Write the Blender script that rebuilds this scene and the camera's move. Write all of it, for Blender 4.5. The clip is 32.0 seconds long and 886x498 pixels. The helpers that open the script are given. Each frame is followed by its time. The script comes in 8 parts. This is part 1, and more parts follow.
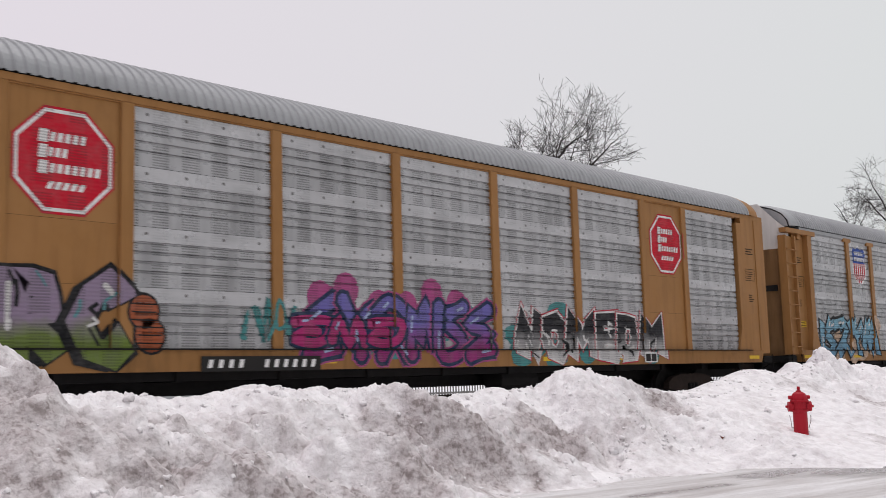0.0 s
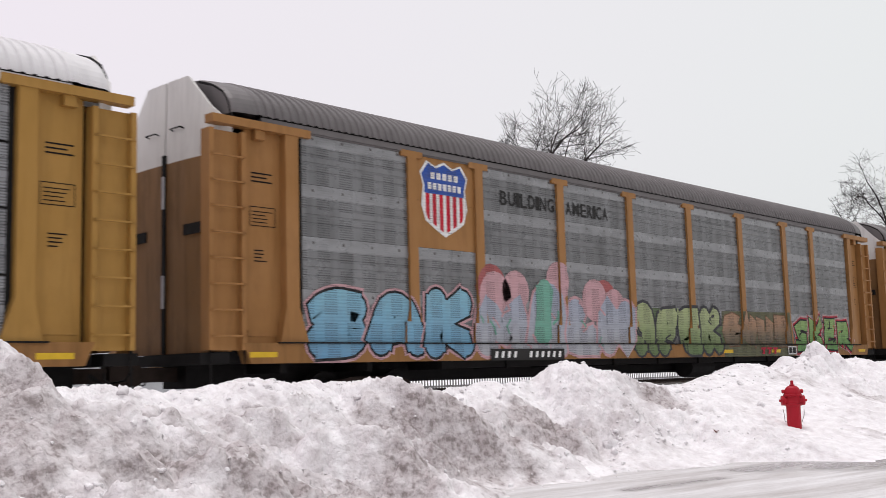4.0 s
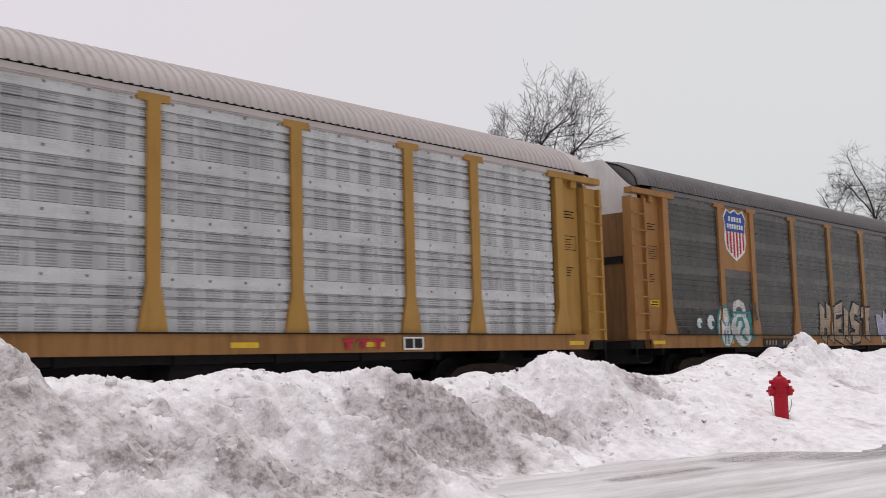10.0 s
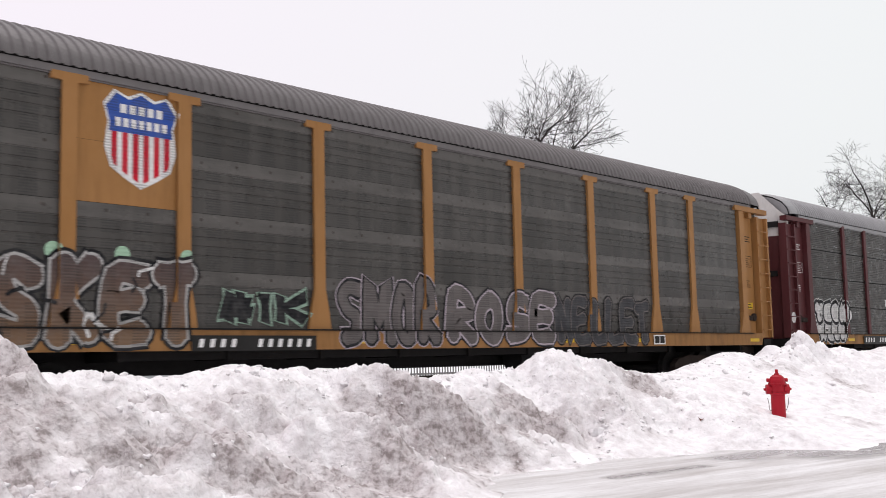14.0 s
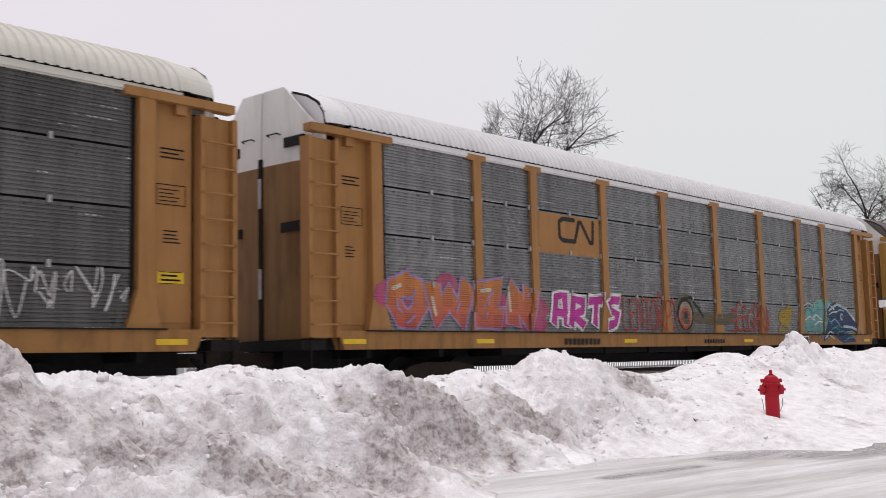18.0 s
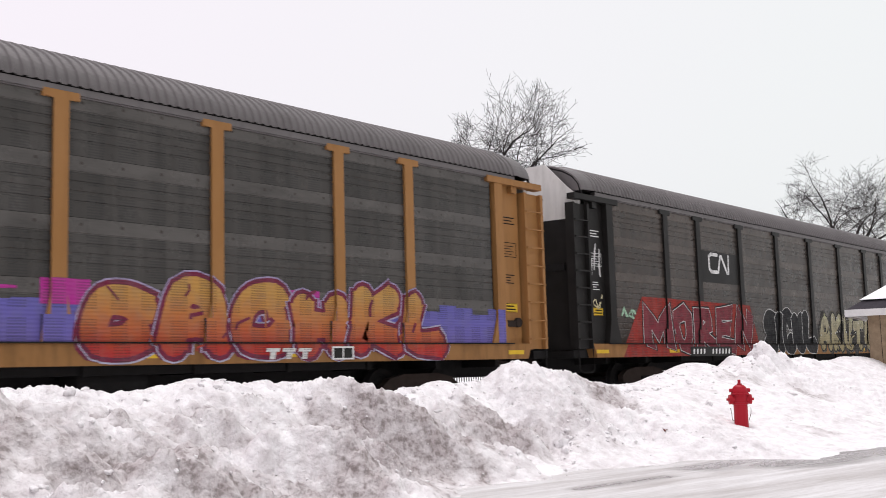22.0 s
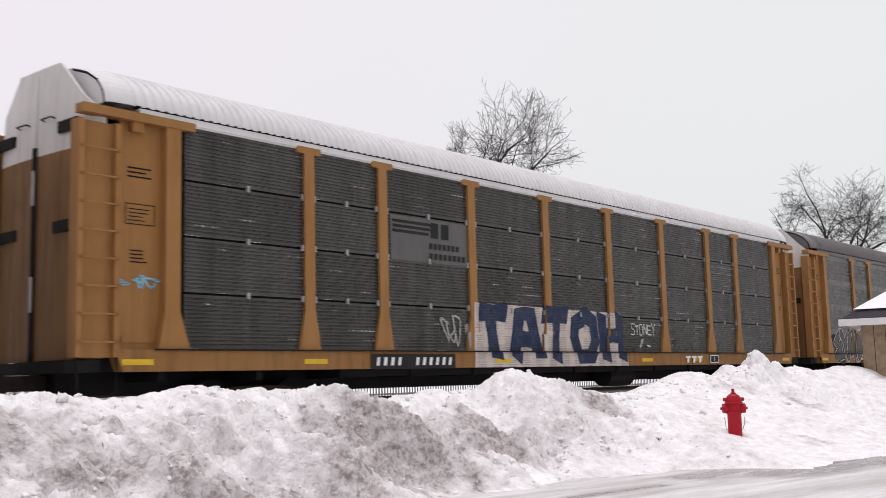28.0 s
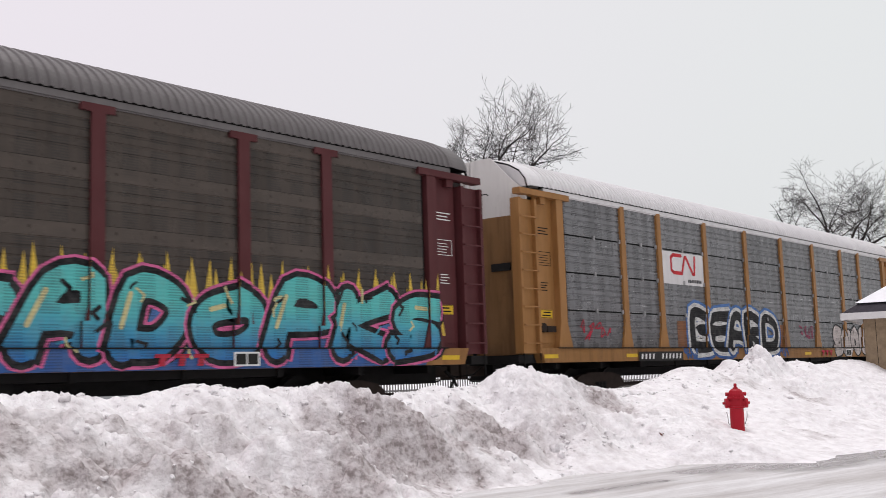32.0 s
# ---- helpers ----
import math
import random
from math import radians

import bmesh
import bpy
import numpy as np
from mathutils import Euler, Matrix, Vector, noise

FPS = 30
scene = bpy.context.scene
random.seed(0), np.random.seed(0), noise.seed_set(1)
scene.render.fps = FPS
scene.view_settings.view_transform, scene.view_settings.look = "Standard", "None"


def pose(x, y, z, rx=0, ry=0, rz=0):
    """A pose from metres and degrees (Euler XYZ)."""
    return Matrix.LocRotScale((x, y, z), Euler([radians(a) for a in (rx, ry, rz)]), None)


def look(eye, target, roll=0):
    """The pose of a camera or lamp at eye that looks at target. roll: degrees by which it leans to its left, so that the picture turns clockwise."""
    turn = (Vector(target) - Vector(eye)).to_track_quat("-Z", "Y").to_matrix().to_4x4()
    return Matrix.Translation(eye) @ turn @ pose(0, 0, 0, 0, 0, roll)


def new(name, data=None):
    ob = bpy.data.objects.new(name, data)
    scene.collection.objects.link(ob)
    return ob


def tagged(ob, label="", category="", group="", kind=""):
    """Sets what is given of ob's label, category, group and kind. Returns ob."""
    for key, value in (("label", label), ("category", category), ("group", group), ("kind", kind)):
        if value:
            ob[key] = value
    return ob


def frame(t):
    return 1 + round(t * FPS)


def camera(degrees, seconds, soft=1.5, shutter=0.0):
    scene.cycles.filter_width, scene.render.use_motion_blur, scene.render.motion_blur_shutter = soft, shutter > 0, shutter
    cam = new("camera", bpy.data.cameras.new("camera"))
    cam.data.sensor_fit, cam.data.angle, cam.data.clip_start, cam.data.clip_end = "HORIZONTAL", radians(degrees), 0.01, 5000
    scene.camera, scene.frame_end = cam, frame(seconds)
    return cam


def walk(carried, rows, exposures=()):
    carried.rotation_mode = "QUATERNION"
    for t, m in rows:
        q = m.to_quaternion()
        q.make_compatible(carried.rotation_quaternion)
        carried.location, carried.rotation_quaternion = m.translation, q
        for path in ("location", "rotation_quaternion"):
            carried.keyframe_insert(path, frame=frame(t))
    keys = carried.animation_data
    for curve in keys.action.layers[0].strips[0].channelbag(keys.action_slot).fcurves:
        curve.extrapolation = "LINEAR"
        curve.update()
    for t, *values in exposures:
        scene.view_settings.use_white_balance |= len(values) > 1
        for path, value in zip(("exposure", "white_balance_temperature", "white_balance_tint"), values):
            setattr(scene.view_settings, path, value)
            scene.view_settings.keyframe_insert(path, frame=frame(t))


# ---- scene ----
import functools

# ---- camera and its way: it stands at the roadside and pans slowly ----
EYE = (0.0, 0.0, 0.77)
cam = camera(45.9, 32.0, soft=0.6, shutter=0.1)


def aim(yaw, pitch, roll):
    a, b = radians(yaw), radians(pitch)
    d = Vector((math.cos(b) * math.cos(a), math.cos(b) * math.sin(a), math.sin(b)))
    return look(EYE, Vector(EYE) + d * 20, roll)


PATH = [
    (0, 43.30, 7.10, -1.62), (0.5, 43.21, 7.07, -1.55), (1, 43.13, 7.02, -1.54), (1.5, 43.05, 6.95, -1.55),
    (2, 43.00, 6.89, -1.55), (2.5, 42.97, 6.86, -1.54), (3, 42.97, 6.83, -1.53), (3.5, 43.01, 6.80, -1.52),
    (5.5, 42.91, 6.53, -1.60), (6, 42.89, 6.48, -1.55), (6.5, 42.84, 6.42, -1.55), (7, 42.74, 6.35, -1.59),
    (7.5, 42.61, 6.29, -1.61), (8, 42.50, 6.27, -1.60), (8.5, 42.44, 6.27, -1.56), (9, 42.42, 6.26, -1.55),
    (9.5, 42.43, 6.24, -1.54), (10, 42.43, 6.22, -1.53), (10.5, 42.42, 6.19, -1.51), (11, 42.41, 6.15, -1.46),
    (11.5, 42.41, 6.12, -1.41), (12, 42.40, 6.10, -1.37), (12.5, 42.40, 6.09, -1.35), (13, 42.38, 6.07, -1.34),
    (13.5, 42.36, 6.06, -1.34), (14, 42.33, 6.05, -1.29), (14.5, 42.29, 6.03, -1.16), (16.5, 42.18, 6.07, -1.31),
    (17, 42.14, 6.09, -1.31), (17.5, 42.09, 6.09, -1.31), (18, 42.04, 6.07, -1.29), (18.5, 42.00, 6.05, -1.28),
    (19, 41.99, 6.04, -1.28), (19.5, 41.98, 6.05, -1.30), (20, 41.95, 6.08, -1.30), (20.5, 41.88, 6.14, -1.27),
    (21, 41.79, 6.21, -1.32), (21.5, 41.45, 6.63, -1.49), (22, 40.38, 6.67, -1.67), (22.5, 40.00, 6.85, -1.83),
    (23, 39.72, 6.94, -2.04), (23.5, 39.65, 6.95, -2.23), (24, 39.61, 6.97, -2.32), (24.5, 39.63, 6.97, -2.36),
    (25, 39.66, 6.93, -2.40), (25.5, 39.70, 6.88, -2.47), (27.5, 40.00, 7.03, -1.64), (28, 40.07, 7.09, -1.45),
    (28.5, 40.13, 7.12, -1.33), (29, 40.16, 7.12, -1.30), (29.5, 40.17, 7.09, -1.29), (30, 40.16, 7.05, -1.26),
    (30.5, 40.15, 7.00, -1.26), (31, 40.15, 6.95, -1.35), (31.5, 40.14, 6.93, -1.55), (32, 40.14, 6.92, -1.86),
]
EXPOSURE = (
    (0.0, -0.15), (1.0, 0.05), (2.0, 0.18), (3.0, 0.12), (6.0, -0.08), (7.0, -0.14), (8.0, 0.0), (9.0, 0.1), (10.0, -0.16), (11.0, -0.28), (12.0, 0.13),
    (13.0, 0.18), (14.0, 0.18), (17.0, 0.0), (18.0, -0.05), (19.0, -0.02), (20.0, 0.0), (21.0, 0.2), (22.0, 0.18), (23.0, 0.06), (24.0, -0.14), (25.0, -0.16),
    (28.0, 0.07), (30.0, 0.02), (31.0, -0.03), (32.0, 0.0),
)
walk(cam, [(t, aim(a, b, c)) for t, a, b, c in PATH], EXPOSURE)

# ---- overcast winter light: the veiled sun stands high ----
SUN_HEIGHT, SUN_TURN = 82.0, 30.0
world = bpy.data.worlds.new("world")
scene.world = world
world.use_nodes = True
wn, wl = world.node_tree.nodes, world.node_tree.links
sky = wn.new("ShaderNodeTexSky")
sky.sky_type, sky.sun_disc = "NISHITA", False
sky.sun_elevation, sky.sun_rotation = radians(SUN_HEIGHT), radians(SUN_TURN)
sky.dust_density = 6.0
grey = wn.new("ShaderNodeHueSaturation")
grey.inputs["Saturation"].default_value = 0.10
grey.inputs["Value"].default_value = 0.085
cloud = wn.new("ShaderNodeMix")
cloud.data_type = "RGBA"
cloud.inputs["Factor"].default_value = 0.75
glow = wn.new("ShaderNodeMix")  # the cloud layer is a little rosier towards the north, greyer towards the east
glow.data_type = "RGBA"
glow.inputs["A"].default_value = (0.815, 0.830, 0.842, 1)
glow.inputs["B"].default_value = (0.875, 0.810, 0.885, 1)
where = wn.new("ShaderNodeTexCoord")
split = wn.new("ShaderNodeVectorMath")
split.operation = "DOT_PRODUCT"
split.inputs[1].default_value = (-0.60, 0.68, 0.42)
span = wn.new("ShaderNodeMapRange")
span.inputs["From Min"].default_value, span.inputs["From Max"].default_value = -0.20, 0.50
wl.new(where.outputs["Generated"], split.inputs[0])
wl.new(split.outputs["Value"], span.inputs["Value"])
wl.new(span.outputs["Result"], glow.inputs["Factor"])
wl.new(glow.outputs["Result"], cloud.inputs["B"])
wl.new(sky.outputs["Color"], grey.inputs["Color"])
wl.new(grey.outputs["Color"], cloud.inputs["A"])
back = wn["Background"]
back.inputs["Strength"].default_value = 1.13
wl.new(cloud.outputs["Result"], back.inputs["Color"])
sun = new("sun", bpy.data.lights.new("sun", "SUN"))
sun.data.energy, sun.data.angle, sun.data.color = 1.2, radians(30), (1.0, 0.97, 0.965)
a, h = radians(90 - SUN_TURN), radians(SUN_HEIGHT)
sun.matrix_basis = look((60 * math.cos(a) * math.cos(h), 60 * math.sin(a) * math.cos(h), 60 * math.sin(h)), (0, 0, 0))

# ---- materials ----


SHEET_H = 0.925  # height of one side sheet


def node_mat(name):
    m = bpy.data.materials.new(name)
    m.use_nodes = True
    nt = m.node_tree
    return m, nt.nodes, nt.links, nt.nodes["Principled BSDF"]


def mixer(n, l, a, b, fac, mode="MIX"):
    k = n.new("ShaderNodeMix")
    k.data_type, k.blend_type = "RGBA", mode
    for key, v in (("A", a), ("B", b), ("Factor", fac)):
        if hasattr(v, "is_output"):
            l.new(v, k.inputs[key])
        elif key == "Factor":
            k.inputs[key].default_value = v
        else:
            k.inputs[key].default_value = (*v, 1)
    return k.outputs["Result"]


def noise_tex(n, l, co, scale, detail=4.0, rough=0.6, stretch=None):
    if stretch:
        mp = n.new("ShaderNodeMapping")
        mp.inputs["Scale"].default_value = stretch
        l.new(co, mp.inputs["Vector"])
        co = mp.outputs["Vector"]
    t = n.new("ShaderNodeTexNoise")
    t.inputs["Scale"].default_value, t.inputs["Detail"].default_value, t.inputs["Roughness"].default_value = scale, detail, rough
    l.new(co, t.inputs["Vector"])
    return t.outputs["Fac"]


def ramp(n, l, fac, lo, hi):
    r = n.new("ShaderNodeMapRange")
    r.inputs["From Min"].default_value, r.inputs["From Max"].default_value = lo, hi
    l.new(fac, r.inputs["Value"])
    return r.outputs["Result"]


def bumped(n, l, bsdf, height, strength, distance):
    b = n.new("ShaderNodeBump")
    b.inputs["Strength"].default_value, b.inputs["Distance"].default_value = strength, distance
    l.new(height, b.inputs["Height"])
    l.new(b.outputs["Normal"], bsdf.inputs["Normal"])


def coords(n, l, vary=True):
    """Object coordinates, shifted at random from object to object."""
    tc = n.new("ShaderNodeTexCoord")
    if not vary:
        return tc.outputs["Object"]
    info = n.new("ShaderNodeObjectInfo")
    add = n.new("ShaderNodeVectorMath")
    add.operation = "MULTIPLY_ADD"
    add.inputs[1].default_value = (37.0, 11.0, 19.0)
    l.new(info.outputs["Random"], add.inputs[0])
    l.new(tc.outputs["Object"], add.inputs[2])
    return add.outputs["Vector"]


@functools.lru_cache(None)
def paint(name, col, rough=0.55, dirt=0.5, rust=(0.16, 0.08, 0.04), metal=0.0):
    """Weathered vehicle paint: faded patches, downward streaks, grime and rust specks."""
    m, n, l, b = node_mat(name)
    co = coords(n, l)
    faded = tuple(min(1, c * 1.06 + 0.008) for c in col)
    dark = tuple(c * 0.62 for c in col)
    c1 = mixer(n, l, faded, col, ramp(n, l, noise_tex(n, l, co, 0.9), 0.35, 0.65))
    streak = ramp(n, l, noise_tex(n, l, co, 5.0, 3.0, 0.6, (1.0, 1.0, 0.10)), 0.48, 0.78)
    k = n.new("ShaderNodeMath")
    k.operation = "MULTIPLY"
    k.inputs[1].default_value = dirt
    l.new(streak, k.inputs[0])
    c2 = mixer(n, l, c1, dark, k.outputs[0])
    spots = ramp(n, l, noise_tex(n, l, co, 7.0, 6.0, 0.75), 0.66, 0.78)
    k2 = n.new("ShaderNodeMath")
    k2.operation = "MULTIPLY"
    k2.inputs[1].default_value = dirt
    l.new(spots, k2.inputs[0])
    c3 = mixer(n, l, c2, rust, k2.outputs[0])
    stain = ramp(n, l, noise_tex(n, l, co, 1.7, 7.0, 0.7, (1.0, 1.0, 0.45)), 0.52, 0.74)
    c3 = mixer(n, l, c3, tuple(0.45 * a + 0.25 * d for a, d in zip(col, rust)), math_node(n, l, "MULTIPLY", stain, dirt * 0.75))
    l.new(c3, b.inputs["Base Color"])
    b.inputs["Roughness"].default_value, b.inputs["Metallic"].default_value = rough, metal
    b.inputs["Specular IOR Level"].default_value = 0.14
    bumped(n, l, b, noise_tex(n, l, co, 40.0, 3.0), 0.12, 0.01)
    return m


def math_node(n, l, op, a, b=None):
    k = n.new("ShaderNodeMath")
    k.operation = op
    for i, v in enumerate((a, b)):
        if v is None:
            continue
        if hasattr(v, "is_output"):
            l.new(v, k.inputs[i])
        else:
            k.inputs[i].default_value = v
    return k.outputs[0]


def punched(n, l, co, amount, base=0.0):
    """Where the side sheets are punched: short slots in columns, on the flat strips above and below the grooves."""
    sx = n.new("ShaderNodeSeparateXYZ")
    l.new(co, sx.inputs[0])
    z = math_node(n, l, "FLOORED_MODULO", math_node(n, l, "SUBTRACT", sx.outputs["Z"], base), SHEET_H)
    u = math_node(n, l, "PINGPONG", sx.outputs["X"], 0.029)
    v = math_node(n, l, "PINGPONG", z, 0.021)
    slot = math_node(n, l, "MULTIPLY", ramp(n, l, u, 0.020, 0.016), ramp(n, l, v, 0.0125, 0.0095))
    across = math_node(n, l, "GREATER_THAN", math_node(n, l, "PINGPONG", sx.outputs["X"], 0.27), 0.115)
    up = math_node(n, l, "GREATER_THAN", math_node(n, l, "ABSOLUTE", math_node(n, l, "SUBTRACT", z, 0.425)), 0.06)
    both = math_node(n, l, "MULTIPLY", math_node(n, l, "MULTIPLY", across, up), slot)
    return math_node(n, l, "MULTIPLY", both, amount)


@functools.lru_cache(None)
def sheet(name, col, dark, rough=0.5, metal=0.3, holes=0.55, patch=0.5, band=1.3):
    """Perforated galvanised side sheet: rows of small holes, spangle, stains and run marks; each sheet has its own tone."""
    m, n, l, b = node_mat(name)
    tc = n.new("ShaderNodeTexCoord")
    co0 = tc.outputs["Object"]
    co = coords(n, l)
    info = n.new("ShaderNodeObjectInfo")
    tone = n.new("ShaderNodeMapRange")
    tone.inputs["To Min"].default_value, tone.inputs["To Max"].default_value = 0.0, 0.55
    l.new(info.outputs["Random"], tone.inputs["Value"])
    c0 = mixer(n, l, col, dark, tone.outputs["Result"])
    big = ramp(n, l, noise_tex(n, l, co, 0.8, 5.0, 0.6, (1.0, 1.0, 2.2)), 0.40, 0.72)
    k = n.new("ShaderNodeMath")
    k.operation = "MULTIPLY"
    k.inputs[1].default_value = patch
    l.new(big, k.inputs[0])
    c1 = mixer(n, l, c0, dark, k.outputs[0])
    run = ramp(n, l, noise_tex(n, l, co, 6.0, 3.0, 0.6, (1.0, 1.0, 0.07)), 0.50, 0.80)
    k2 = n.new("ShaderNodeMath")
    k2.operation = "MULTIPLY"
    k2.inputs[1].default_value = 0.45
    l.new(run, k2.inputs[0])
    c2 = mixer(n, l, c1, tuple(c * 0.55 for c in dark), k2.outputs[0])
    col_run = ramp(n, l, noise_tex(n, l, co, 2.4, 2.0, 0.5, (1.0, 1.0, 0.02)), 0.45, 0.70)
    c2 = mixer(n, l, c2, tuple(c * 0.62 for c in dark), math_node(n, l, "MULTIPLY", col_run, 0.55))
    c3 = mixer(n, l, c2, (0.03, 0.03, 0.03), punched(n, l, co0, holes))
    sz = n.new("ShaderNodeSeparateXYZ")
    l.new(co0, sz.inputs[0])
    flat = math_node(n, l, "GREATER_THAN", sz.outputs["Z"], 0.68)
    rub = noise_tex(n, l, co, 1.6, 4.0, 0.6, (0.5, 1.0, 2.0))
    if not band:
        # rows of pale dashes: daylight showing through the slots, painted into the sheet
        daylight_dash = math_node(n, l, "MULTIPLY", math_node(n, l, "GREATER_THAN", math_node(n, l, "PINGPONG", sz.outputs["X"], 0.055), 0.018), math_node(n, l, "LESS_THAN", math_node(n, l, "PINGPONG", sz.outputs["Z"], 0.093), 0.011))
        some = ramp(n, l, noise_tex(n, l, co, 1.1, 4.0, 0.7, (0.9, 1.0, 2.5)), 0.57, 0.64)
        c3 = mixer(n, l, c3, (0.62, 0.61, 0.62), math_node(n, l, "MULTIPLY", math_node(n, l, "MULTIPLY", daylight_dash, some), 0.75))
    if band:
        c3 = mixer(n, l, c3, tuple(min(0.8, c * band) for c in col), math_node(n, l, "MULTIPLY", flat, ramp(n, l, rub, 0.20, 0.62)))
    sx = n.new("ShaderNodeSeparateXYZ")
    l.new(co0, sx.inputs[0])
    bx = math_node(n, l, "SUBTRACT", math_node(n, l, "PINGPONG", math_node(n, l, "ADD", sx.outputs["X"], 0.35), 0.35), 0.0)
    bz = math_node(n, l, "SUBTRACT", sx.outputs["Z"], 0.82)
    br = math_node(n, l, "SQRT", math_node(n, l, "ADD", math_node(n, l, "POWER", bx, 2.0), math_node(n, l, "POWER", bz, 2.0)))
    c3 = mixer(n, l, c3, (0.030, 0.020, 0.016), math_node(n, l, "MULTIPLY", math_node(n, l, "LESS_THAN", br, 0.026), 0.8))
    l.new(c3, b.inputs["Base Color"])
    l.new(ramp(n, l, noise_tex(n, l, co, 3.0), 0.0, 1.6), b.inputs["Roughness"])
    b.inputs["Metallic"].default_value = metal
    b.inputs["Specular IOR Level"].default_value = 0.2
    bumped(n, l, b, noise_tex(n, l, co, 55.0, 2.0), 0.1, 0.01)
    return m


@functools.lru_cache(None)
def spray(name, top, bottom, z0=1.0, z1=2.4):
    """Spray paint that fades from one colour at z0 to another at z1, with overspray mottling."""
    m, n, l, b = node_mat(name)
    tc = n.new("ShaderNodeTexCoord")
    sx = n.new("ShaderNodeSeparateXYZ")
    l.new(tc.outputs["Object"], sx.inputs[0])
    wob = noise_tex(n, l, tc.outputs["Object"], 2.2)
    ad = n.new("ShaderNodeMath")
    ad.operation = "MULTIPLY_ADD"
    ad.inputs[1].default_value = 0.5
    l.new(wob, ad.inputs[0])
    l.new(sx.outputs["Z"], ad.inputs[2])
    c = mixer(n, l, bottom, top, ramp(n, l, ad.outputs[0], z0 + 0.25, z1 + 0.25))
    worn = ramp(n, l, noise_tex(n, l, tc.outputs["Object"], 5.0, 7.0, 0.75), 0.42, 0.72)
    k = n.new("ShaderNodeMath")
    k.operation = "MULTIPLY"
    k.inputs[1].default_value = 0.30
    l.new(worn, k.inputs[0])
    c = mixer(n, l, c, (0.17, 0.165, 0.16), k.outputs[0])
    c = mixer(n, l, c, (0.03, 0.03, 0.03), punched(n, l, tc.outputs["Object"], 0.55, 1.35))
    l.new(c, b.inputs["Base Color"])
    b.inputs["Roughness"].default_value, b.inputs["Specular IOR Level"].default_value = 0.65, 0.10
    ribs = math_node(n, l, "SINE", math_node(n, l, "MULTIPLY", sx.outputs["Z"], 2 * math.pi / 0.062))
    bumped(n, l, b, ribs, 0.22, 0.02)
    return m


def reading(n, name):
    k = n.new("ShaderNodeAttribute")
    k.attribute_name = name
    return k.outputs["Fac"]


def snow_mat():
    """Old ploughed snow: white clods, with brownish road grit lying in patches."""
    m, n, l, b = node_mat("dirty_snow")
    tc = n.new("ShaderNodeTexCoord")
    co = tc.outputs["Object"]
    fine = noise_tex(n, l, co, 6.0, 5.0, 0.55)
    lay = math_node(n, l, "ADD", reading(n, "grit"), math_node(n, l, "MULTIPLY", math_node(n, l, "SUBTRACT", fine, 0.5), 1.9))
    dirt = ramp(n, l, lay, 0.05, 1.25)
    grain = ramp(n, l, noise_tex(n, l, co, 4.0, 6.0, 0.60), 0.38, 0.66)
    c = mixer(n, l, (0.86, 0.835, 0.845), (0.72, 0.685, 0.697), grain)
    c = mixer(n, l, c, (0.40, 0.345, 0.345), math_node(n, l, "MULTIPLY", dirt, 0.88))
    thick = ramp(n, l, math_node(n, l, "MULTIPLY", dirt, ramp(n, l, noise_tex(n, l, co, 13.0, 5.0, 0.65), 0.36, 0.66)), 0.25, 0.75)
    c = mixer(n, l, c, (0.13, 0.10, 0.09), math_node(n, l, "MULTIPLY", thick, 0.60))
    l.new(c, b.inputs["Base Color"])
    b.inputs["Roughness"].default_value = 0.75
    b.inputs["Specular IOR Level"].default_value = 0.25
    h = math_node(n, l, "ADD", noise_tex(n, l, co, 8.0, 3.0, 0.5), math_node(n, l, "MULTIPLY", noise_tex(n, l, co, 26.0, 2.0, 0.5), 0.25))
    bumped(n, l, b, h, 0.8, 0.06)
    return m


def road_mat():
    """Packed grey slush with dark wet streaks where it has thawed."""
    m, n, l, b = node_mat("slushy_road")
    tc = n.new("ShaderNodeTexCoord")
    mp = n.new("ShaderNodeMapping")
    mp.inputs["Rotation"].default_value = (0, 0, radians(9))
    l.new(tc.outputs["Object"], mp.inputs["Vector"])
    co = mp.outputs["Vector"]
    streak = noise_tex(n, l, co, 1.1, 9.0, 0.66, (0.30, 2.0, 1.0))
    c = mixer(n, l, (0.70, 0.685, 0.69), (0.42, 0.39, 0.38), ramp(n, l, streak, 0.36, 0.66))
    rut = ramp(n, l, math_node(n, l, "ADD", math_node(n, l, "MULTIPLY", reading(n, "wet"), 0.60), noise_tex(n, l, co, 2.2, 8.0, 0.66, (0.35, 2.2, 1.0))), 0.60, 1.05)
    c = mixer(n, l, c, (0.17, 0.15, 0.145), rut)
    grit = math_node(n, l, "MULTIPLY", ramp(n, l, noise_tex(n, l, co, 12.0, 7.0, 0.75, (0.5, 1.3, 1.0)), 0.50, 0.72), 0.35)
    c = mixer(n, l, c, (0.34, 0.31, 0.30), grit)
    l.new(c, b.inputs["Base Color"])
    r = n.new("ShaderNodeMapRange")
    r.inputs["To Min"].default_value, r.inputs["To Max"].default_value = 0.6, 0.12
    l.new(rut, r.inputs["Value"])
    l.new(r.outputs["Result"], b.inputs["Roughness"])
    bumped(n, l, b, noise_tex(n, l, co, 9.0, 9.0, 0.72), 0.3, 0.04)
    return m


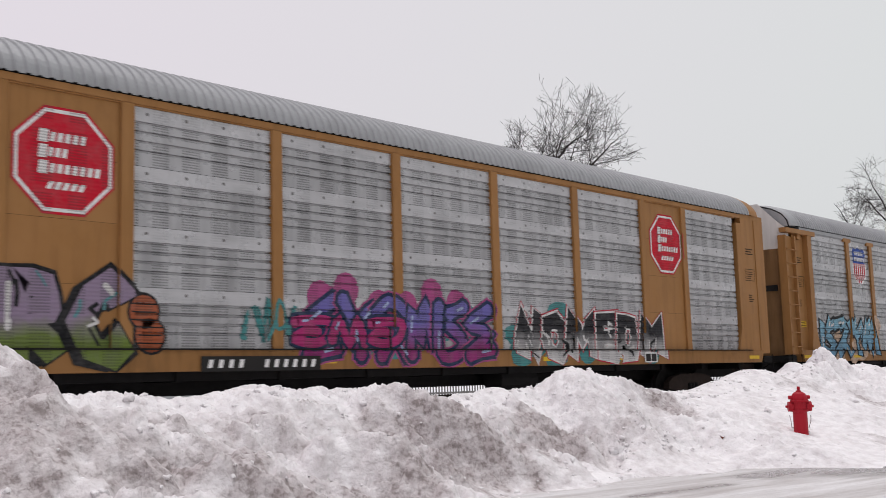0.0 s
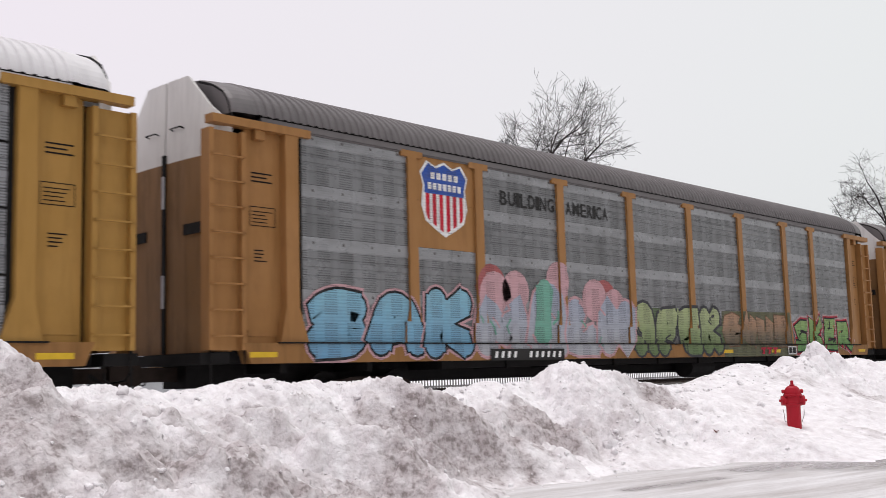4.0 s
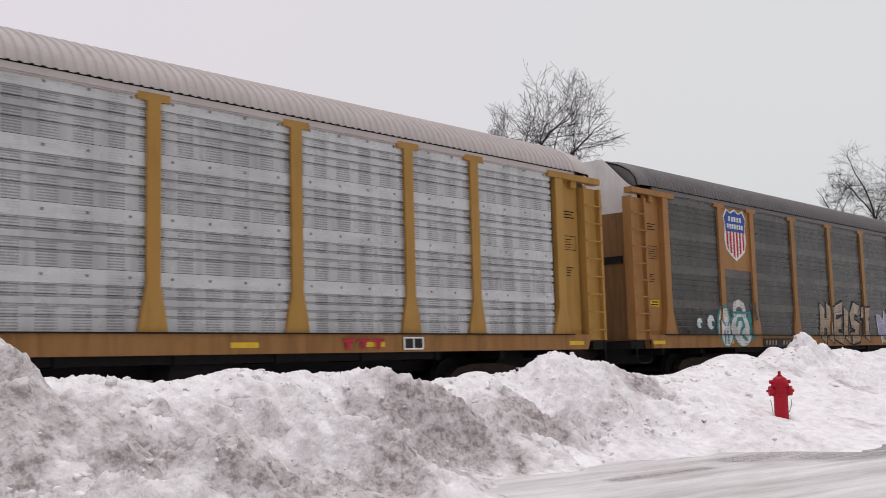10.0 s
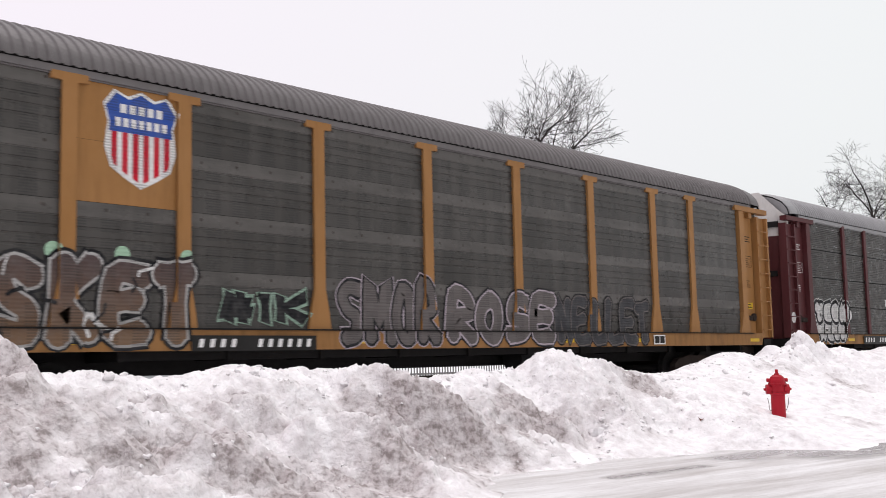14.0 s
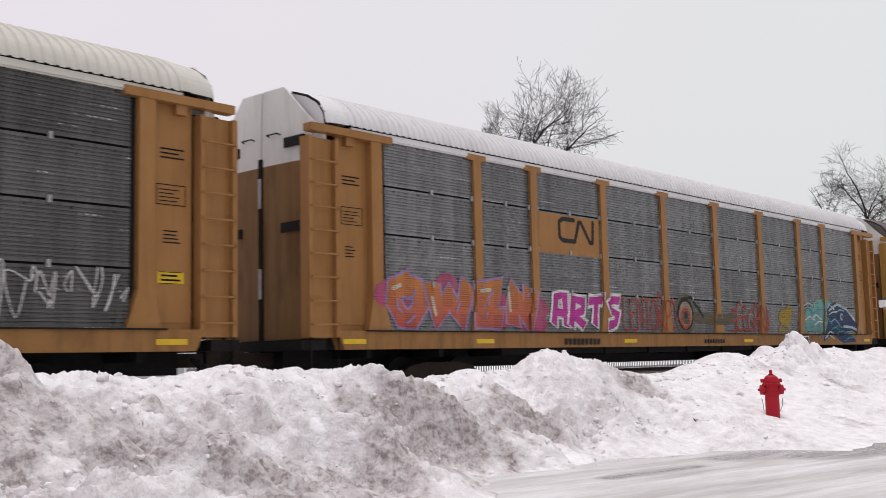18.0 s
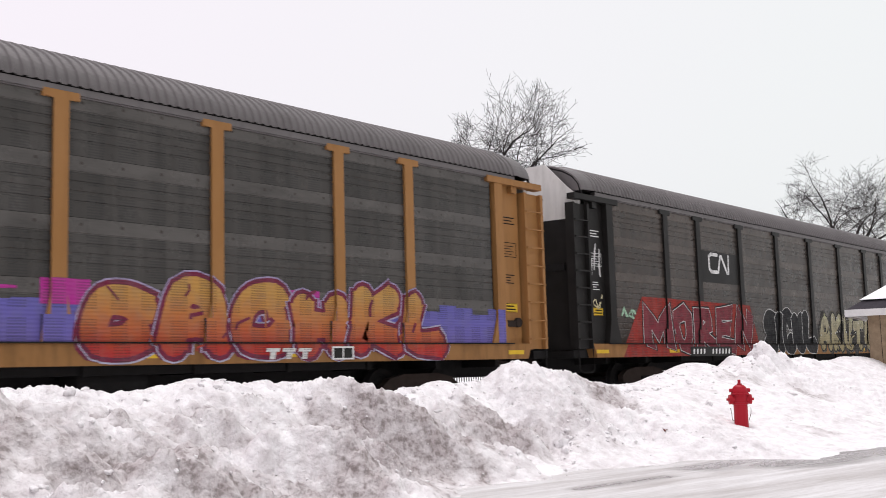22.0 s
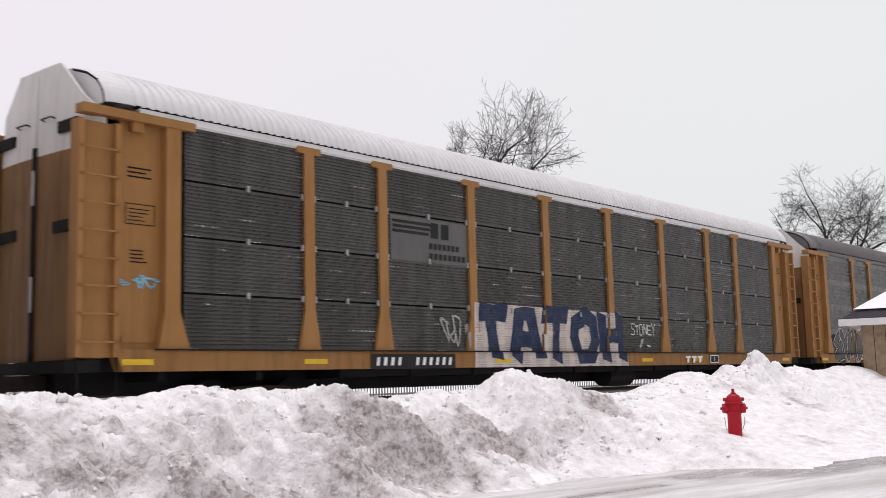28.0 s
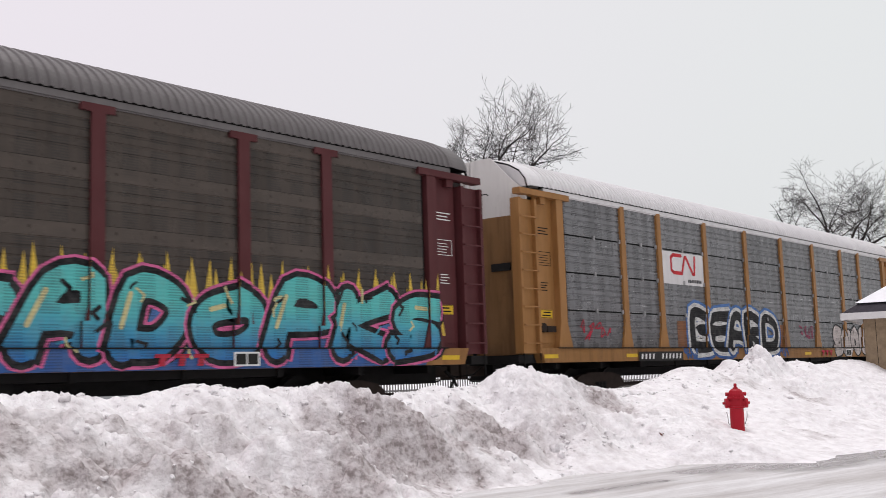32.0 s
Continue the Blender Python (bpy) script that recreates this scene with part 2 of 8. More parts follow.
def plain(name, col, rough=0.7, metal=0.0, var=0.25, scale=6.0, bump=0.2):
    m, n, l, b = node_mat(name)
    co = coords(n, l)
    f = noise_tex(n, l, co, scale, 6.0, 0.65)
    c = mixer(n, l, tuple(c * (1 - var) for c in col), tuple(min(1, c * (1 + var)) for c in col), ramp(n, l, f, 0.3, 0.7))
    l.new(c, b.inputs["Base Color"])
    b.inputs["Roughness"].default_value, b.inputs["Metallic"].default_value = rough, metal
    b.inputs["Specular IOR Level"].default_value = 0.15
    bumped(n, l, b, noise_tex(n, l, co, scale * 8, 3.0), bump, 0.01)
    return m


YELLOW = (0.300, 0.147, 0.050)
GOLD = (0.345, 0.19, 0.048)
RED_OXIDE = (0.082, 0.021, 0.023)
ORANGE = (0.40, 0.072, 0.027)
BLACK = (0.014, 0.0128, 0.012)
STEEL = plain("dark_steel", (0.011, 0.010, 0.010), 0.8, 0.0)
RUSTY = plain("rusty_steel", (0.026, 0.018, 0.015), 0.85, 0.0)
WHITE_CAP = paint("white_cap", (0.62, 0.60, 0.58), 0.6, 0.45)
# near-black, so the shade of closed-in spaces lies in the colour
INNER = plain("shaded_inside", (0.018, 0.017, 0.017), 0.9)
SNOW = snow_mat()
CLEAN = plain("clean_snow", (0.84, 0.84, 0.86), 0.75, 0, 0.06, 3.0, 0.5)
ROAD = road_mat()
BALLAST = plain("ballast", (0.075, 0.068, 0.062), 0.9, 0, 0.5, 20.0, 1.0)
BARK = plain("bark", (0.030, 0.025, 0.024), 0.9, 0, 0.3, 14.0, 0.6)

# ---- mesh helpers ----


def add_box(bm, x0, x1, y0, y1, z0, z1):
    v = [bm.verts.new(p) for p in ((x0, y0, z0), (x1, y0, z0), (x1, y1, z0), (x0, y1, z0), (x0, y0, z1), (x1, y0, z1), (x1, y1, z1), (x0, y1, z1))]
    for f in ((0, 3, 2, 1), (4, 5, 6, 7), (0, 1, 5, 4), (1, 2, 6, 5), (2, 3, 7, 6), (3, 0, 4, 7)):
        bm.faces.new([v[i] for i in f])
    return v


def add_prism(bm, poly, y0, y1):
    """A polygon in the x-z plane, given in order, drawn out from y0 to y1."""
    a = [bm.verts.new((x, y0, z)) for x, z in poly]
    b = [bm.verts.new((x, y1, z)) for x, z in poly]
    n = len(poly)
    bm.faces.new(a)
    bm.faces.new(b[::-1])
    for i in range(n):
        j = (i + 1) % n
        bm.faces.new((a[j], a[i], b[i], b[j]))


def add_tube(bm, pts, r, sides=6, caps=True):
    rings = []
    for i, p in enumerate(pts):
        p = Vector(p)
        d = (Vector(pts[min(i + 1, len(pts) - 1)]) - Vector(pts[max(i - 1, 0)])).normalized()
        a = d.orthogonal().normalized()
        b = d.cross(a)
        rr = r[i] if isinstance(r, (list, tuple)) else r
        rings.append([bm.verts.new(p + rr * (a * math.cos(2 * math.pi * k / sides) + b * math.sin(2 * math.pi * k / sides))) for k in range(sides)])
    for i in range(len(rings) - 1):
        # keep rings aligned
        best = min(range(sides), key=lambda s: (rings[i][0].co - rings[i + 1][s].co).length)
        rings[i + 1] = rings[i + 1][best:] + rings[i + 1][:best]
        for k in range(sides):
            bm.faces.new((rings[i][k], rings[i][(k + 1) % sides], rings[i + 1][(k + 1) % sides], rings[i + 1][k]))
    if caps:
        bm.faces.new(rings[0][::-1])
        bm.faces.new(rings[-1])


def add_lathe(bm, profile, sides=20, axis="z", at=(0, 0, 0)):
    """A profile of (radius, height) turned about an axis."""
    rings = []
    for r, h in profile:
        ring = []
        for k in range(sides):
            a = 2 * math.pi * k / sides
            p = (r * math.cos(a), r * math.sin(a), h)
            p = {"z": p, "y": (p[0], p[2], p[1]), "x": (p[2], p[0], p[1])}[axis]
            ring.append(bm.verts.new(Vector(p) + Vector(at)))
        rings.append(ring)
    for a, b in zip(rings, rings[1:]):
        for k in range(sides):
            bm.faces.new((a[k], a[(k + 1) % sides], b[(k + 1) % sides], b[k]))
    bm.faces.new(rings[0][::-1])
    bm.faces.new(rings[-1])


def to_mesh(name, bm, smooth=False, fix=True):
    if fix:
        bmesh.ops.recalc_face_normals(bm, faces=bm.faces)
    me = bpy.data.meshes.new(name)
    bm.to_mesh(me)
    bm.free()
    if smooth:
        for p in me.polygons:
            p.use_smooth = True
    me.materials.append(None)
    return me


def part(name, data, material, parent, label=""):
    """Links a mesh (or bmesh) as one part under a thing or part."""
    if isinstance(data, bmesh.types.BMesh):
        data = to_mesh(name, data)
    ob = new(name, data)
    if not data.materials:
        data.materials.append(None)
    ob.material_slots[0].link = "OBJECT"
    ob.material_slots[0].material = material
    ob.parent = parent
    if label:
        ob["label"] = label
    return ob


def thing(name, label, category, group="", kind="", at=None):
    ob = new(name)
    ob.empty_display_size = 0.3
    if at is not None:
        ob.matrix_basis = at
    return tagged(ob, label, category, group, kind)


def solid(name, bm, material, label, category="", group="", kind="", smooth=False):
    ob = new(name, to_mesh(name, bm, smooth))
    ob.data.materials[0] = material
    return tagged(ob, label, category, group, kind)


@functools.lru_cache(None)
def glyph(ch, offset):
    """The outline of one letter of the built-in font as points and faces, in a box of 1 x 1."""
    boxes = []
    out = None
    for off in (0.0, offset):
        cu = bpy.data.curves.new("letter", "FONT")
        cu.body, cu.size, cu.offset, cu.resolution_u = ch, 1.0, off, 3
        ob = bpy.data.objects.new("letter", cu)
        scene.collection.objects.link(ob)
        bpy.context.view_layer.update()
        me = bpy.data.meshes.new_from_object(ob.evaluated_get(bpy.context.evaluated_depsgraph_get()))
        vs = [(v.co.x, v.co.y) for v in me.vertices]
        boxes.append((min(v[0] for v in vs), max(v[0] for v in vs), min(v[1] for v in vs), max(v[1] for v in vs)))
        out = (vs, [tuple(p.vertices) for p in me.polygons])
        bpy.data.objects.remove(ob)
        bpy.data.curves.remove(cu)
        bpy.data.meshes.remove(me)
    x0, x1, y0, y1 = boxes[0]
    return [((x - x0) / max(0.05, x1 - x0), (y - y0) / max(0.05, y1 - y0)) for x, y in out[0]], out[1]


# shape the letters while the scene is still small
for word, sizes in (
    ("BUILDINGAMERICA", (0.012,)),
):
    for letter in word:
        for size in sizes:
            glyph(letter, size)

# ---- ground, snow bank, tracks ----
TRACK_Y = 15.53
BANK_Y = 10.4
MOUNDS = (  # x, y, top, reach along, reach across
    (3.9, 9.4, 1.08, 1.15, 1.9), (7.7, 10.4, 0.78, 1.5, 1.5), (9.15, 10.0, 0.64, 0.65, 0.9), (12.2, 10.6, 0.60, 1.0, 1.2),
    (13.7, 10.1, 0.93, 0.95, 1.3), (15.3, 10.3, 0.66, 0.9, 1.0), (20.5, 10.5, 0.82, 2.0, 1.6), (22.2, 10.4, 1.00, 0.8, 0.9),
    (23.3, 10.2, 1.30, 0.50, 0.8), (22.9, 10.0, 1.02, 0.5, 0.6), (24.1, 10.1, 0.98, 0.5, 0.6), (26.0, 10.4, 0.84, 2.0, 1.5), (29.5, 10.4, 0.88, 3.0, 1.7), (35.0, 10.4, 0.82, 4.0, 1.8),
    (4.3, 8.2, 0.55, 0.8, 0.7), (5.6, 7.9, 0.15, 0.9, 0.6), (4.1, 6.95, -0.02, 1.3, 0.5), (8.4, 8.5, 0.02, 0.7, 0.5),
)
SPURS = (  # from x, y, top, to x, y, top, reach
    (9.2, 9.95, 0.68, 9.6, 9.40, 0.50, 0.40), (9.6, 9.40, 0.56, 10.1, 9.05, 0.16, 0.38), (10.1, 9.05, 0.16, 11.0, 8.65, -0.26, 0.34), (10.7, 8.8, -0.22, 11.2, 8.5, -0.30, 0.30),
    (3.4, 9.2, 0.95, 5.0, 8.5, 0.46, 0.50), (5.0, 8.5, 0.46, 5.7, 8.1, 0.22, 0.42), (5.7, 8.1, 0.22, 6.2, 7.4, -0.28, 0.40),
    (7.2, 8.7, 0.16, 7.9, 8.2, 0.02, 0.34), (7.9, 8.2, 0.02, 8.2, 7.5, -0.42, 0.30), (14.2, 10.0, 0.75, 17.2, 8.8, -0.15, 0.60),
    (6.0, 9.5, 0.40, 7.4, 9.2, 0.22, 0.45), (22.6, 10.2, 0.95, 19.6, 9.2, 0.30, 0.80), (11.9, 9.9, 0.40, 12.3, 9.1, -0.15, 0.40),
    (3.2, 7.3, 0.02, 4.6, 7.3, -0.10, 0.30),
)
STAINS = (  # x, y, reach, how thick the grit lies
    (4.0, 8.4, 0.5, 0.5), (3.6, 7.9, 0.6, 0.75), (4.8, 8.1, 0.35, 0.5), (5.5, 7.8, 0.35, 0.7), (5.9, 7.35, 0.35, 0.95), (4.6, 7.5, 0.4, 0.5), (6.2, 9.0, 0.5, 0.45),
    (7.1, 9.3, 0.4, 0.5), (8.6, 9.3, 0.5, 0.55), (9.3, 9.15, 0.5, 0.75), (9.9, 8.95, 0.5, 0.85), (10.9, 8.8, 0.35, 1.0), (6.9, 7.6, 0.45, 0.7),
    (7.8, 7.8, 0.4, 0.75), (12.0, 9.35, 0.45, 0.95), (12.5, 9.15, 0.4, 0.9), (15.2, 9.1, 0.35, 0.9), (15.0, 9.4, 0.3, 0.6), (21.4, 8.35, 0.4, 1.0),
    (20.4, 9.6, 0.5, 0.5), (13.6, 9.0, 0.5, 0.3), (17.9, 6.9, 0.35, 0.5), (9.0, 8.1, 0.5, 0.6), (11.2, 9.6, 0.5, 0.4),
)
ROAD_Z = -0.65


def lerp_table(x, xs, ys):
    return float(np.interp(x, xs, ys))


@functools.lru_cache(None)
def toe(x):
    return 0.22 * noise.noise(Vector((x * 1.3, 0, 0))) + 0.12 * noise.noise(Vector((x * 4.1, 5, 0))) + lerp_table(x, (3, 5, 6.5, 8, 9.5, 11, 12, 13.2, 14.4, 15.2, 20, 60), (5.6, 6.0, 6.8, 7.7, 8.3, 8.2, 8.3, 8.8, 7.5, 6.0, 5.6, 5.6))


@functools.lru_cache(None)
def ridge(x):
    return lerp_table(x, (-20, 3, 5.2, 6.2, 8.8, 10.3, 11.5, 14.5, 17.2, 18.2, 20, 30, 60), (0.5, 0.7, 0.62, 0.58, 0.60, 0.45, 0.52, 0.60, 0.42, 0.46, 0.70, 0.78, 0.6))


def bank_z(x, y):
    t, c = toe(x), ridge(x)
    if y < BANK_Y:
        u = max(0.0, (y - t) / (BANK_Y - t))
        z = ROAD_Z + (c - ROAD_Z) * u ** 1.15 if y > t else ROAD_Z - 0.25 * (t - y)
    else:
        u = min(1.0, (y - BANK_Y) / 2.4)
        z = c + (-0.55 - c) * (u * u * (3 - 2 * u))
    for mx, my, top, rx, ry in MOUNDS:
        d = ((x - mx) / rx) ** 2 + ((y - my) / ry) ** 2
        if d < 4:
            g = math.exp(-d * 0.9)
            q = (top - ROAD_Z) * g + ROAD_Z
            if q > z:
                z = q * 0.75 + z * 0.25 if q - z < 0.15 else q - 0.0375
    for ax, ay, az, bx, by, bz, r in SPURS:
        t = min(1.0, max(0.0, ((x - ax) * (bx - ax) + (y - ay) * (by - ay)) / ((bx - ax) ** 2 + (by - ay) ** 2)))
        d = math.hypot(x - ax - t * (bx - ax), y - ay - t * (by - ay))
        if d < 2 * r:
            q = ROAD_Z + (az + t * (bz - az) - ROAD_Z) * math.exp(-(d / r) ** 2 * 0.8)
            if q > z:
                z += (q - z) * min(1.0, (q - z) * 9)
    amt = min(1.0, max(0.0, (z - ROAD_Z + 0.02) * 2.2))
    if amt == 0.0:
        return z
    p = Vector((x, y, 0.4 * z))
    hill = lerp_table(x, (15.0, 17.0, 21.0, 22.5, 24.5, 26.0), (1.0, 0.30, 0.35, 0.95, 0.95, 0.5))
    q = p + Vector((noise.noise(p * 1.3), noise.noise(p * 1.3 + Vector((9, 0, 0))), 0)) * 0.35
    if x < 12:
        hill += 0.25
    z += amt * hill * (0.08 * noise.noise(q * 0.9) + 0.05 * noise.noise(q * 1.9 + Vector((5, 0, 0))))
    along, over = 0.80 * q.x - 0.60 * q.y, 0.60 * q.x + 0.80 * q.y
    face = max(0.0, min(1.0, (10.2 - y) * 1.6))
    for k, high in ((0.75, 0.13), (1.7, 0.11), (3.6, 0.04)):
        rib = 1 - abs(noise.noise(Vector((along * k * 0.55, over * k * 1.25, 3.0 * k)))) * 2.2
        z += amt * hill * face * high * (max(0.0, rib) ** 1.5 - 0.42)
    rubble = 0.45 + 0.55 * max(0.0, min(1.0, 0.5 + 1.6 * noise.noise(p * 0.7 + Vector((2, 8, 0)))))
    for scale, high in ((3.4, 0.10), (6.5, 0.115), (12.0, 0.060)):
        z += amt * hill * rubble * high * (0.30 - noise.noise(q * scale, noise_basis="VORONOI_F1") ** 2 * 1.3)
    z += amt * 0.008 * noise.noise(p * 12.0 + Vector((0, 3, 0)))
    return z


def grit_at(x, y):
    """How thick the road grit lies on the old snow: thrown patches, more of it on the western half."""
    p = Vector((x, y, 0))
    g = 0.30 * noise.noise(p * 0.8) + 0.34 * noise.noise(p * 2.0 + Vector((3, 1, 0))) + 0.22 * noise.noise(p * 4.7)
    g += lerp_table(x, (3, 6, 9, 13, 17, 20), (0.44, 0.36, 0.26, 0.12, 0.03, 0.0))
    wob = 1 + 0.5 * noise.noise(p * 3.1)
    for sx, sy, r, k in STAINS:
        d = ((x - sx) ** 2 + (y - sy) ** 2) / (r * wob) ** 2
        if d < 5:
            g += 1.25 * k * math.exp(-d)
    if y > 9.7:
        g -= min(0.6, (y - 9.7) * 1.0)
    return max(0.0, min(1.0, g))


def wet_at(x, y):
    """Where the road has thawed: two meltwater streaks that run off to the east."""
    p = Vector((x, y, 0))
    w = 0.0
    for ax, ay, bx, by, r in ((13.4, 6.9, 19.0, 6.1, 0.42), (14.4, 6.1, 20.0, 5.0, 0.65), (10.6, 7.0, 12.2, 6.7, 0.16), (15.5, 6.7, 16.4, 6.4, 0.4)):
        t = min(1.0, max(0.0, ((x - ax) * (bx - ax) + (y - ay) * (by - ay)) / ((bx - ax) ** 2 + (by - ay) ** 2)))
        d = math.hypot(x - ax - t * (bx - ax), y - ay - t * (by - ay)) / r
        if d < 2.2:
            w = max(w, math.exp(-d * d))
    return w


def grid_mesh(name, xs, ys, height, second=None):
    nx, ny = len(xs), len(ys)
    verts = [(x, y, height(x, y)) for y in ys for x in xs]
    faces = [(j * nx + i, j * nx + i + 1, (j + 1) * nx + i + 1, (j + 1) * nx + i) for j in range(ny - 1) for i in range(nx - 1)]
    me = bpy.data.meshes.new(name)
    me.from_pydata(verts, [], faces)
    for p in me.polygons:
        p.use_smooth = True
    return me


def with_values(me, name, rule):
    at = me.attributes.new(name, "FLOAT", "POINT")
    at.data.foreach_set("value", [rule(v.co.x, v.co.y) for v in me.vertices])


def build_bank():
    xs = [2.2]
    while xs[-1] < 48:
        xs.append(xs[-1] + max(0.026, 0.0030 * xs[-1]))
    ys = list(np.arange(5.0, 11.3, 0.034)) + list(np.arange(11.3, 12.9, 0.12))
    me = grid_mesh("snow_bank", xs, ys, bank_z)
    me.materials.append(SNOW)
    with_values(me, "grit", grit_at)
    tagged(new("snow_bank", me), "ploughed bank of lumpy grey-stained old snow beside the road", "snow bank", kind="stuff")


def build_clods():
    """Loose lumps of snow on the crest, at the foot and on the slopes of the bank."""
    rng = random.Random(17)
    ico = bmesh.new()
    bmesh.ops.create_icosphere(ico, subdivisions=2, radius=1.0)
    base = [v.co.copy() for v in ico.verts]
    tris = [[v.index for v in f.verts] for f in ico.faces]
    ico.free()
    verts, faces = [], []
    zones = ((420, 3.0, 26.0, 9.6, 10.6, 0.024), (110, 3.2, 5.2, 6.9, 7.5, 0.030), (70, 12.3, 14.2, 8.3, 8.9, 0.027), (260, 3.0, 16.0, 7.0, 10.2, 0.017), (80, 16.0, 28.0, 7.0, 10.3, 0.022), (60, 8.5, 13.0, 7.4, 8.6, 0.018))
    for count, x0, x1, y0, y1, size in zones:
        for k in range(count):
            x, y = rng.uniform(x0, x1), rng.uniform(y0, y1)
            if y < toe(x) - 0.2:
                continue
            r = size * math.exp(rng.gauss(0, 0.42))
            c = Vector((x, y, max(bank_z(x, y), ROAD_Z) - r * 0.15))
            o = len(verts)
            sh = Vector((rng.uniform(0.8, 1.3), rng.uniform(0.8, 1.3), rng.uniform(0.6, 0.95)))
            j = Vector((rng.uniform(0, 50), 0, k))
            for v in base:
                f = r * (1 + 0.8 * noise.noise(v * 1.3 + j) + 0.4 * noise.noise(v * 3.0 + j))
                verts.append(c + Vector((v.x * sh.x, v.y * sh.y, v.z * sh.z)) * f)
            faces += [[o + i for i in t] for t in tris]
    me = bpy.data.meshes.new("snow_clods")
    me.from_pydata(verts, [], faces)
    for p in me.polygons:
        p.use_smooth = True
    me.materials.append(SNOW)
    with_values(me, "grit", lambda x, y: 0.2 * grit_at(x, y))
    tagged(new("snow_clods", me), "loose white clods of snow lying on the ploughed bank", "snow clods", kind="stuff")


def flat_z(x, y):
    near = ROAD_Z + 0.012 * noise.noise(Vector((x * 0.8, y * 0.8, 0)))
    if y < 11.2:
        return near
    u = min(1.0, (y - 11.2) / 1.6)
    far = -0.32 + (0.04 * noise.noise(Vector((x * 0.5, y * 0.5, 4))) if y < 60 else 0)
    return near + (far - near) * u


def build_ground():
    def lines(a, b, step, far):
        fine = list(np.arange(a, b, step))
        out, d = [], step
        p = fine[-1]
        while p < far:
            d *= 1.35
            p += d
            out.append(p)
        pre, d, p = [], step, a
        while p > -far:
            d *= 1.35
            p -= d
            pre.append(p)
        return pre[::-1] + fine + out

    xs, ys = lines(2.0, 40.0, 0.14, 3000), lines(4.0, 16.0, 0.1, 3000)
    me = grid_mesh("ground", xs, ys, flat_z)
    me.materials.append(ROAD)
    me.materials.append(CLEAN)
    for p in me.polygons:
        if p.center.y > 10.5:
            p.material_index = 1
    with_values(me, "wet", wet_at)
    tagged(new("ground", me), "flat snow-covered ground with a wet slushy road in front", "ground", kind="structure")


def rail_profile(bm, x0, x1, y):
    pts = ((-0.07, -0.16), (0.07, -0.16), (0.07, -0.145), (0.012, -0.12), (0.012, -0.045), (0.036, -0.035), (0.036, -0.004), (0.03, 0.0), (-0.03, 0.0), (-0.036, -0.004), (-0.036, -0.035), (-0.012, -0.045), (-0.012, -0.12), (-0.07, -0.145))
    a = [bm.verts.new((x0, y + p, z)) for p, z in pts]
    b = [bm.verts.new((x1, y + p, z)) for p, z in pts]
    for i in range(len(pts)):
        j = (i + 1) % len(pts)
        bm.faces.new((a[i], a[j], b[j], b[i]))


def build_track(cy, x0, x1, lift=0.0):
    t = thing("railway_track", "steel rails on snow-dusted wooden ties", "track", kind="structure", at=pose(0, cy, lift))
    for s in (-0.7525, 0.7525):
        bm = bmesh.new()
        rail_profile(bm, x0, x1, s)
        part("rail", bm, RUSTY, t)
    bm = bmesh.new()
    for k in range(int((70 + 10) / 0.52)):
        x = -10 + k * 0.52
        add_box(bm, x - 0.11, x + 0.11, -1.3, 1.3, -0.34, -0.165)
    tagged(part("ties", bm, plain("tie_wood", (0.055, 0.043, 0.035), 0.9), t), kind="stuff")
    bm = bmesh.new()
    prof = ((-2.1, -0.45), (-1.55, -0.20), (1.55, -0.20), (2.1, -0.45))
    a = [bm.verts.new((-620, y, z)) for y, z in prof]
    b = [bm.verts.new((420, y, z)) for y, z in prof]
    for i in range(3):
        bm.faces.new((a[i], b[i], b[i + 1], a[i + 1]))
    part("ballast_bed", bm, BALLAST, t)
    return t


build_ground()
build_bank()
build_clods()
build_track(TRACK_Y, -620, 420)
build_track(34.0, -620, 420, 0.05)

# ---- hydrant ----


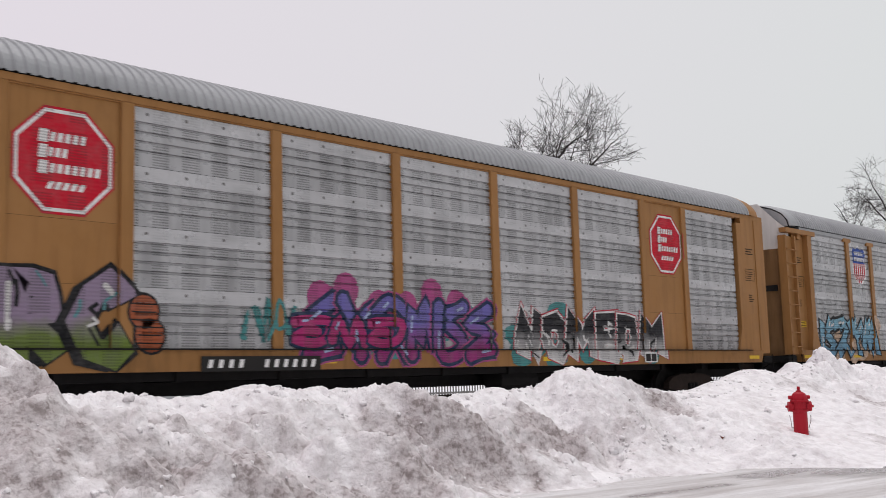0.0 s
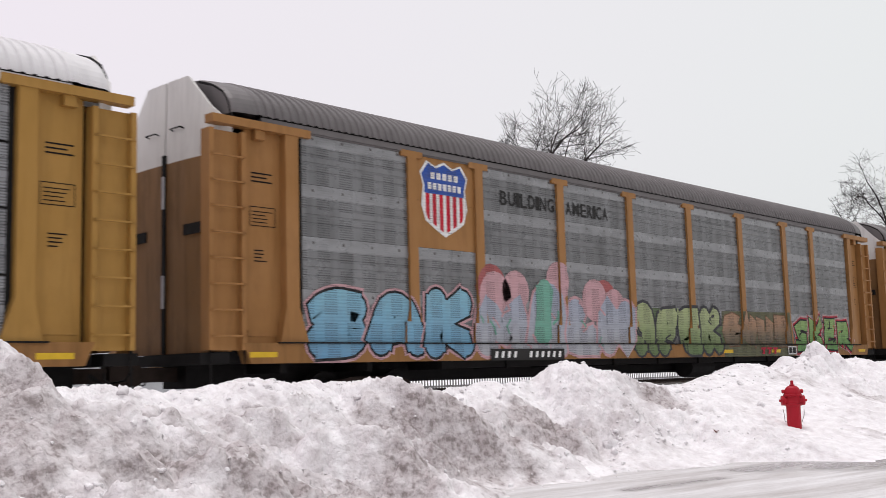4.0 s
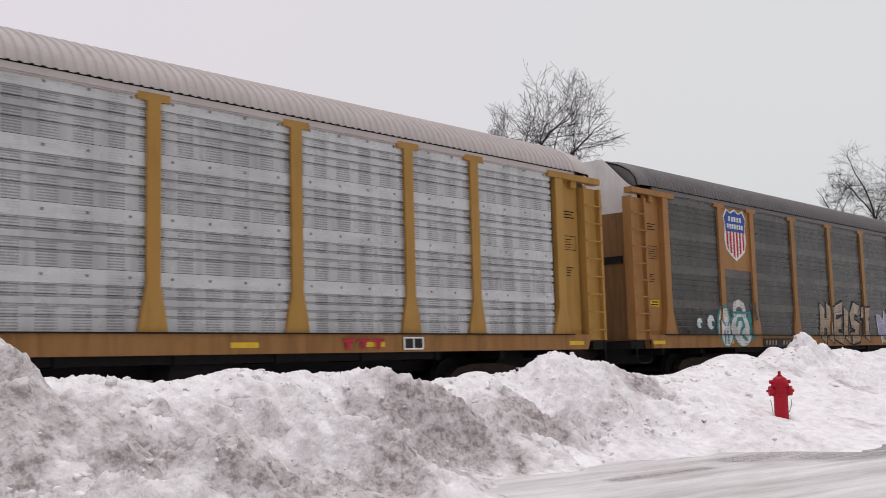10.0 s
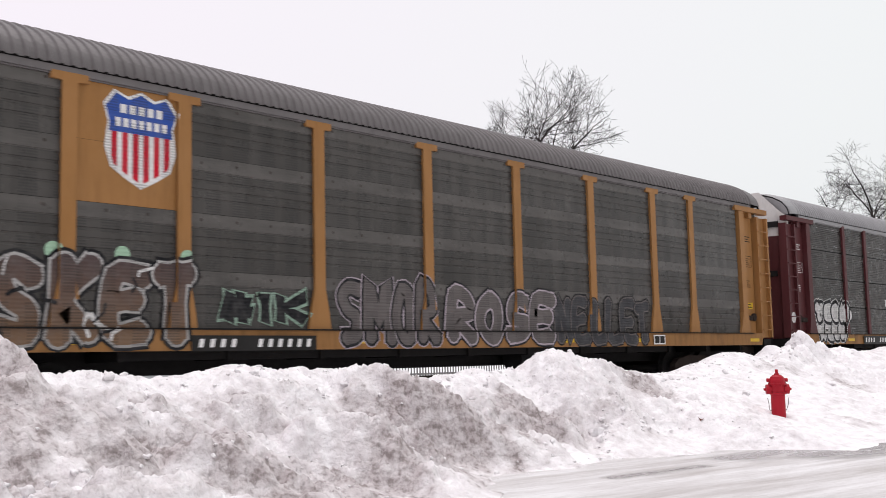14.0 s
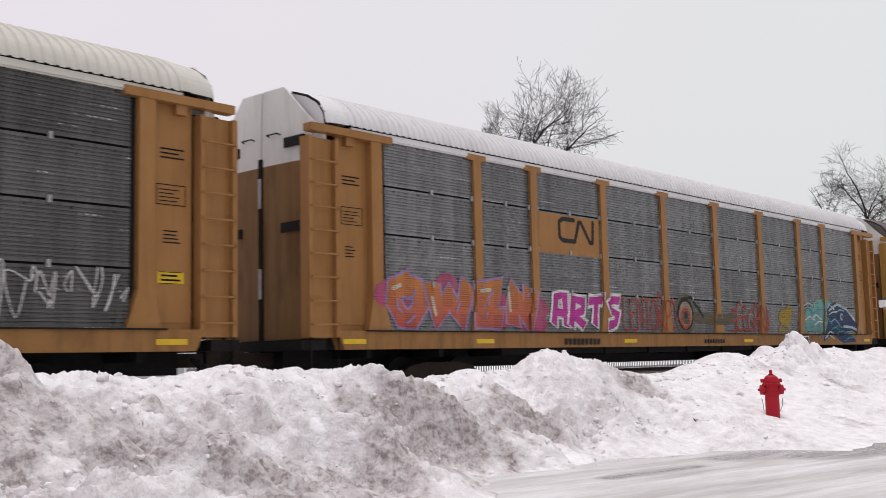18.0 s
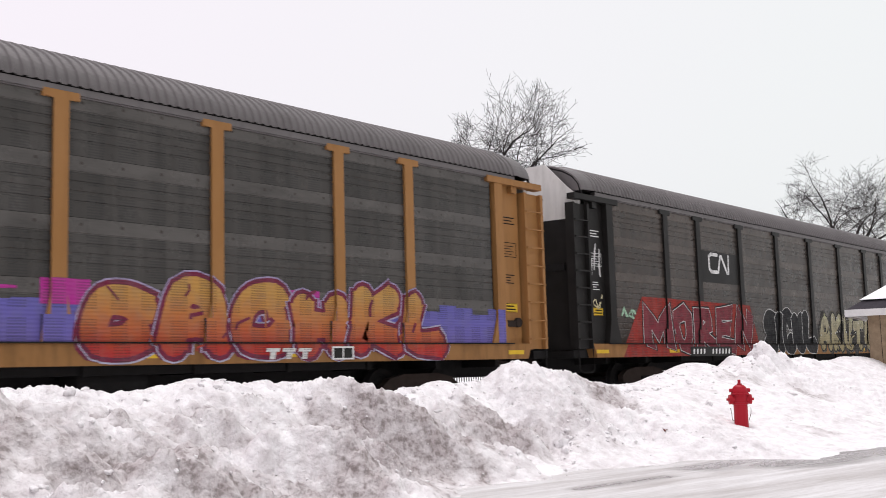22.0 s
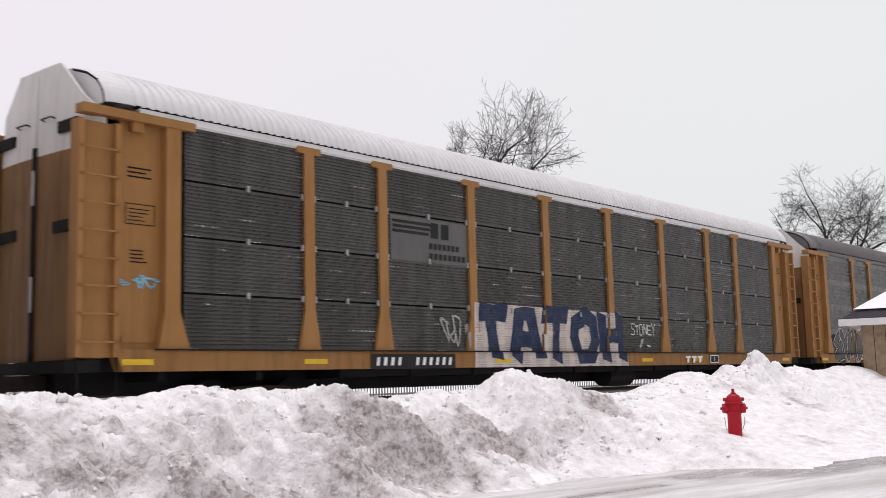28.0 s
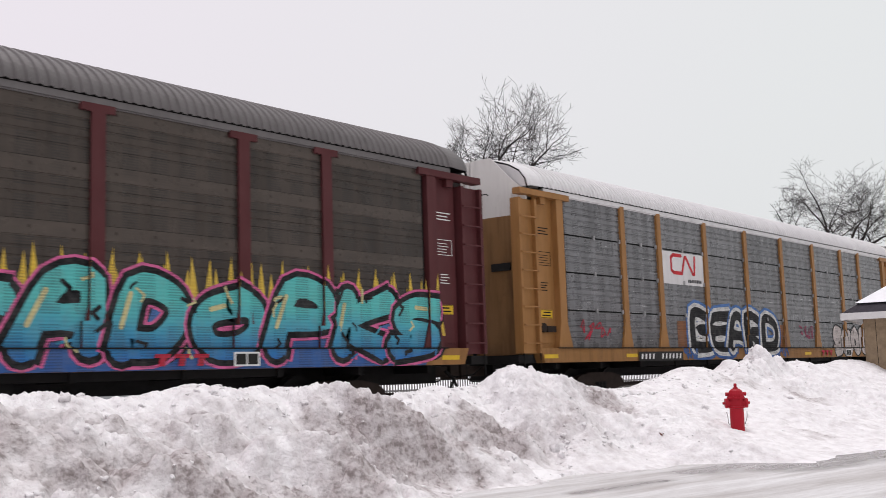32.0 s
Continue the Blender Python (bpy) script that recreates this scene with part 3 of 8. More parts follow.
def build_hydrant(x, y, z):
    red = paint("hydrant_red", (0.36, 0.010, 0.022), 0.42, 0.35, (0.12, 0.03, 0.03))
    h = thing("fire_hydrant", "dark red cast-iron fire hydrant half sunk in snow", "hydrant", at=pose(x, y, z, 0, 0, 128))
    bm = bmesh.new()
    add_lathe(bm, ((0.115, -0.15), (0.115, 0.34), (0.135, 0.345), (0.135, 0.375), (0.118, 0.38), (0.118, 0.50)), 20)
    part("barrel", bm, red, h)
    bm = bmesh.new()
    add_lathe(bm, ((0.150, 0.50), (0.150, 0.53), (0.135, 0.535), (0.128, 0.58), (0.105, 0.635), (0.070, 0.665), (0.045, 0.672)), 20)
    part("bonnet", bm, red, h)
    bm = bmesh.new()
    add_lathe(bm, ((0.045, 0.672), (0.045, 0.69), (0.026, 0.695), (0.026, 0.75), (0.018, 0.758)), 6)
    part("operating_nut", bm, red, h)
    for s in (-1, 1):
        bm = bmesh.new()
        add_lathe(bm, ((0.075, 0.10), (0.075, 0.135), (0.082, 0.14), (0.082, 0.185), (0.045, 0.19), (0.022, 0.195), (0.022, 0.225)), 14, "x")
        ob = part("hose_cap", bm, red, h)
        ob.matrix_basis = pose(0, 0, 0.43, 0, 0, 0 if s > 0 else 180)
        bm = bmesh.new()
        add_lathe(bm, ((0.032, 0.12), (0.032, 0.17), (0.02, 0.175)), 8, "x")
        ob = part("flange_bolt", bm, red, h)
        ob.matrix_basis = pose(0, 0, 0.58, 0, 0, 0 if s > 0 else 180)
        bm = bmesh.new()
        pts = [(s * (0.17 - 0.05 * k / 8), 0.03 * math.sin(k), 0.38 - 0.30 * math.sin(math.pi * (0.1 + 0.5 * k / 8))) for k in range(9)]
        add_tube(bm, pts, 0.006, 5)
        part("chain", bm, plain("chain_steel", (0.35, 0.33, 0.31), 0.5, 0.6), h, "thin pale cap chain")
    bm = bmesh.new()
    add_lathe(bm, ((0.095, 0.09), (0.095, 0.13), (0.105, 0.135), (0.105, 0.185), (0.05, 0.195), (0.028, 0.20), (0.028, 0.23)), 14, "x")
    ob = part("pumper_cap", bm, red, h)
    ob.matrix_basis = pose(0, 0, 0.41, 0, 0, -90)
    for k in range(8):
        bm = bmesh.new()
        a = k * math.pi / 4 + 0.2
        add_lathe(bm, ((0.012, 0.49), (0.012, 0.545)), 6, "z", (0.135 * math.cos(a), 0.135 * math.sin(a), 0))
        part("bolt", bm, red, h)


build_hydrant(16.75, 7.78, -0.27)

# ---- bare trees beyond the line ----


def build_tree(name, x, y, height, fork, width, seed, label, crown_z, crown_r, crown_h, shift):
    """A bare tree: a trunk up to the fork, then limbs that split into finer and finer twigs inside an uneven round crown."""
    rng = random.Random(seed)
    trunk, crown = bmesh.new(), bmesh.new()
    mid = Vector((0.67 * shift, -0.74 * shift, crown_z))

    def limb(bm, p, d, length, r, sides, steps, wander):
        pts, rr = [p], [r]
        q = p.copy()
        for k in range(steps):
            d = (d + Vector((rng.uniform(-1, 1), rng.uniform(-1, 1), rng.uniform(-1.0, 1.0))) * wander).normalized()
            q = q + d * length / steps
            pts.append(q.copy())
            rr.append(max(0.0065, r * (1 - 0.5 * (k + 1) / steps)))
        add_tube(bm, pts, rr, sides, False)
        return pts, rr, d

    def outside(e):
        v = e - mid
        side = 0.67 * v.x - 0.74 * v.y
        top = crown_h * (1 - 0.10 * side / crown_r)
        lump = 1 + 0.22 * noise.noise(v.normalized() * 2.3 + Vector((seed, 0, 0)))
        return (math.hypot(v.x, v.y) / crown_r) ** 2 + (v.z / top) ** 2 > lump

    def grow(p, d, length, r, depth):
        if outside(p + d * length):
            length *= 0.5
            if depth > 3 and outside(p + d * length):
                return
        pts, rr, d = limb(crown, p, d, length, r, 5 if depth < 3 else 3, 5 if depth < 4 else 3, 0.25)
        if depth >= 6 or length < 0.13:
            return
        for k in range(4 if depth in (2, 3, 4) else 3):
            at = 1.0 if k == 0 else rng.uniform(0.2, 0.95)
            i = min(len(pts) - 2, int(at * (len(pts) - 1)))
            f = at * (len(pts) - 1) - i
            q = pts[i].lerp(pts[i + 1], f)
            rq = rr[i] + (rr[i + 1] - rr[i]) * f
            out = Vector((rng.uniform(-1, 1), rng.uniform(-1, 1), rng.uniform(-0.4, 0.6))).normalized()
            nd = (d * (0.95 if k == 0 else 0.62) + out * (0.30 if k == 0 else 0.78) + Vector((0, 0, 0.02))).normalized()
            grow(q, nd, length * rng.uniform(0.60, 0.78), max(0.0048, rq * (0.84 if k == 0 else 0.55)), depth + 1)

    zf = height * fork
    pts, rr, d = limb(trunk, Vector((0, 0, -0.4)), Vector((0.02, 0.02, 1)), zf, height * 0.024, 10, 5, 0.04)
    top = pts[-1]
    n = 9
    for k in range(n):
        a = 2 * math.pi * k / n + rng.uniform(-0.35, 0.35)
        lean = width * rng.uniform(0.45, 1.0) if k else 0.1
        nd = Vector((math.cos(a) * lean, math.sin(a) * lean, 1.0)).normalized()
        grow(top - Vector((0, 0, rng.uniform(0, zf * 0.12))), nd, height * (1 - fork) * (0.40 if k else 0.34), height * 0.0085, 1)
    t = thing(name, label, "tree", at=pose(x, y, -0.3))
    part("trunk", trunk, BARK, t)
    part("crown", to_mesh("crown", crown, False, False), BARK, t)
    return t


TREES = (
    ("bare_tree", 35.3, 26.15, 15.3, 0.48, 0.95, 3, "leafless deciduous tree with a fine twiggy crown", 10.6, 3.1, 3.4, 0.5),
    ("bare_tree", 62.1, 21.5, 14.7, 0.46, 1.05, 8, "leafless deciduous tree with a rounded twiggy crown", 10.4, 3.9, 3.5, 0.0),
    ("bare_tree", 20.0, 46.0, 9.5, 0.40, 0.9, 12, "smaller leafless tree beyond the far track", 6.5, 3.0, 3.2, 0.0),
)
for row in TREES:
    build_tree(*row)

# ---- shed, far building, fence ----


def build_shed(x, y, turn):
    wood = plain("weathered_boards", (0.30, 0.225, 0.15), 0.8, 0, 0.25, 4.0, 0.4)
    trim = plain("white_trim", (0.72, 0.71, 0.70), 0.6, 0, 0.08)
    tar = plain("dark_shingles", (0.045, 0.040, 0.048), 0.85, 0, 0.3, 9.0, 0.5)
    s = thing("wooden_shed", "small tan board shed with white fascia and snowy hip roof", "shed", at=pose(x, y, -0.6, 0, 0, turn))
    w, dpt, hgt, over = 5.2, 3.6, 2.62, 0.52
    bm = bmesh.new()
    add_box(bm, 0.02, w - 0.02, 0.02, dpt - 0.02, 0, hgt)
    part("wall_core", bm, INNER, s)
    board = bmesh.new()
    add_box(board, 0, 0.285, -0.02, 0.02, 0, hgt)
    bd = to_mesh("board", board)
    for k in range(int(w / 0.3)):
        part("board", bd, wood, s).matrix_basis = pose(k * 0.3 + 0.01, 0, 0)
    for k in range(int(dpt / 0.3)):
        part("board", bd, wood, s).matrix_basis = pose(0, k * 0.3 + 0.29, 0, 0, 0, -90)
    for nm, bx in (("fascia", (-over, w + over, -over - 0.03, -over, hgt - 0.06, hgt + 0.13)), ("fascia", (-over - 0.03, -over, -over, dpt + over, hgt - 0.06, hgt + 0.13)), ("soffit", (-over, w + over, -over, dpt + over, hgt - 0.02, hgt + 0.0))):
        bm = bmesh.new()
        add_box(bm, *bx)
        part(nm, bm, trim, s)
    half = dpt / 2 + over
    rise = half * 0.62

    def hip(bm, lift, cut):
        z0 = hgt + 0.13 + lift
        k = cut / half
        a = [(-over + cut, -over + cut), (w + over - cut, -over + cut), (w + over - cut, dpt + over - cut), (-over + cut, dpt + over - cut)]
        low = [bm.verts.new((px, py, z0 + rise * k)) for px, py in a]
        r1 = bm.verts.new((-over + half, dpt / 2, z0 + rise))
        r2 = bm.verts.new((w + over - half, dpt / 2, z0 + rise))
        for f in ((low[0], low[1], r2, r1), (low[1], low[2], r2), (low[2], low[3], r1, r2), (low[3], low[0], r1), (low[3], low[2], low[1], low[0])):
            bm.faces.new(f)

    bm = bmesh.new()
    hip(bm, 0.0, 0.0)
    part("roof", bm, tar, s, "dark shingle hip roof")
    bm = bmesh.new()
    hip(bm, 0.07, 0.34)
    part("roof_snow", bm, CLEAN, s, "smooth white snow on the roof")


build_shed(30.2, 10.05, -78)


def build_far():
    grey = plain("pale_metal_siding", (0.42, 0.42, 0.43), 0.6, 0.1, 0.1, 2.0)
    b = thing("low_building", "long low pale grey metal-sided building far beyond the tracks", "building", at=pose(14, 52, -0.4))
    bm = bmesh.new()
    add_box(bm, 0, 34, 0, 9, 0, 2.1)
    part("wall", bm, grey, b)
    bm = bmesh.new()
    add_box(bm, -0.3, 34.3, -0.3, 9.3, 2.1, 2.3)
    part("roof", bm, CLEAN, b)
    rb = bmesh.new()
    add_box(rb, -0.05, 0.05, -0.05, 0.0, 0, 2.1)
    rb = to_mesh("batten", rb)
    wh = plain("white_batten", (0.75, 0.75, 0.76), 0.6, 0, 0.05)
    for k in range(17):
        part("batten", rb, wh, b).matrix_basis = pose(0.5 + k * 2.06, 0, 0)
    f = thing("picket_fence", "low weathered grey picket fence beyond the second track", "fence", at=pose(30, 44, -0.36))
    pk = bmesh.new()
    add_prism(pk, ((-0.055, 0), (0.055, 0), (0.055, 1.08), (0, 1.18), (-0.055, 1.08)), -0.012, 0.012)
    pk = to_mesh("picket", pk)
    gw = plain("grey_wood", (0.20, 0.19, 0.185), 0.85)
    for k in range(300):
        part("picket", pk, gw, f).matrix_basis = pose(k * 0.25, 0, 0)
    for z in (0.25, 0.85):
        bm = bmesh.new()
        add_box(bm, -0.1, 75.0, 0.02, 0.06, z, z + 0.12)
        part("fence_rail", bm, gw, f)


build_far()


def build_leaf(x, y, z):
    """One curled dead leaf on the snow."""
    leaf = thing("dead_leaf", "small curled red-brown dead leaf lying on snow", "leaf", at=pose(x, y, z, 12, -8, 40))
    mt = plain("dead_leaf_brown", (0.16, 0.045, 0.03), 0.7, 0, 0.3, 30.0)
    bm = bmesh.new()
    half = ((0.0, 0.0), (0.03, 0.035), (0.07, 0.045), (0.11, 0.03), (0.15, 0.0))
    rows = []
    for s in (-1, 0, 1):
        rows.append([bm.verts.new((u, s * v, 0.03 * abs(s) + 0.02 * math.sin(u * 20))) for u, v in half])
    for a, b in zip(rows, rows[1:]):
        for i in range(4):
            bm.faces.new((a[i], a[i + 1], b[i + 1], b[i]))
    bmesh.ops.remove_doubles(bm, verts=bm.verts, dist=0.001)
    bmesh.ops.solidify(bm, geom=bm.faces[:], thickness=0.004)
    part("blade", bm, mt, leaf)
    bm = bmesh.new()
    add_tube(bm, [(0.0, 0, 0.005), (-0.04, 0.006, 0.012), (-0.07, 0.0, 0.02)], 0.003, 5)
    part("stalk", bm, mt, leaf)


LEAF_XY = (14.73, 8.11)
build_leaf(*LEAF_XY, bank_z(*LEAF_XY) + 0.005)

# ---- the train ----
PITCH = 28.6
HALF, PANEL_END = 13.65, 11.8
POSTS = (-9.0, -7.05, -4.25, -1.42, 1.42, 4.25, 7.05, 9.0)
EDGES = (-11.8, *POSTS, 11.8)
P_Y, POST_Y, SILL_Y = -1.475, -1.535, -1.552
SILL_0, SILL_1, EAVE = 1.0, 1.34, 5.04
ROOF_0 = 5.15
GROOVES = tuple(0.235 + 0.148 * k for k in range(4))  # of a deep-grooved sheet, from its foot


SLACK = {0: 0.10, 7: 0.18, 8: 0.20, 9: 0.22, 10: 0.25, 18: 0.06}  # how far the couplers let a car stand ahead


def centre_x(car, t):
    s = ((0.000175826 * t + 0.00402075) * t + 16.33995) * t - 0.04019
    return s + 15.0 - PITCH * car + SLACK.get(car, 0.0)


@functools.lru_cache(None)
def panel_mesh(w, h, style):
    """A pressed sheet, w wide and h high, standing on z = 0, seen from -y: four deep grooves, or fine ribs."""
    prof = [(0.0, 0.0)]
    if style in ("wide", "soft", "gap"):
        deep = {"wide": 0.036, "soft": 0.010, "gap": 0.014}[style]
        for z in GROOVES:
            prof += [(z - 0.028, 0.0), (z - 0.014, deep), (z + 0.010, deep), (z + 0.018, 0.0)]
    elif style == "fine":
        z = 0.03
        while z + 0.062 < h - 0.02:
            prof += [(z, 0.0), (z + 0.030, 0.002), (z + 0.040, 0.017), (z + 0.054, 0.017)]
            z += 0.062
        prof.append((z, 0.0))
    prof.append((h, 0.0))
    bm = bmesh.new()
    a = [bm.verts.new((-w / 2, d, z)) for z, d in prof]
    b = [bm.verts.new((w / 2, d, z)) for z, d in prof]
    for i in range(len(prof) - 1):
        bm.faces.new((a[i], b[i], b[i + 1], a[i + 1]))
    for row in (a, b):
        c = bm.verts.new((row[0].co.x, 0.045, 0))
        d = bm.verts.new((row[0].co.x, 0.045, h))
        bm.faces.new([*row, d, c])
    return to_mesh("side_panel", bm)


@functools.lru_cache(None)
def post_mesh(style):
    w, cap, foot = 0.11, 0.30, 0.26
    z0, z1 = SILL_1, EAVE
    if style == "T":
        poly = [(-foot, z0), (foot, z0), (foot * 0.8, z0 + 0.30), (w, z0 + 0.72), (w, z1 - 0.10), (cap, z1 - 0.10), (cap, z1 + 0.03), (-cap, z1 + 0.03), (-cap, z1 - 0.10), (-w, z1 - 0.10), (-w, z0 + 0.72), (-foot * 0.8, z0 + 0.30)]
    elif style == "flare":
        poly = [(-foot, z0), (foot, z0), (w, z0 + 0.62), (w, z1 + 0.03), (-w, z1 + 0.03), (-w, z0 + 0.62)]
    else:
        poly = [(-w, z0), (w, z0), (w, z1 + 0.03), (-w, z1 + 0.03)]
    bm = bmesh.new()
    add_prism(bm, poly, POST_Y, -1.42)
    bmesh.ops.bevel(bm, geom=[e for e in bm.edges if all(abs(v.co.y - POST_Y) < 1e-4 for v in e.verts)], offset=0.012, segments=1, affect="EDGES")
    return to_mesh("post", bm)


@functools.lru_cache(None)
def shared(kind):
    bm = bmesh.new()
    if kind == "sill":
        add_prism(bm, ((-12.85, SILL_0), (12.85, SILL_0), (13.0, SILL_1), (-13.0, SILL_1)), SILL_Y, -1.30)
    elif kind == "eave":
        add_box(bm, -12.6, 12.6, POST_Y + 0.004, -1.38, EAVE - 0.01, ROOF_0 - 0.012)
        add_box(bm, -11.8, 11.8, POST_Y + 0.03, -1.40, EAVE - 0.035, EAVE - 0.01)
    elif kind == "roof_seam":
        add_box(bm, -12.6, 12.6, -1.50, -1.38, ROOF_0 - 0.012, ROOF_0 + 0.10)
    elif kind == "sill_joint":
        # near-black strip that draws the shadow line between panels and sill
        add_box(bm, -12.3, 12.3, SILL_Y - 0.045, SILL_Y + 0.02, SILL_1 - 0.012, SILL_1 + 0.012)
    elif kind == "inside":
        add_box(bm, -11.9, 11.9, -1.40, 1.40, SILL_0 + 0.02, EAVE)
        add_box(bm, -13.2, 13.2, -1.0, 1.0, SILL_0 + 0.02, EAVE - 0.1)
    elif kind == "ladder_box":
        add_box(bm, 13.02, 13.56, -1.44, -1.40, 1.22, 4.82)
    elif kind == "stile":
        add_box(bm, -0.045, 0.045, -1.545, -1.30, 1.22, 4.82)
    elif kind == "hood_edge":
        # dark trim along the roof end, added for the shadowed gap above the gate
        add_tube(bm, [(13.18, -1.50, 5.06), (13.18, -1.43, 5.33), (13.18, -1.26, 5.54), (13.18, -0.97, 5.71), (13.18, -0.55, 5.85)], 0.030, 6)
    elif kind == "clip":
        add_box(bm, -0.028, 0.028, -1.51, -1.46, -0.055, 0.055)
    elif kind == "rung":
        add_box(bm, 12.98, 13.60, -1.575, -1.545, -0.014, 0.014)
        add_box(bm, 12.96, 13.00, -1.575, -1.50, -0.02, 0.02)
        add_box(bm, 13.58, 13.62, -1.575, -1.50, -0.02, 0.02)
    elif kind == "end_post":
        add_prism(bm, ((11.62, 1.34), (12.22, 1.34), (12.10, 1.95), (12.10, 4.92), (11.82, 4.92), (11.82, 1.95)), -1.54, -1.38)
    elif kind == "door_leaf":
        add_box(bm, 12.10, 12.86, -1.38, -1.33, 1.30, 4.92)
        add_box(bm, 12.16, 12.80, -1.395, -1.38, 1.45, 1.55)
    elif kind == "door_smooth":
        add_box(bm, 12.10, 13.42, -1.53, -1.37, 1.25, 5.20)
        add_box(bm, 12.86, 12.90, -1.55, -1.53, 1.25, 5.06)
    elif kind == "bracket":
        add_box(bm, 11.55, 13.60, -1.56, -1.34, 4.92, 5.06)
        add_box(bm, 12.5, 12.7, -1.50, -1.38, 4.76, 4.92)
    elif kind == "latch_box":
        add_box(bm, 12.2, 12.55, -1.46, -1.37, 1.72, 1.86)
        add_lathe(bm, ((0.11, -1.46), (0.11, -1.37)), 12, "y", (12.68, 0, 1.82))
    elif kind == "warning_plate":
        add_box(bm, 12.24, 12.72, -1.388, -1.382, 2.05, 2.25)
    elif kind == "plate_text":
        for a, b, z0, z1 in ((12.26, 12.70, 2.055, 2.065), (12.26, 12.70, 2.235, 2.245), (12.30, 12.60, 2.17, 2.20), (12.30, 12.66, 2.10, 2.13)):
            add_box(bm, a, b, -1.392, -1.388, z0, z1)
    elif kind == "reflector":
        add_box(bm, -0.28, 0.28, SILL_Y - 0.006, SILL_Y, SILL_0 + 0.10, SILL_0 + 0.19)
    elif kind in ("door_half", "door_half_top"):
        # one half of the curved end gate; its white top leans back to the roof
        plan = ((-1.40, 13.20), (-1.34, 13.36), (-1.18, 13.45), (-0.62, 13.49), (-0.02, 13.50))
        low, high = (1.2, 4.45) if kind == "door_half" else (4.45, 0.0)
        rows = []
        for back in (0.0, 0.07):
            a = [bm.verts.new((x - back, y, low)) for y, x in plan]
            b = []
            for y, x in plan:
                crown = 5.90 - 0.82 * max(0.0, (abs(y) - 0.62) / 0.78)
                b.append(bm.verts.new((x - back, y, high) if high else (x - back - 0.04, y, crown - back * 0.3)))
            rows += [a, b]
        n = len(plan)
        for i in range(n - 1):
            bm.faces.new((rows[0][i], rows[0][i + 1], rows[1][i + 1], rows[1][i]))
            bm.faces.new((rows[2][i + 1], rows[2][i], rows[3][i], rows[3][i + 1]))
            bm.faces.new((rows[1][i], rows[1][i + 1], rows[3][i + 1], rows[3][i]))
            bm.faces.new((rows[0][i + 1], rows[0][i], rows[2][i], rows[2][i + 1]))
        for i in (0, n - 1):
            bm.faces.new((rows[0][i], rows[1][i], rows[3][i], rows[2][i]))
    elif kind == "door_rib":
        add_box(bm, 13.44, 13.53, -0.05, 0.05, 1.2, 4.6)
    elif kind == "gate_slot":
        add_box(bm, 13.44, 13.515, -0.27, 0.27, -0.09, 0.09)
    elif kind == "gate_handle":
        add_tube(bm, [(13.48, -0.16, 0), (13.55, -0.15, 0.02), (13.55, 0.15, 0.02), (13.48, 0.16, 0)], 0.014, 5)
    elif kind == "seam_plate":
        # pale block in place of the sky light that shows through the seam
        add_box(bm, 13.50, 13.54, -0.045, 0.045, -0.28, 0.28)
    elif kind == "end_shelf":
        add_box(bm, 13.2, 13.75, -1.45, 1.45, 1.0, 1.18)
    elif kind == "centre_beam":
        add_box(bm, -13.3, 13.3, -0.35, 0.35, 0.62, 1.05)
        add_box(bm, -8.0, 8.0, -1.25, 1.25, 0.86, 1.02)
        for k in range(-6, 7):
            add_box(bm, k * 2.0 - 0.06, k * 2.0 + 0.06, -1.3, 1.3, 0.84, 1.0)
        add_lathe(bm, ((0.28, 2.0), (0.28, 3.2)), 12, "x", (0, -0.8, 0.75))
    elif kind == "side_frame":
        add_prism(bm, ((-1.15, 0.52), (-0.95, 0.66), (-0.5, 0.74), (0.5, 0.74), (0.95, 0.66), (1.15, 0.52), (1.15, 0.36), (0.9, 0.34), (0.55, 0.22), (0.3, 0.16), (-0.3, 0.16), (-0.55, 0.22), (-0.9, 0.34), (-1.15, 0.36)), -1.08, -0.92)
    elif kind == "spring":
        for k in (-1, 0, 1):
            add_lathe(bm, ((0.06, 0.26), (0.07, 0.30), (0.06, 0.34), (0.07, 0.38), (0.06, 0.42), (0.07, 0.46), (0.06, 0.5)), 10, "z", (k * 0.16, -1.09, 0))
    elif kind == "bolster":
        add_box(bm, -0.25, 0.25, -1.05, 1.05, 0.45, 0.68)
    elif kind == "axle":
        add_lathe(bm, ((0.09, -1.05), (0.09, -0.80), (0.08, 0.80), (0.09, 1.05)), 12, "y")
    elif kind == "wheel":
        add_lathe(bm, ((0.43, -0.80), (0.43, -0.69), (0.455, -0.69), (0.455, -0.66), (0.36, -0.66), (0.16, -0.70), (0.10, -0.68), (0.10, -0.86), (0.17, -0.83), (0.35, -0.77), (0.37, -0.80)), 28, "y")
        for k in range(4):
            a = k * math.pi / 2
            add_box(bm, 0.26 * math.cos(a) - 0.03, 0.26 * math.cos(a) + 0.03, -0.815, -0.79, 0.26 * math.sin(a) - 0.03, 0.26 * math.sin(a) + 0.03)
    elif kind == "coupler":
        add_box(bm, 13.3, 14.05, -0.10, 0.10, 0.74, 0.98)
        add_box(bm, 14.0, 14.30, -0.19, 0.12, 0.68, 1.02)
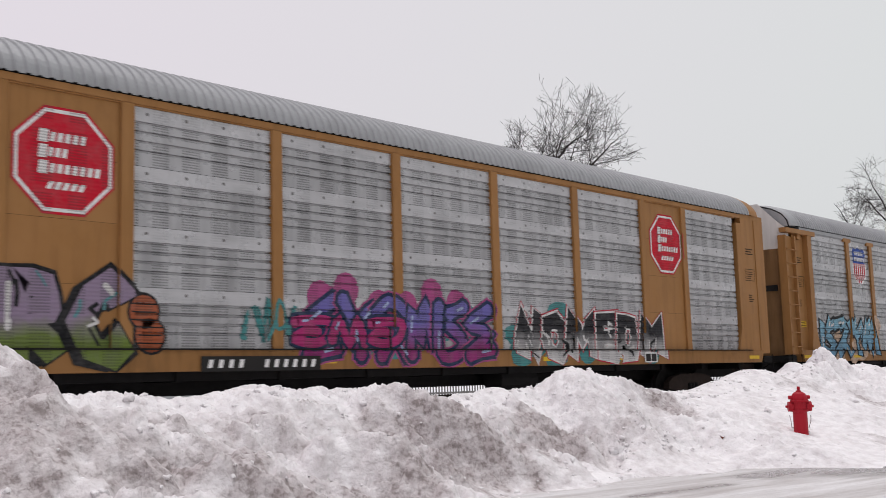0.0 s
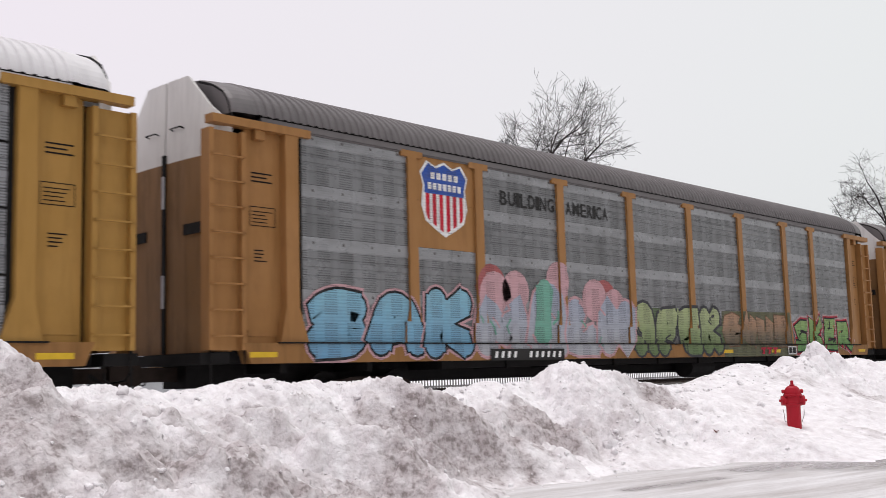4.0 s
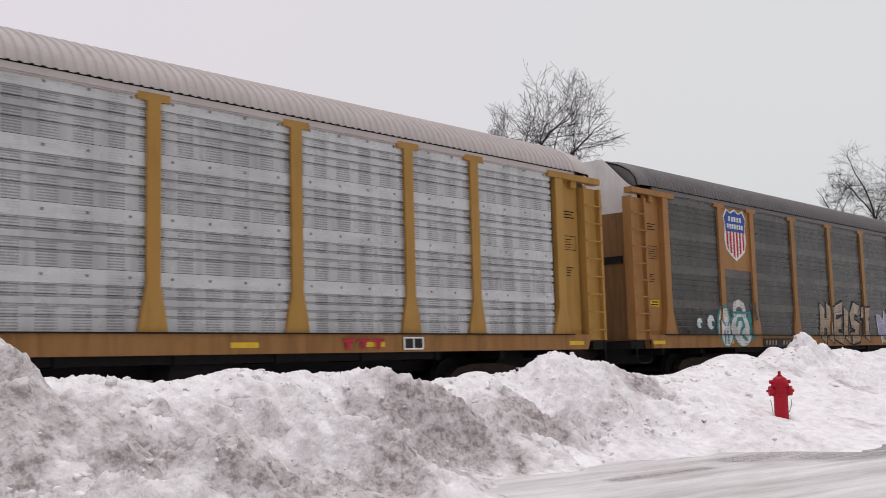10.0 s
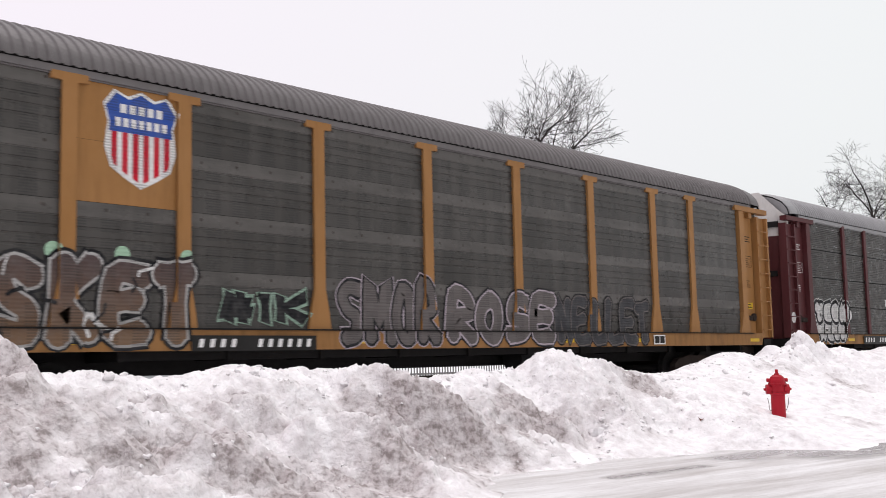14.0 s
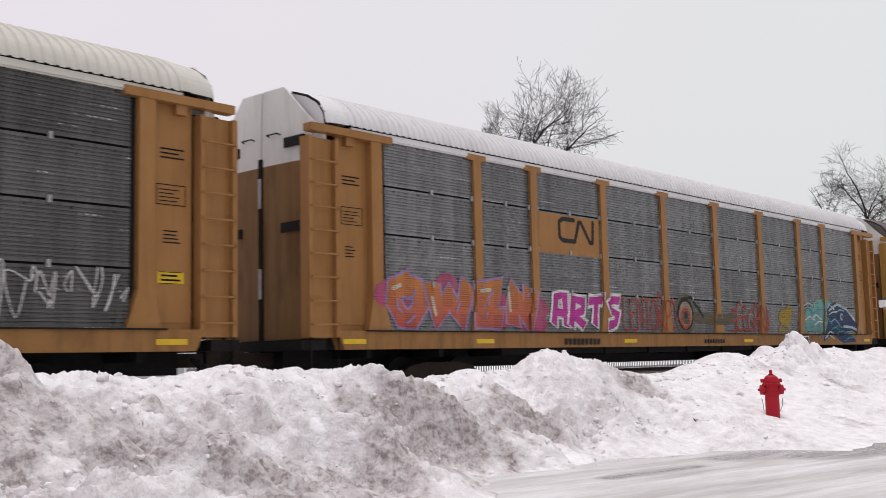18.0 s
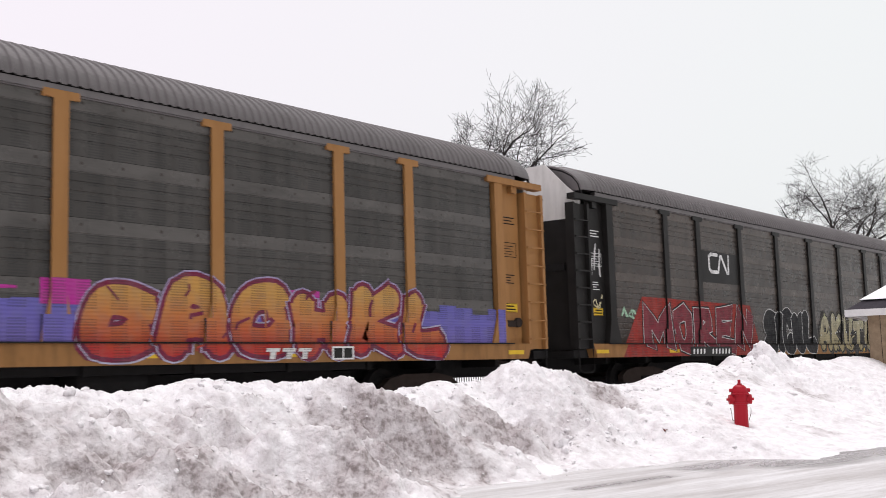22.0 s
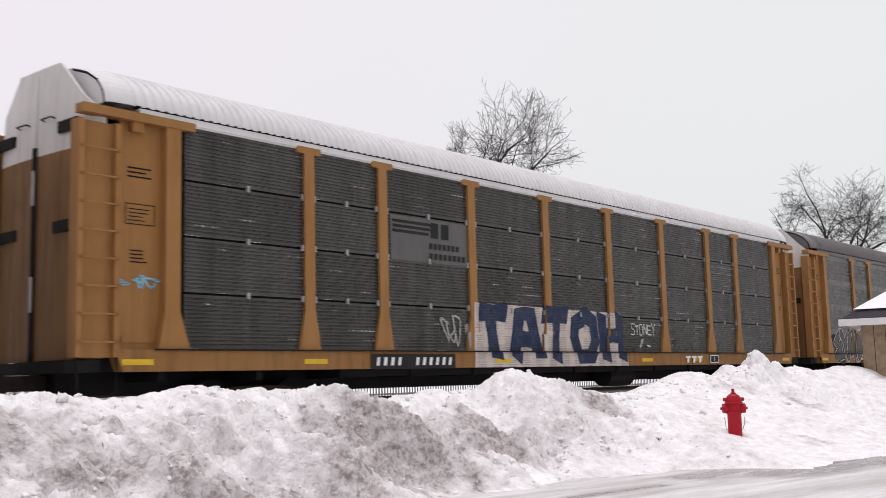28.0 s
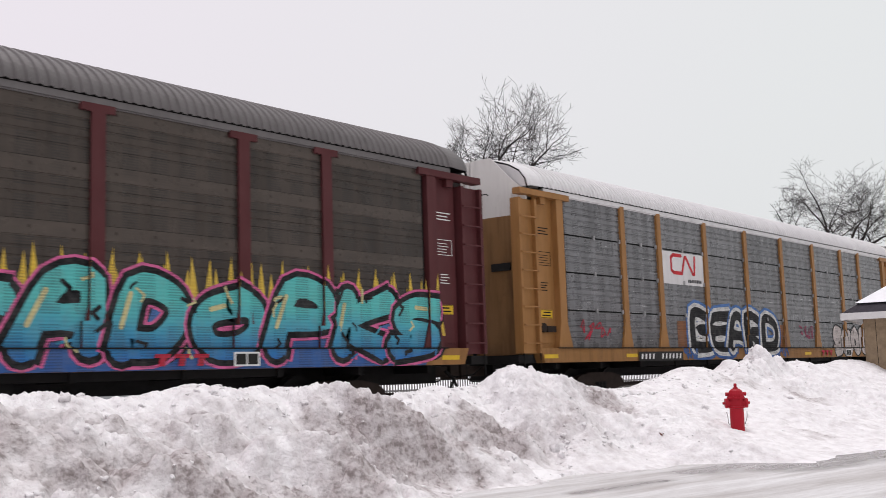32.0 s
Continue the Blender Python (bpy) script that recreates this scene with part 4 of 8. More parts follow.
        add_box(bm, 14.18, 14.29, 0.06, 0.20, 0.68, 1.02)
    elif kind == "air_hose":
        add_tube(bm, [(13.5, -0.45, 0.88), (13.7, -0.5, 0.72), (13.9, -0.45, 0.52), (14.1, -0.35, 0.42), (14.3, -0.22, 0.40)], 0.035, 6)
    elif kind == "uncoupling_rod":
        add_tube(bm, [(13.72, -1.35, 0.95), (13.80, -1.0, 0.78), (13.82, -0.5, 0.74), (13.9, -0.2, 0.8), (14.0, 0.0, 1.0)], 0.018, 5)
    elif kind == "stirrup":
        add_tube(bm, [(12.95, -1.50, 1.22), (12.95, -1.52, 0.70), (13.10, -1.52, 0.64), (13.45, -1.52, 0.64), (13.60, -1.52, 0.70), (13.60, -1.50, 1.22)], 0.02, 5)
    return to_mesh(kind, bm)


def roof_profile():
    """Half the roof's cross-section, from the eave strip to the crown, rounded off between its corner points."""
    key = ((-1.555, ROOF_0), (-1.545, 5.24), (-1.47, 5.41), (-1.28, 5.60), (-0.98, 5.77), (-0.55, 5.91), (0.0, 5.96))
    out = []
    for i in range(len(key) - 1):
        p0, p1, p2, p3 = (Vector(key[max(0, min(len(key) - 1, i + k))]) for k in (-1, 0, 1, 2))
        for t in ((0.0, 0.5) if i < 5 else (0.0,)):
            out.append(tuple(0.5 * (2 * p1 + (p2 - p0) * t + (2 * p0 - 5 * p1 + 4 * p2 - p3) * t * t + (3 * p1 - p0 - 3 * p2 + p3) * t ** 3)))
    out.append(key[-1])
    return out + [(-y, z) for y, z in out[-2::-1]]


def roof_rows(bm, stations):
    prof = roof_profile()
    rows = [[bm.verts.new((x, y * (1 + r / 1.6), z + r * (0.3 + 0.7 * (z - ROOF_0)))) for y, z in prof] for x, r in stations]
    for a, b in zip(rows, rows[1:]):
        for i in range(len(prof) - 1):
            bm.faces.new((a[i], a[i + 1], b[i + 1], b[i]))
    bm.faces.new(rows[0])
    bm.faces.new(rows[-1])


@functools.lru_cache(None)
def roof_mesh(ribs, pitch):
    xs = []
    x = -12.75
    while x < 12.6:
        xs += [(x + pitch * k, ribs * r) for k, r in ((0.0, 0.0), (0.30, 0.0), (0.42, 0.9), (0.55, 1.0), (0.70, 0.9), (0.82, 0.0))]
        x += pitch
    bm = bmesh.new()
    roof_rows(bm, xs)
    return to_mesh("roof", bm)


@functools.lru_cache(None)
def hood_mesh():
    """The smooth roof piece over a car's end, dropping towards the gate."""
    bm = bmesh.new()
    roof_rows(bm, ((12.55, 0.012), (12.60, 0.026), (12.70, 0.026), (12.72, 0.008), (12.95, 0.0), (13.12, -0.012), (13.20, -0.04)))
    return to_mesh("roof_hood", bm)


FLIP = pose(0, 0, 0, 0, 0, 180)
WHEELSETS = []


def build_bogie(car, x):
    bg = part("bogie", shared("bolster"), RUSTY, car)
    bg.matrix_basis = pose(x, 0, 0)
    for m in (pose(0, 0, 0), FLIP):
        part("side_frame", shared("side_frame"), RUSTY, bg).matrix_basis = m
        part("spring_nest", shared("spring"), STEEL, bg).matrix_basis = m
    for dx in (-0.9, 0.9):
        ax = part("wheelset", wheelset_mesh(), STEEL, bg)
        ax.matrix_parent_inverse = pose(dx, 0, 0.43)
        WHEELSETS.append(ax)


@functools.lru_cache(None)
def wheelset_mesh():
    bm = bmesh.new()
    for nm in ("axle", "wheel"):
        bm.from_mesh(shared(nm))
    other = bmesh.new()
    other.from_mesh(shared("wheel"))
    bmesh.ops.transform(other, matrix=FLIP, verts=other.verts)
    tmp = bpy.data.meshes.new("tmp")
    other.to_mesh(tmp)
    other.free()
    bm.from_mesh(tmp)
    bpy.data.meshes.remove(tmp)
    return to_mesh("wheelset", bm)


def build_car(spec):
    """One enclosed autorack car; x runs forward, the roadside is at -y, z from the rail."""
    body, panels, roof = spec["body"], spec["panels"], spec["roof"]
    sill = spec.get("sill", SILL_PAINT if body in (Y1, Y2) else body)
    car = thing("autorack_car", spec["label"], "rail car", "cars of the train")
    style, ptype = spec.get("style", "wide"), spec.get("posts", "T")
    if style == "fine":
        panels = RIBBED[panels]
    elif panels in (DARK, MID, BROWN, GREY):
        style = "soft"
    solid_bays = spec.get("solid", ())
    lift = pose(0, 0, spec.get("roof_lift", 0.0))
    part("roof", roof_mesh(0.034, 0.175), roof, car).matrix_basis = lift
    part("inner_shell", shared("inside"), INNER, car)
    part("underframe", shared("centre_beam"), STEEL, car)
    for m, near in ((pose(0, 0, 0), True), (FLIP, False)):
        part("side_sill", shared("sill"), sill, car).matrix_basis = m
        part("sill_joint", shared("sill_joint"), STEEL, car).matrix_basis = m
        part("eave_rail", shared("eave"), spec.get("eave", body if spec.get("ends") == "smooth" else roof), car).matrix_basis = m @ lift
        part("roof_seam", shared("roof_seam"), STEEL, car).matrix_basis = m @ lift
        for x in POSTS:
            paint_over = spec["post_paint"][POSTS.index(x)] if near and "post_paint" in spec else body
            part("post", post_mesh(ptype), paint_over, car).matrix_basis = m @ pose(x, 0, 0)
            if style in ("fine", "gap") and near:
                for k in (1, 2, 3):
                    for dx in (-0.15, 0.15):
                        part("clip", shared("clip"), RUSTY if body is OXIDE else CLIP, car).matrix_basis = pose(x + dx, 0, SILL_1 + k * (EAVE - SILL_1) / 4)
        for i, (a, b) in enumerate(zip(EDGES, EDGES[1:])):
            w, c = round(b - a - 0.20, 3), (a + b) / 2
            h = (EAVE - SILL_1) / 4
            if style in ("fine", "gap") and near and body is not OXIDE:
                for k in (1, 2, 3):
                    part("clip", shared("clip"), CLIP, car).matrix_basis = pose(c, 0, SILL_1 + k * h)
            for k in range(4):
                if near and i in solid_bays and k in solid_bays[i]:
                    mesh, mt = panel_mesh(w, round(h - 0.004, 3), "flat"), spec.get("solid_mat", body)
                else:
                    mesh, mt = panel_mesh(w, round(h - (0.035 if style in ("fine", "gap") else 0.006), 3), style), panels
                part("side_panel", mesh, mt, car).matrix_basis = m @ pose(c, P_Y, SILL_1 + h * k + 0.01)
    for m, front in ((pose(0, 0, 0), True), (FLIP, False)):
        # each end: both corners, gate halves and running gear
        part("end_shelf", shared("end_shelf"), STEEL, car).matrix_basis = m
        part("coupler", shared("coupler"), RUSTY, car).matrix_basis = m
        part("air_hose", shared("air_hose"), STEEL, car).matrix_basis = m
        part("uncoupling_rod", shared("uncoupling_rod"), STEEL, car).matrix_basis = m
        hood = spec.get("hood_front", roof) if front else spec.get("hood_rear", roof)
        part("roof_hood", hood_mesh(), hood, car).matrix_basis = m @ lift
        for y in (1, -1):
            mm = m @ Matrix.Diagonal((1, y, 1, 1))
            part("end_gate", shared("door_half"), spec.get("gate", GRIMY if body in (Y1, Y2) else body), car).matrix_basis = mm
            part("end_gate_top", shared("door_half_top"), spec.get("gate_top", WHITE_CAP), car).matrix_basis = mm
            part("end_post", shared("end_post"), body, car).matrix_basis = mm
            part("hood_edge", shared("hood_edge"), STEEL, car).matrix_basis = mm
            if spec.get("ends") == "smooth":
                part("corner_sheet", shared("door_smooth"), body, car).matrix_basis = mm
            else:
                part("door_leaf", shared("door_leaf"), body, car).matrix_basis = mm
                part("top_bracket", shared("bracket"), body, car).matrix_basis = mm
                lad = part("ladder", shared("ladder_box"), body, car)
                lad.matrix_basis = mm
                for k in (12.975, 13.605):
                    part("stile", shared("stile"), body, lad).matrix_basis = pose(k, 0, 0)
                if y * (1 if front else -1) > 0:
                    for k in range(8):
                        part("rung", shared("rung"), body, lad).matrix_basis = pose(0, 0, 1.45 + k * 0.42)
                if spec.get("latch"):
                    part("latch", shared("latch_box"), RUSTY, car).matrix_basis = mm
                if spec.get("plate", True):
                    part("warning_plate", shared("warning_plate"), SIGN_YELLOW, car, "small yellow warning plate").matrix_basis = mm
                    part("plate_text", shared("plate_text"), STEEL, car).matrix_basis = mm
            part("step", shared("stirrup"), STEEL, car).matrix_basis = mm
        part("gate_seam", shared("door_rib"), STEEL, car).matrix_basis = m
        for z in (2.25, 3.95):
            # added pale blocks: daylight through the gate gap, put into colour
            part("seam_plate", shared("seam_plate"), CLIP, car, "pale steel plate on the gate seam").matrix_basis = m @ pose(0, 0, z)
        for y in (-0.85, 0.85):
            # the slots are solid blocks; their inner shade is only the dark colour
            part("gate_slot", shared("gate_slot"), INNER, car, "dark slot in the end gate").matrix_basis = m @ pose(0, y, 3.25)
            part("gate_handle", shared("gate_handle"), STEEL, car).matrix_basis = m @ pose(0, y * 0.45, 5.0)
        if spec.get("cap_slot"):
            for y in (-0.95, 0.95):
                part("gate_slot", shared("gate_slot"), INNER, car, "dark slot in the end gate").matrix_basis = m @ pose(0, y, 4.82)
        build_bogie(car, 9.75 if front else -9.75)
    for x in (-12.6, -8.9, -3.3, 3.1, 6.0, 12.4):
        part("reflector", shared("reflector"), SIGN_YELLOW, car, "yellow reflective strip").matrix_basis = pose(x, 0, 0)
    return car


SILL_PAINT = paint("grimy_sill_paint", tuple(c * 0.86 for c in YELLOW), 0.6, 0.9, (0.06, 0.04, 0.03))
MAROON = paint("faded_maroon_paint", (0.17, 0.055, 0.045), 0.6, 0.8, (0.05, 0.03, 0.03))
GRIMY = paint("grimy_ochre_paint", (0.215, 0.115, 0.048), 0.6, 0.95, (0.05, 0.035, 0.03))
CLIP = plain("galvanised_clip", (0.34, 0.335, 0.34), 0.5, 0.4)
SIGN_YELLOW = plain("sign_yellow", (0.62, 0.40, 0.03), 0.5, 0, 0.1)
SILVER = sheet("galvanised_bright", (0.44, 0.435, 0.445), (0.30, 0.297, 0.303), 0.5, 0.3, 0.7, 0.5, 1.1)
BRIGHT = sheet("galvanised_fresh", (0.50, 0.495, 0.50), (0.38, 0.375, 0.38), 0.5, 0.25, 0.7, 0.4, 1.08)
PALE = sheet("galvanised_pale", (0.31, 0.31, 0.325), (0.22, 0.22, 0.23), 0.5, 0.3, 0.75, 0.4, 0)
PALE_DULL = sheet("galvanised_pale_dull", (0.205, 0.202, 0.210), (0.140, 0.138, 0.143), 0.5, 0.3, 0.75, 0.4, 0)
GREY = sheet("galvanised_dull", (0.215, 0.215, 0.220), (0.135, 0.134, 0.135), 0.55, 0.25, 0.7)
DARK = sheet("galvanised_dark", (0.081, 0.075, 0.070), (0.048, 0.044, 0.040), 0.6, 0.1, 0.75, 0.6, 1.30)
MID = sheet("galvanised_mid", (0.094, 0.090, 0.088), (0.056, 0.053, 0.051), 0.6, 0.15, 0.75, 0.6)
BROWN = sheet("galvanised_brown", (0.074, 0.059, 0.050), (0.041, 0.032, 0.027), 0.6, 0.1, 0.75, 0.6, 1.15)
RIBBED = {
    SILVER: sheet("ribbed_bright", (0.317, 0.314, 0.321), (0.220, 0.217, 0.223), 0.5, 0.3, 0.5, 0.5, 0),
    GREY: sheet("ribbed_dull", (0.225, 0.223, 0.228), (0.150, 0.148, 0.150), 0.55, 0.25, 0.5, 0.5, 0),
    DARK: sheet("ribbed_dark", (0.092, 0.088, 0.082), (0.055, 0.051, 0.047), 0.6, 0.15, 0.45, 0.6, 0),
    MID: sheet("ribbed_mid", (0.135, 0.130, 0.127), (0.084, 0.080, 0.077), 0.6, 0.15, 0.45, 0.6, 0),
    BROWN: sheet("ribbed_brown", (0.058, 0.049, 0.044), (0.034, 0.028, 0.025), 0.6, 0.15, 0.45, 0.6, 0),
}
ROOF_GREY = paint("roof_grey", (0.150, 0.138, 0.138), 0.5, 0.4, (0.14, 0.12, 0.11), 0.3)
ROOF_BROWN = paint("roof_brownish", (0.135, 0.118, 0.112), 0.6, 0.6, (0.30, 0.28, 0.27), 0.1)
ROOF_LIGHT = paint("roof_light", (0.34, 0.345, 0.355), 0.5, 0.4, (0.2, 0.19, 0.18), 0.3)
ROOF_WHITE = paint("roof_snowy", (0.66, 0.645, 0.65), 0.6, 0.3, (0.3, 0.28, 0.26))
ROOF_TAN = paint("roof_tan", (0.58, 0.555, 0.50), 0.6, 0.3, (0.3, 0.27, 0.23))
ROOF_PINK = paint("roof_pinkish", (0.46, 0.41, 0.40), 0.6, 0.3, (0.3, 0.24, 0.22))
ROOF_MID = paint("roof_mid", (0.30, 0.295, 0.30), 0.5, 0.4, (0.16, 0.14, 0.13), 0.3)
Y1 = paint("golden_yellow_paint", YELLOW, 0.5, 0.5)
Y2 = paint("ochre_yellow_paint", GOLD, 0.5, 0.5)
OXIDE = paint("oxide_red_paint", RED_OXIDE, 0.5, 0.4, (0.05, 0.03, 0.03))
ORANGE_P = paint("orange_paint", ORANGE, 0.5, 0.45, (0.16, 0.05, 0.03))
BLACK_P = paint("black_paint", BLACK, 0.5, 0.3, (0.06, 0.05, 0.045))
WHITE_P = paint("white_lettering", (0.70, 0.69, 0.68), 0.6, 0.3)

POST_TALL = spray("post_green_over_yellow", YELLOW, (0.34, 0.47, 0.35), 4.55, 4.60)
POST_SHORT = spray("post_black_over_yellow", YELLOW, (0.03, 0.03, 0.03), 3.75, 3.80)
CARS = {}
SPECS = {
    -1: dict(body=Y1, panels=SILVER, roof=ROOF_LIGHT, label="yellow autorack rail car with bright galvanised side panels"),
    0: dict(roof_lift=0.04, body=Y1, panels=SILVER, roof=ROOF_LIGHT, posts="plain", ends="smooth", hood_front=Y1, hood_rear=Y1, gate_top=Y1, gate=ROOF_LIGHT, solid={1: range(4), 7: range(4)}, label="ochre autorack rail car with red octagon signs and graffiti"),
    1: dict(body=Y1, panels=DARK, roof=ROOF_GREY, solid={1: (2, 3)}, label="yellow autorack rail car with dark panels, shield sign, silver graffiti"),
    2: dict(plate=False, body=Y1, panels=GREY, roof=ROOF_GREY, solid={1: (2, 3)}, label="yellow autorack rail car with grey panels and pastel graffiti"),
    3: dict(roof_lift=-0.05, plate=False, body=Y2, panels=PALE, roof=ROOF_WHITE, style="gap", posts="flare", solid={1: (2, 3)}, label="ochre autorack rail car with silver panels and snowy roof"),
    4: dict(latch=True, body=Y1, panels=SILVER, roof=ROOF_GREY, label="yellow autorack rail car with silver panels and block-letter graffiti"),
    5: dict(body=Y1, hood_rear=ROOF_GREY, panels=DARK, roof=ROOF_GREY, solid={1: (2, 3)}, label="yellow autorack rail car with dark panels and white graffiti"),
    6: dict(roof_lift=-0.02, plate=False, body=Y2, panels=BRIGHT, roof=ROOF_PINK, label="ochre autorack rail car with clean silver panels"),
    7: dict(cap_slot=True, plate=False, latch=True, body=OXIDE, panels=BROWN, roof=ROOF_MID, style="fine", posts="plain", sill=SILL_PAINT, label="oxide-red autorack rail car with dark panels on a yellow flatcar"),
    8: dict(latch=True, body=Y1, panels=DARK, roof=ROOF_GREY, solid={1: (2, 3)}, label="yellow autorack rail car with dark panels and outlined graffiti"),
    9: dict(body=Y2, panels=DARK, roof=ROOF_BROWN, style="fine", solid={1: (2, 3)}, label="ochre autorack rail car with dark ribbed panels"),
    10: dict(roof_lift=-0.03, cap_slot=True, plate=False, body=Y1, panels=GREY, roof=ROOF_WHITE, style="fine", label="yellow autorack rail car with grey ribbed panels and tags"),
    11: dict(roof_lift=-0.025, cap_slot=True, body=Y1, panels=MID, roof=ROOF_TAN, style="fine", label="yellow autorack rail car with grey panels and long red-white graffiti"),
    12: dict(roof_lift=0.03, body=BLACK_P, panels=BROWN, roof=ROOF_GREY, sill=SILL_PAINT, label="black autorack rail car with dark brown-grey panels"),
    13: dict(latch=True, body=Y1, panels=DARK, roof=ROOF_GREY, solid={1: (2, 3)}, label="yellow autorack rail car with orange and violet graffiti"),
    14: dict(roof_lift=0.08, body=ORANGE_P, panels=SILVER, roof=ROOF_LIGHT, posts="plain", ends="smooth", hood_front=ORANGE_P, hood_rear=ORANGE_P, gate=MAROON, solid={1: range(4), 7: range(4)}, label="orange autorack rail car with silver panels"),
    15: dict(plate=False, body=Y1, hood_rear=ROOF_GREY, panels=DARK, roof=ROOF_GREY, label="yellow autorack rail car with dark panels and blue bubble graffiti"),
    16: dict(cap_slot=True, plate=False, body=Y1, panels=DARK, roof=ROOF_WHITE, style="fine", label="yellow autorack rail car with dark ribbed panels and snowy roof"),
    17: dict(plate=False, body=Y1, panels=MID, roof=ROOF_GREY, post_paint=[POST_TALL, POST_SHORT] + [POST_TALL] * 4 + [POST_SHORT, POST_TALL], label="yellow autorack rail car covered by huge pale green letters"),
    18: dict(latch=True, body=Y1, panels=PALE_DULL, roof=ROOF_WHITE, style="gap", posts="flare", label="yellow autorack rail car with grey panels and black-white graffiti"),
    19: dict(roof_lift=0.02, body=OXIDE, panels=BROWN, roof=ROOF_GREY, sill=SILL_PAINT, label="oxide-red autorack rail car with turquoise graffiti"),
}
for index, spec in SPECS.items():
    CARS[index] = build_car(spec)

# ---- paint on the car sides: signs, number plates, graffiti ----


def surface_y(x, z, smooth_ends=False):
    """How far out the roadside surface of a car lies at (x, z)."""
    if z < SILL_1:
        return SILL_Y
    a = abs(x)
    if a > 12.9:
        return -1.53 if smooth_ends else -1.44
    if a > 12.10:
        return -1.53 if smooth_ends else -1.38
    if a > 11.8:
        return -1.54
    half = 0.25 if z < 1.75 else 0.125
    if any(abs(x - p) < half for p in POSTS):
        return POST_Y
    return P_Y


GROOVED = {CARS[k] for k, spec in SPECS.items() if spec.get("style", "wide") == "wide" and spec["panels"] in (SILVER, BRIGHT)}
FLAT = {CARS[k]: {(i, r) for i, rows in spec.get("solid", {}).items() for r in rows} for k, spec in SPECS.items()}
GROOVE_AT = [SILL_1 + 0.01 + SHEET_H * k + g for k in range(4) for g in GROOVES]


def laid(car, name, bm, material, layer, label="", smooth_ends=False):
    """Lays flat shapes, drawn in the x-z plane, on the car's side as one part that follows posts, panels and sill."""
    if not bm.faces:
        bm.free()
        return None
    xs = [v.co.x for v in bm.verts]
    lo, hi = min(xs), max(xs)
    cuts = [p + s for p in POSTS for s in (-0.25, -0.125, 0.125, 0.25)] + [-12.9, -12.1, -11.8, 11.8, 12.1, 12.9]
    planes = [((x, 0, 0), (1, 0, 0)) for x in cuts if lo < x < hi] + [((0, 0, z), (0, 0, 1)) for z in (SILL_1, 1.75)]
    sunk = []
    bays = {sum(x > e for e in EDGES) - 1 for x in (lo, hi, (lo + hi) / 2)}
    if car in GROOVED and not all((b, 2) in FLAT[car] and (b, 3) in FLAT[car] and min(v.co.z for v in bm.verts) > 3.2 for b in bays):
        zs = [v.co.z for v in bm.verts]
        sunk = [g for g in GROOVE_AT if min(zs) < g < max(zs)]
        planes += [((0, 0, g + d), (0, 0, 1)) for g in sunk for d in (-0.021, 0.014)]
    for co, no in planes:
        bmesh.ops.bisect_plane(bm, geom=bm.verts[:] + bm.edges[:] + bm.faces[:], plane_co=co, plane_no=no, dist=1e-5)
    verts, faces = [], []
    for f in bm.faces:
        c = f.calc_center_median()
        y = surface_y(c.x, c.z, smooth_ends)
        bay = (sum(c.x > e for e in EDGES) - 1, int((c.z - SILL_1 - 0.01) / SHEET_H))
        if y == P_Y and bay not in FLAT[car] and any(-0.021 < c.z - g < 0.014 for g in sunk):
            y += 0.033
        y -= 0.004 + 0.0025 * layer
        k = len(verts)
        pts = [(v.co.x, y + v.co.y, v.co.z) for v in f.verts]
        if f.normal.y > 0:
            pts.reverse()
        verts += pts
        faces.append(tuple(range(k, k + len(pts))))
    bm.free()
    me = bpy.data.meshes.new(name)
    me.from_pydata(verts, [], faces)
    return part(name, me, material, car, label)


def flat_poly(bm, pts, dy=0.0):
    try:
        bm.faces.new([bm.verts.new((x, dy, z)) for x, z in pts])
    except ValueError:
        pass


def flat_rect(bm, x0, x1, z0, z1, dy=0.0, slant=0.0):
    flat_poly(bm, ((x0, z0), (x1, z0), (x1 + slant, z1), (x0 + slant, z1)), dy)


def flat_disc(bm, x, z, rx, rz=None, dy=0.0, n=20):
    rz = rz or rx
    flat_poly(bm, [(x + rx * math.cos(2 * math.pi * k / n), z + rz * math.sin(2 * math.pi * k / n)) for k in range(n)], dy)


def flat_stroke(bm, pts, w, round_joints=True, tick=[0]):
    """A thick brush line; each piece lies a hair apart in depth."""
    for i in range(len(pts) - 1):
        a, b = Vector(pts[i]), Vector(pts[i + 1])
        d = (b - a)
        if d.length < 1e-6:
            continue
        d.normalize()
        nrm = Vector((-d.y, d.x)) * w / 2
        tick[0] = (tick[0] + 1) % 9
        ext = d * (0 if round_joints else w * 0.35)
        flat_poly(bm, [(p.x, p.y) for p in (a - nrm - ext, b - nrm + ext, b + nrm + ext, a + nrm - ext)], -0.00003 * tick[0])
    if round_joints:
        for p in pts:
            tick[0] = (tick[0] + 1) % 9
            flat_disc(bm, p[0], p[1], w / 2, None, -0.00003 * tick[0], 12)


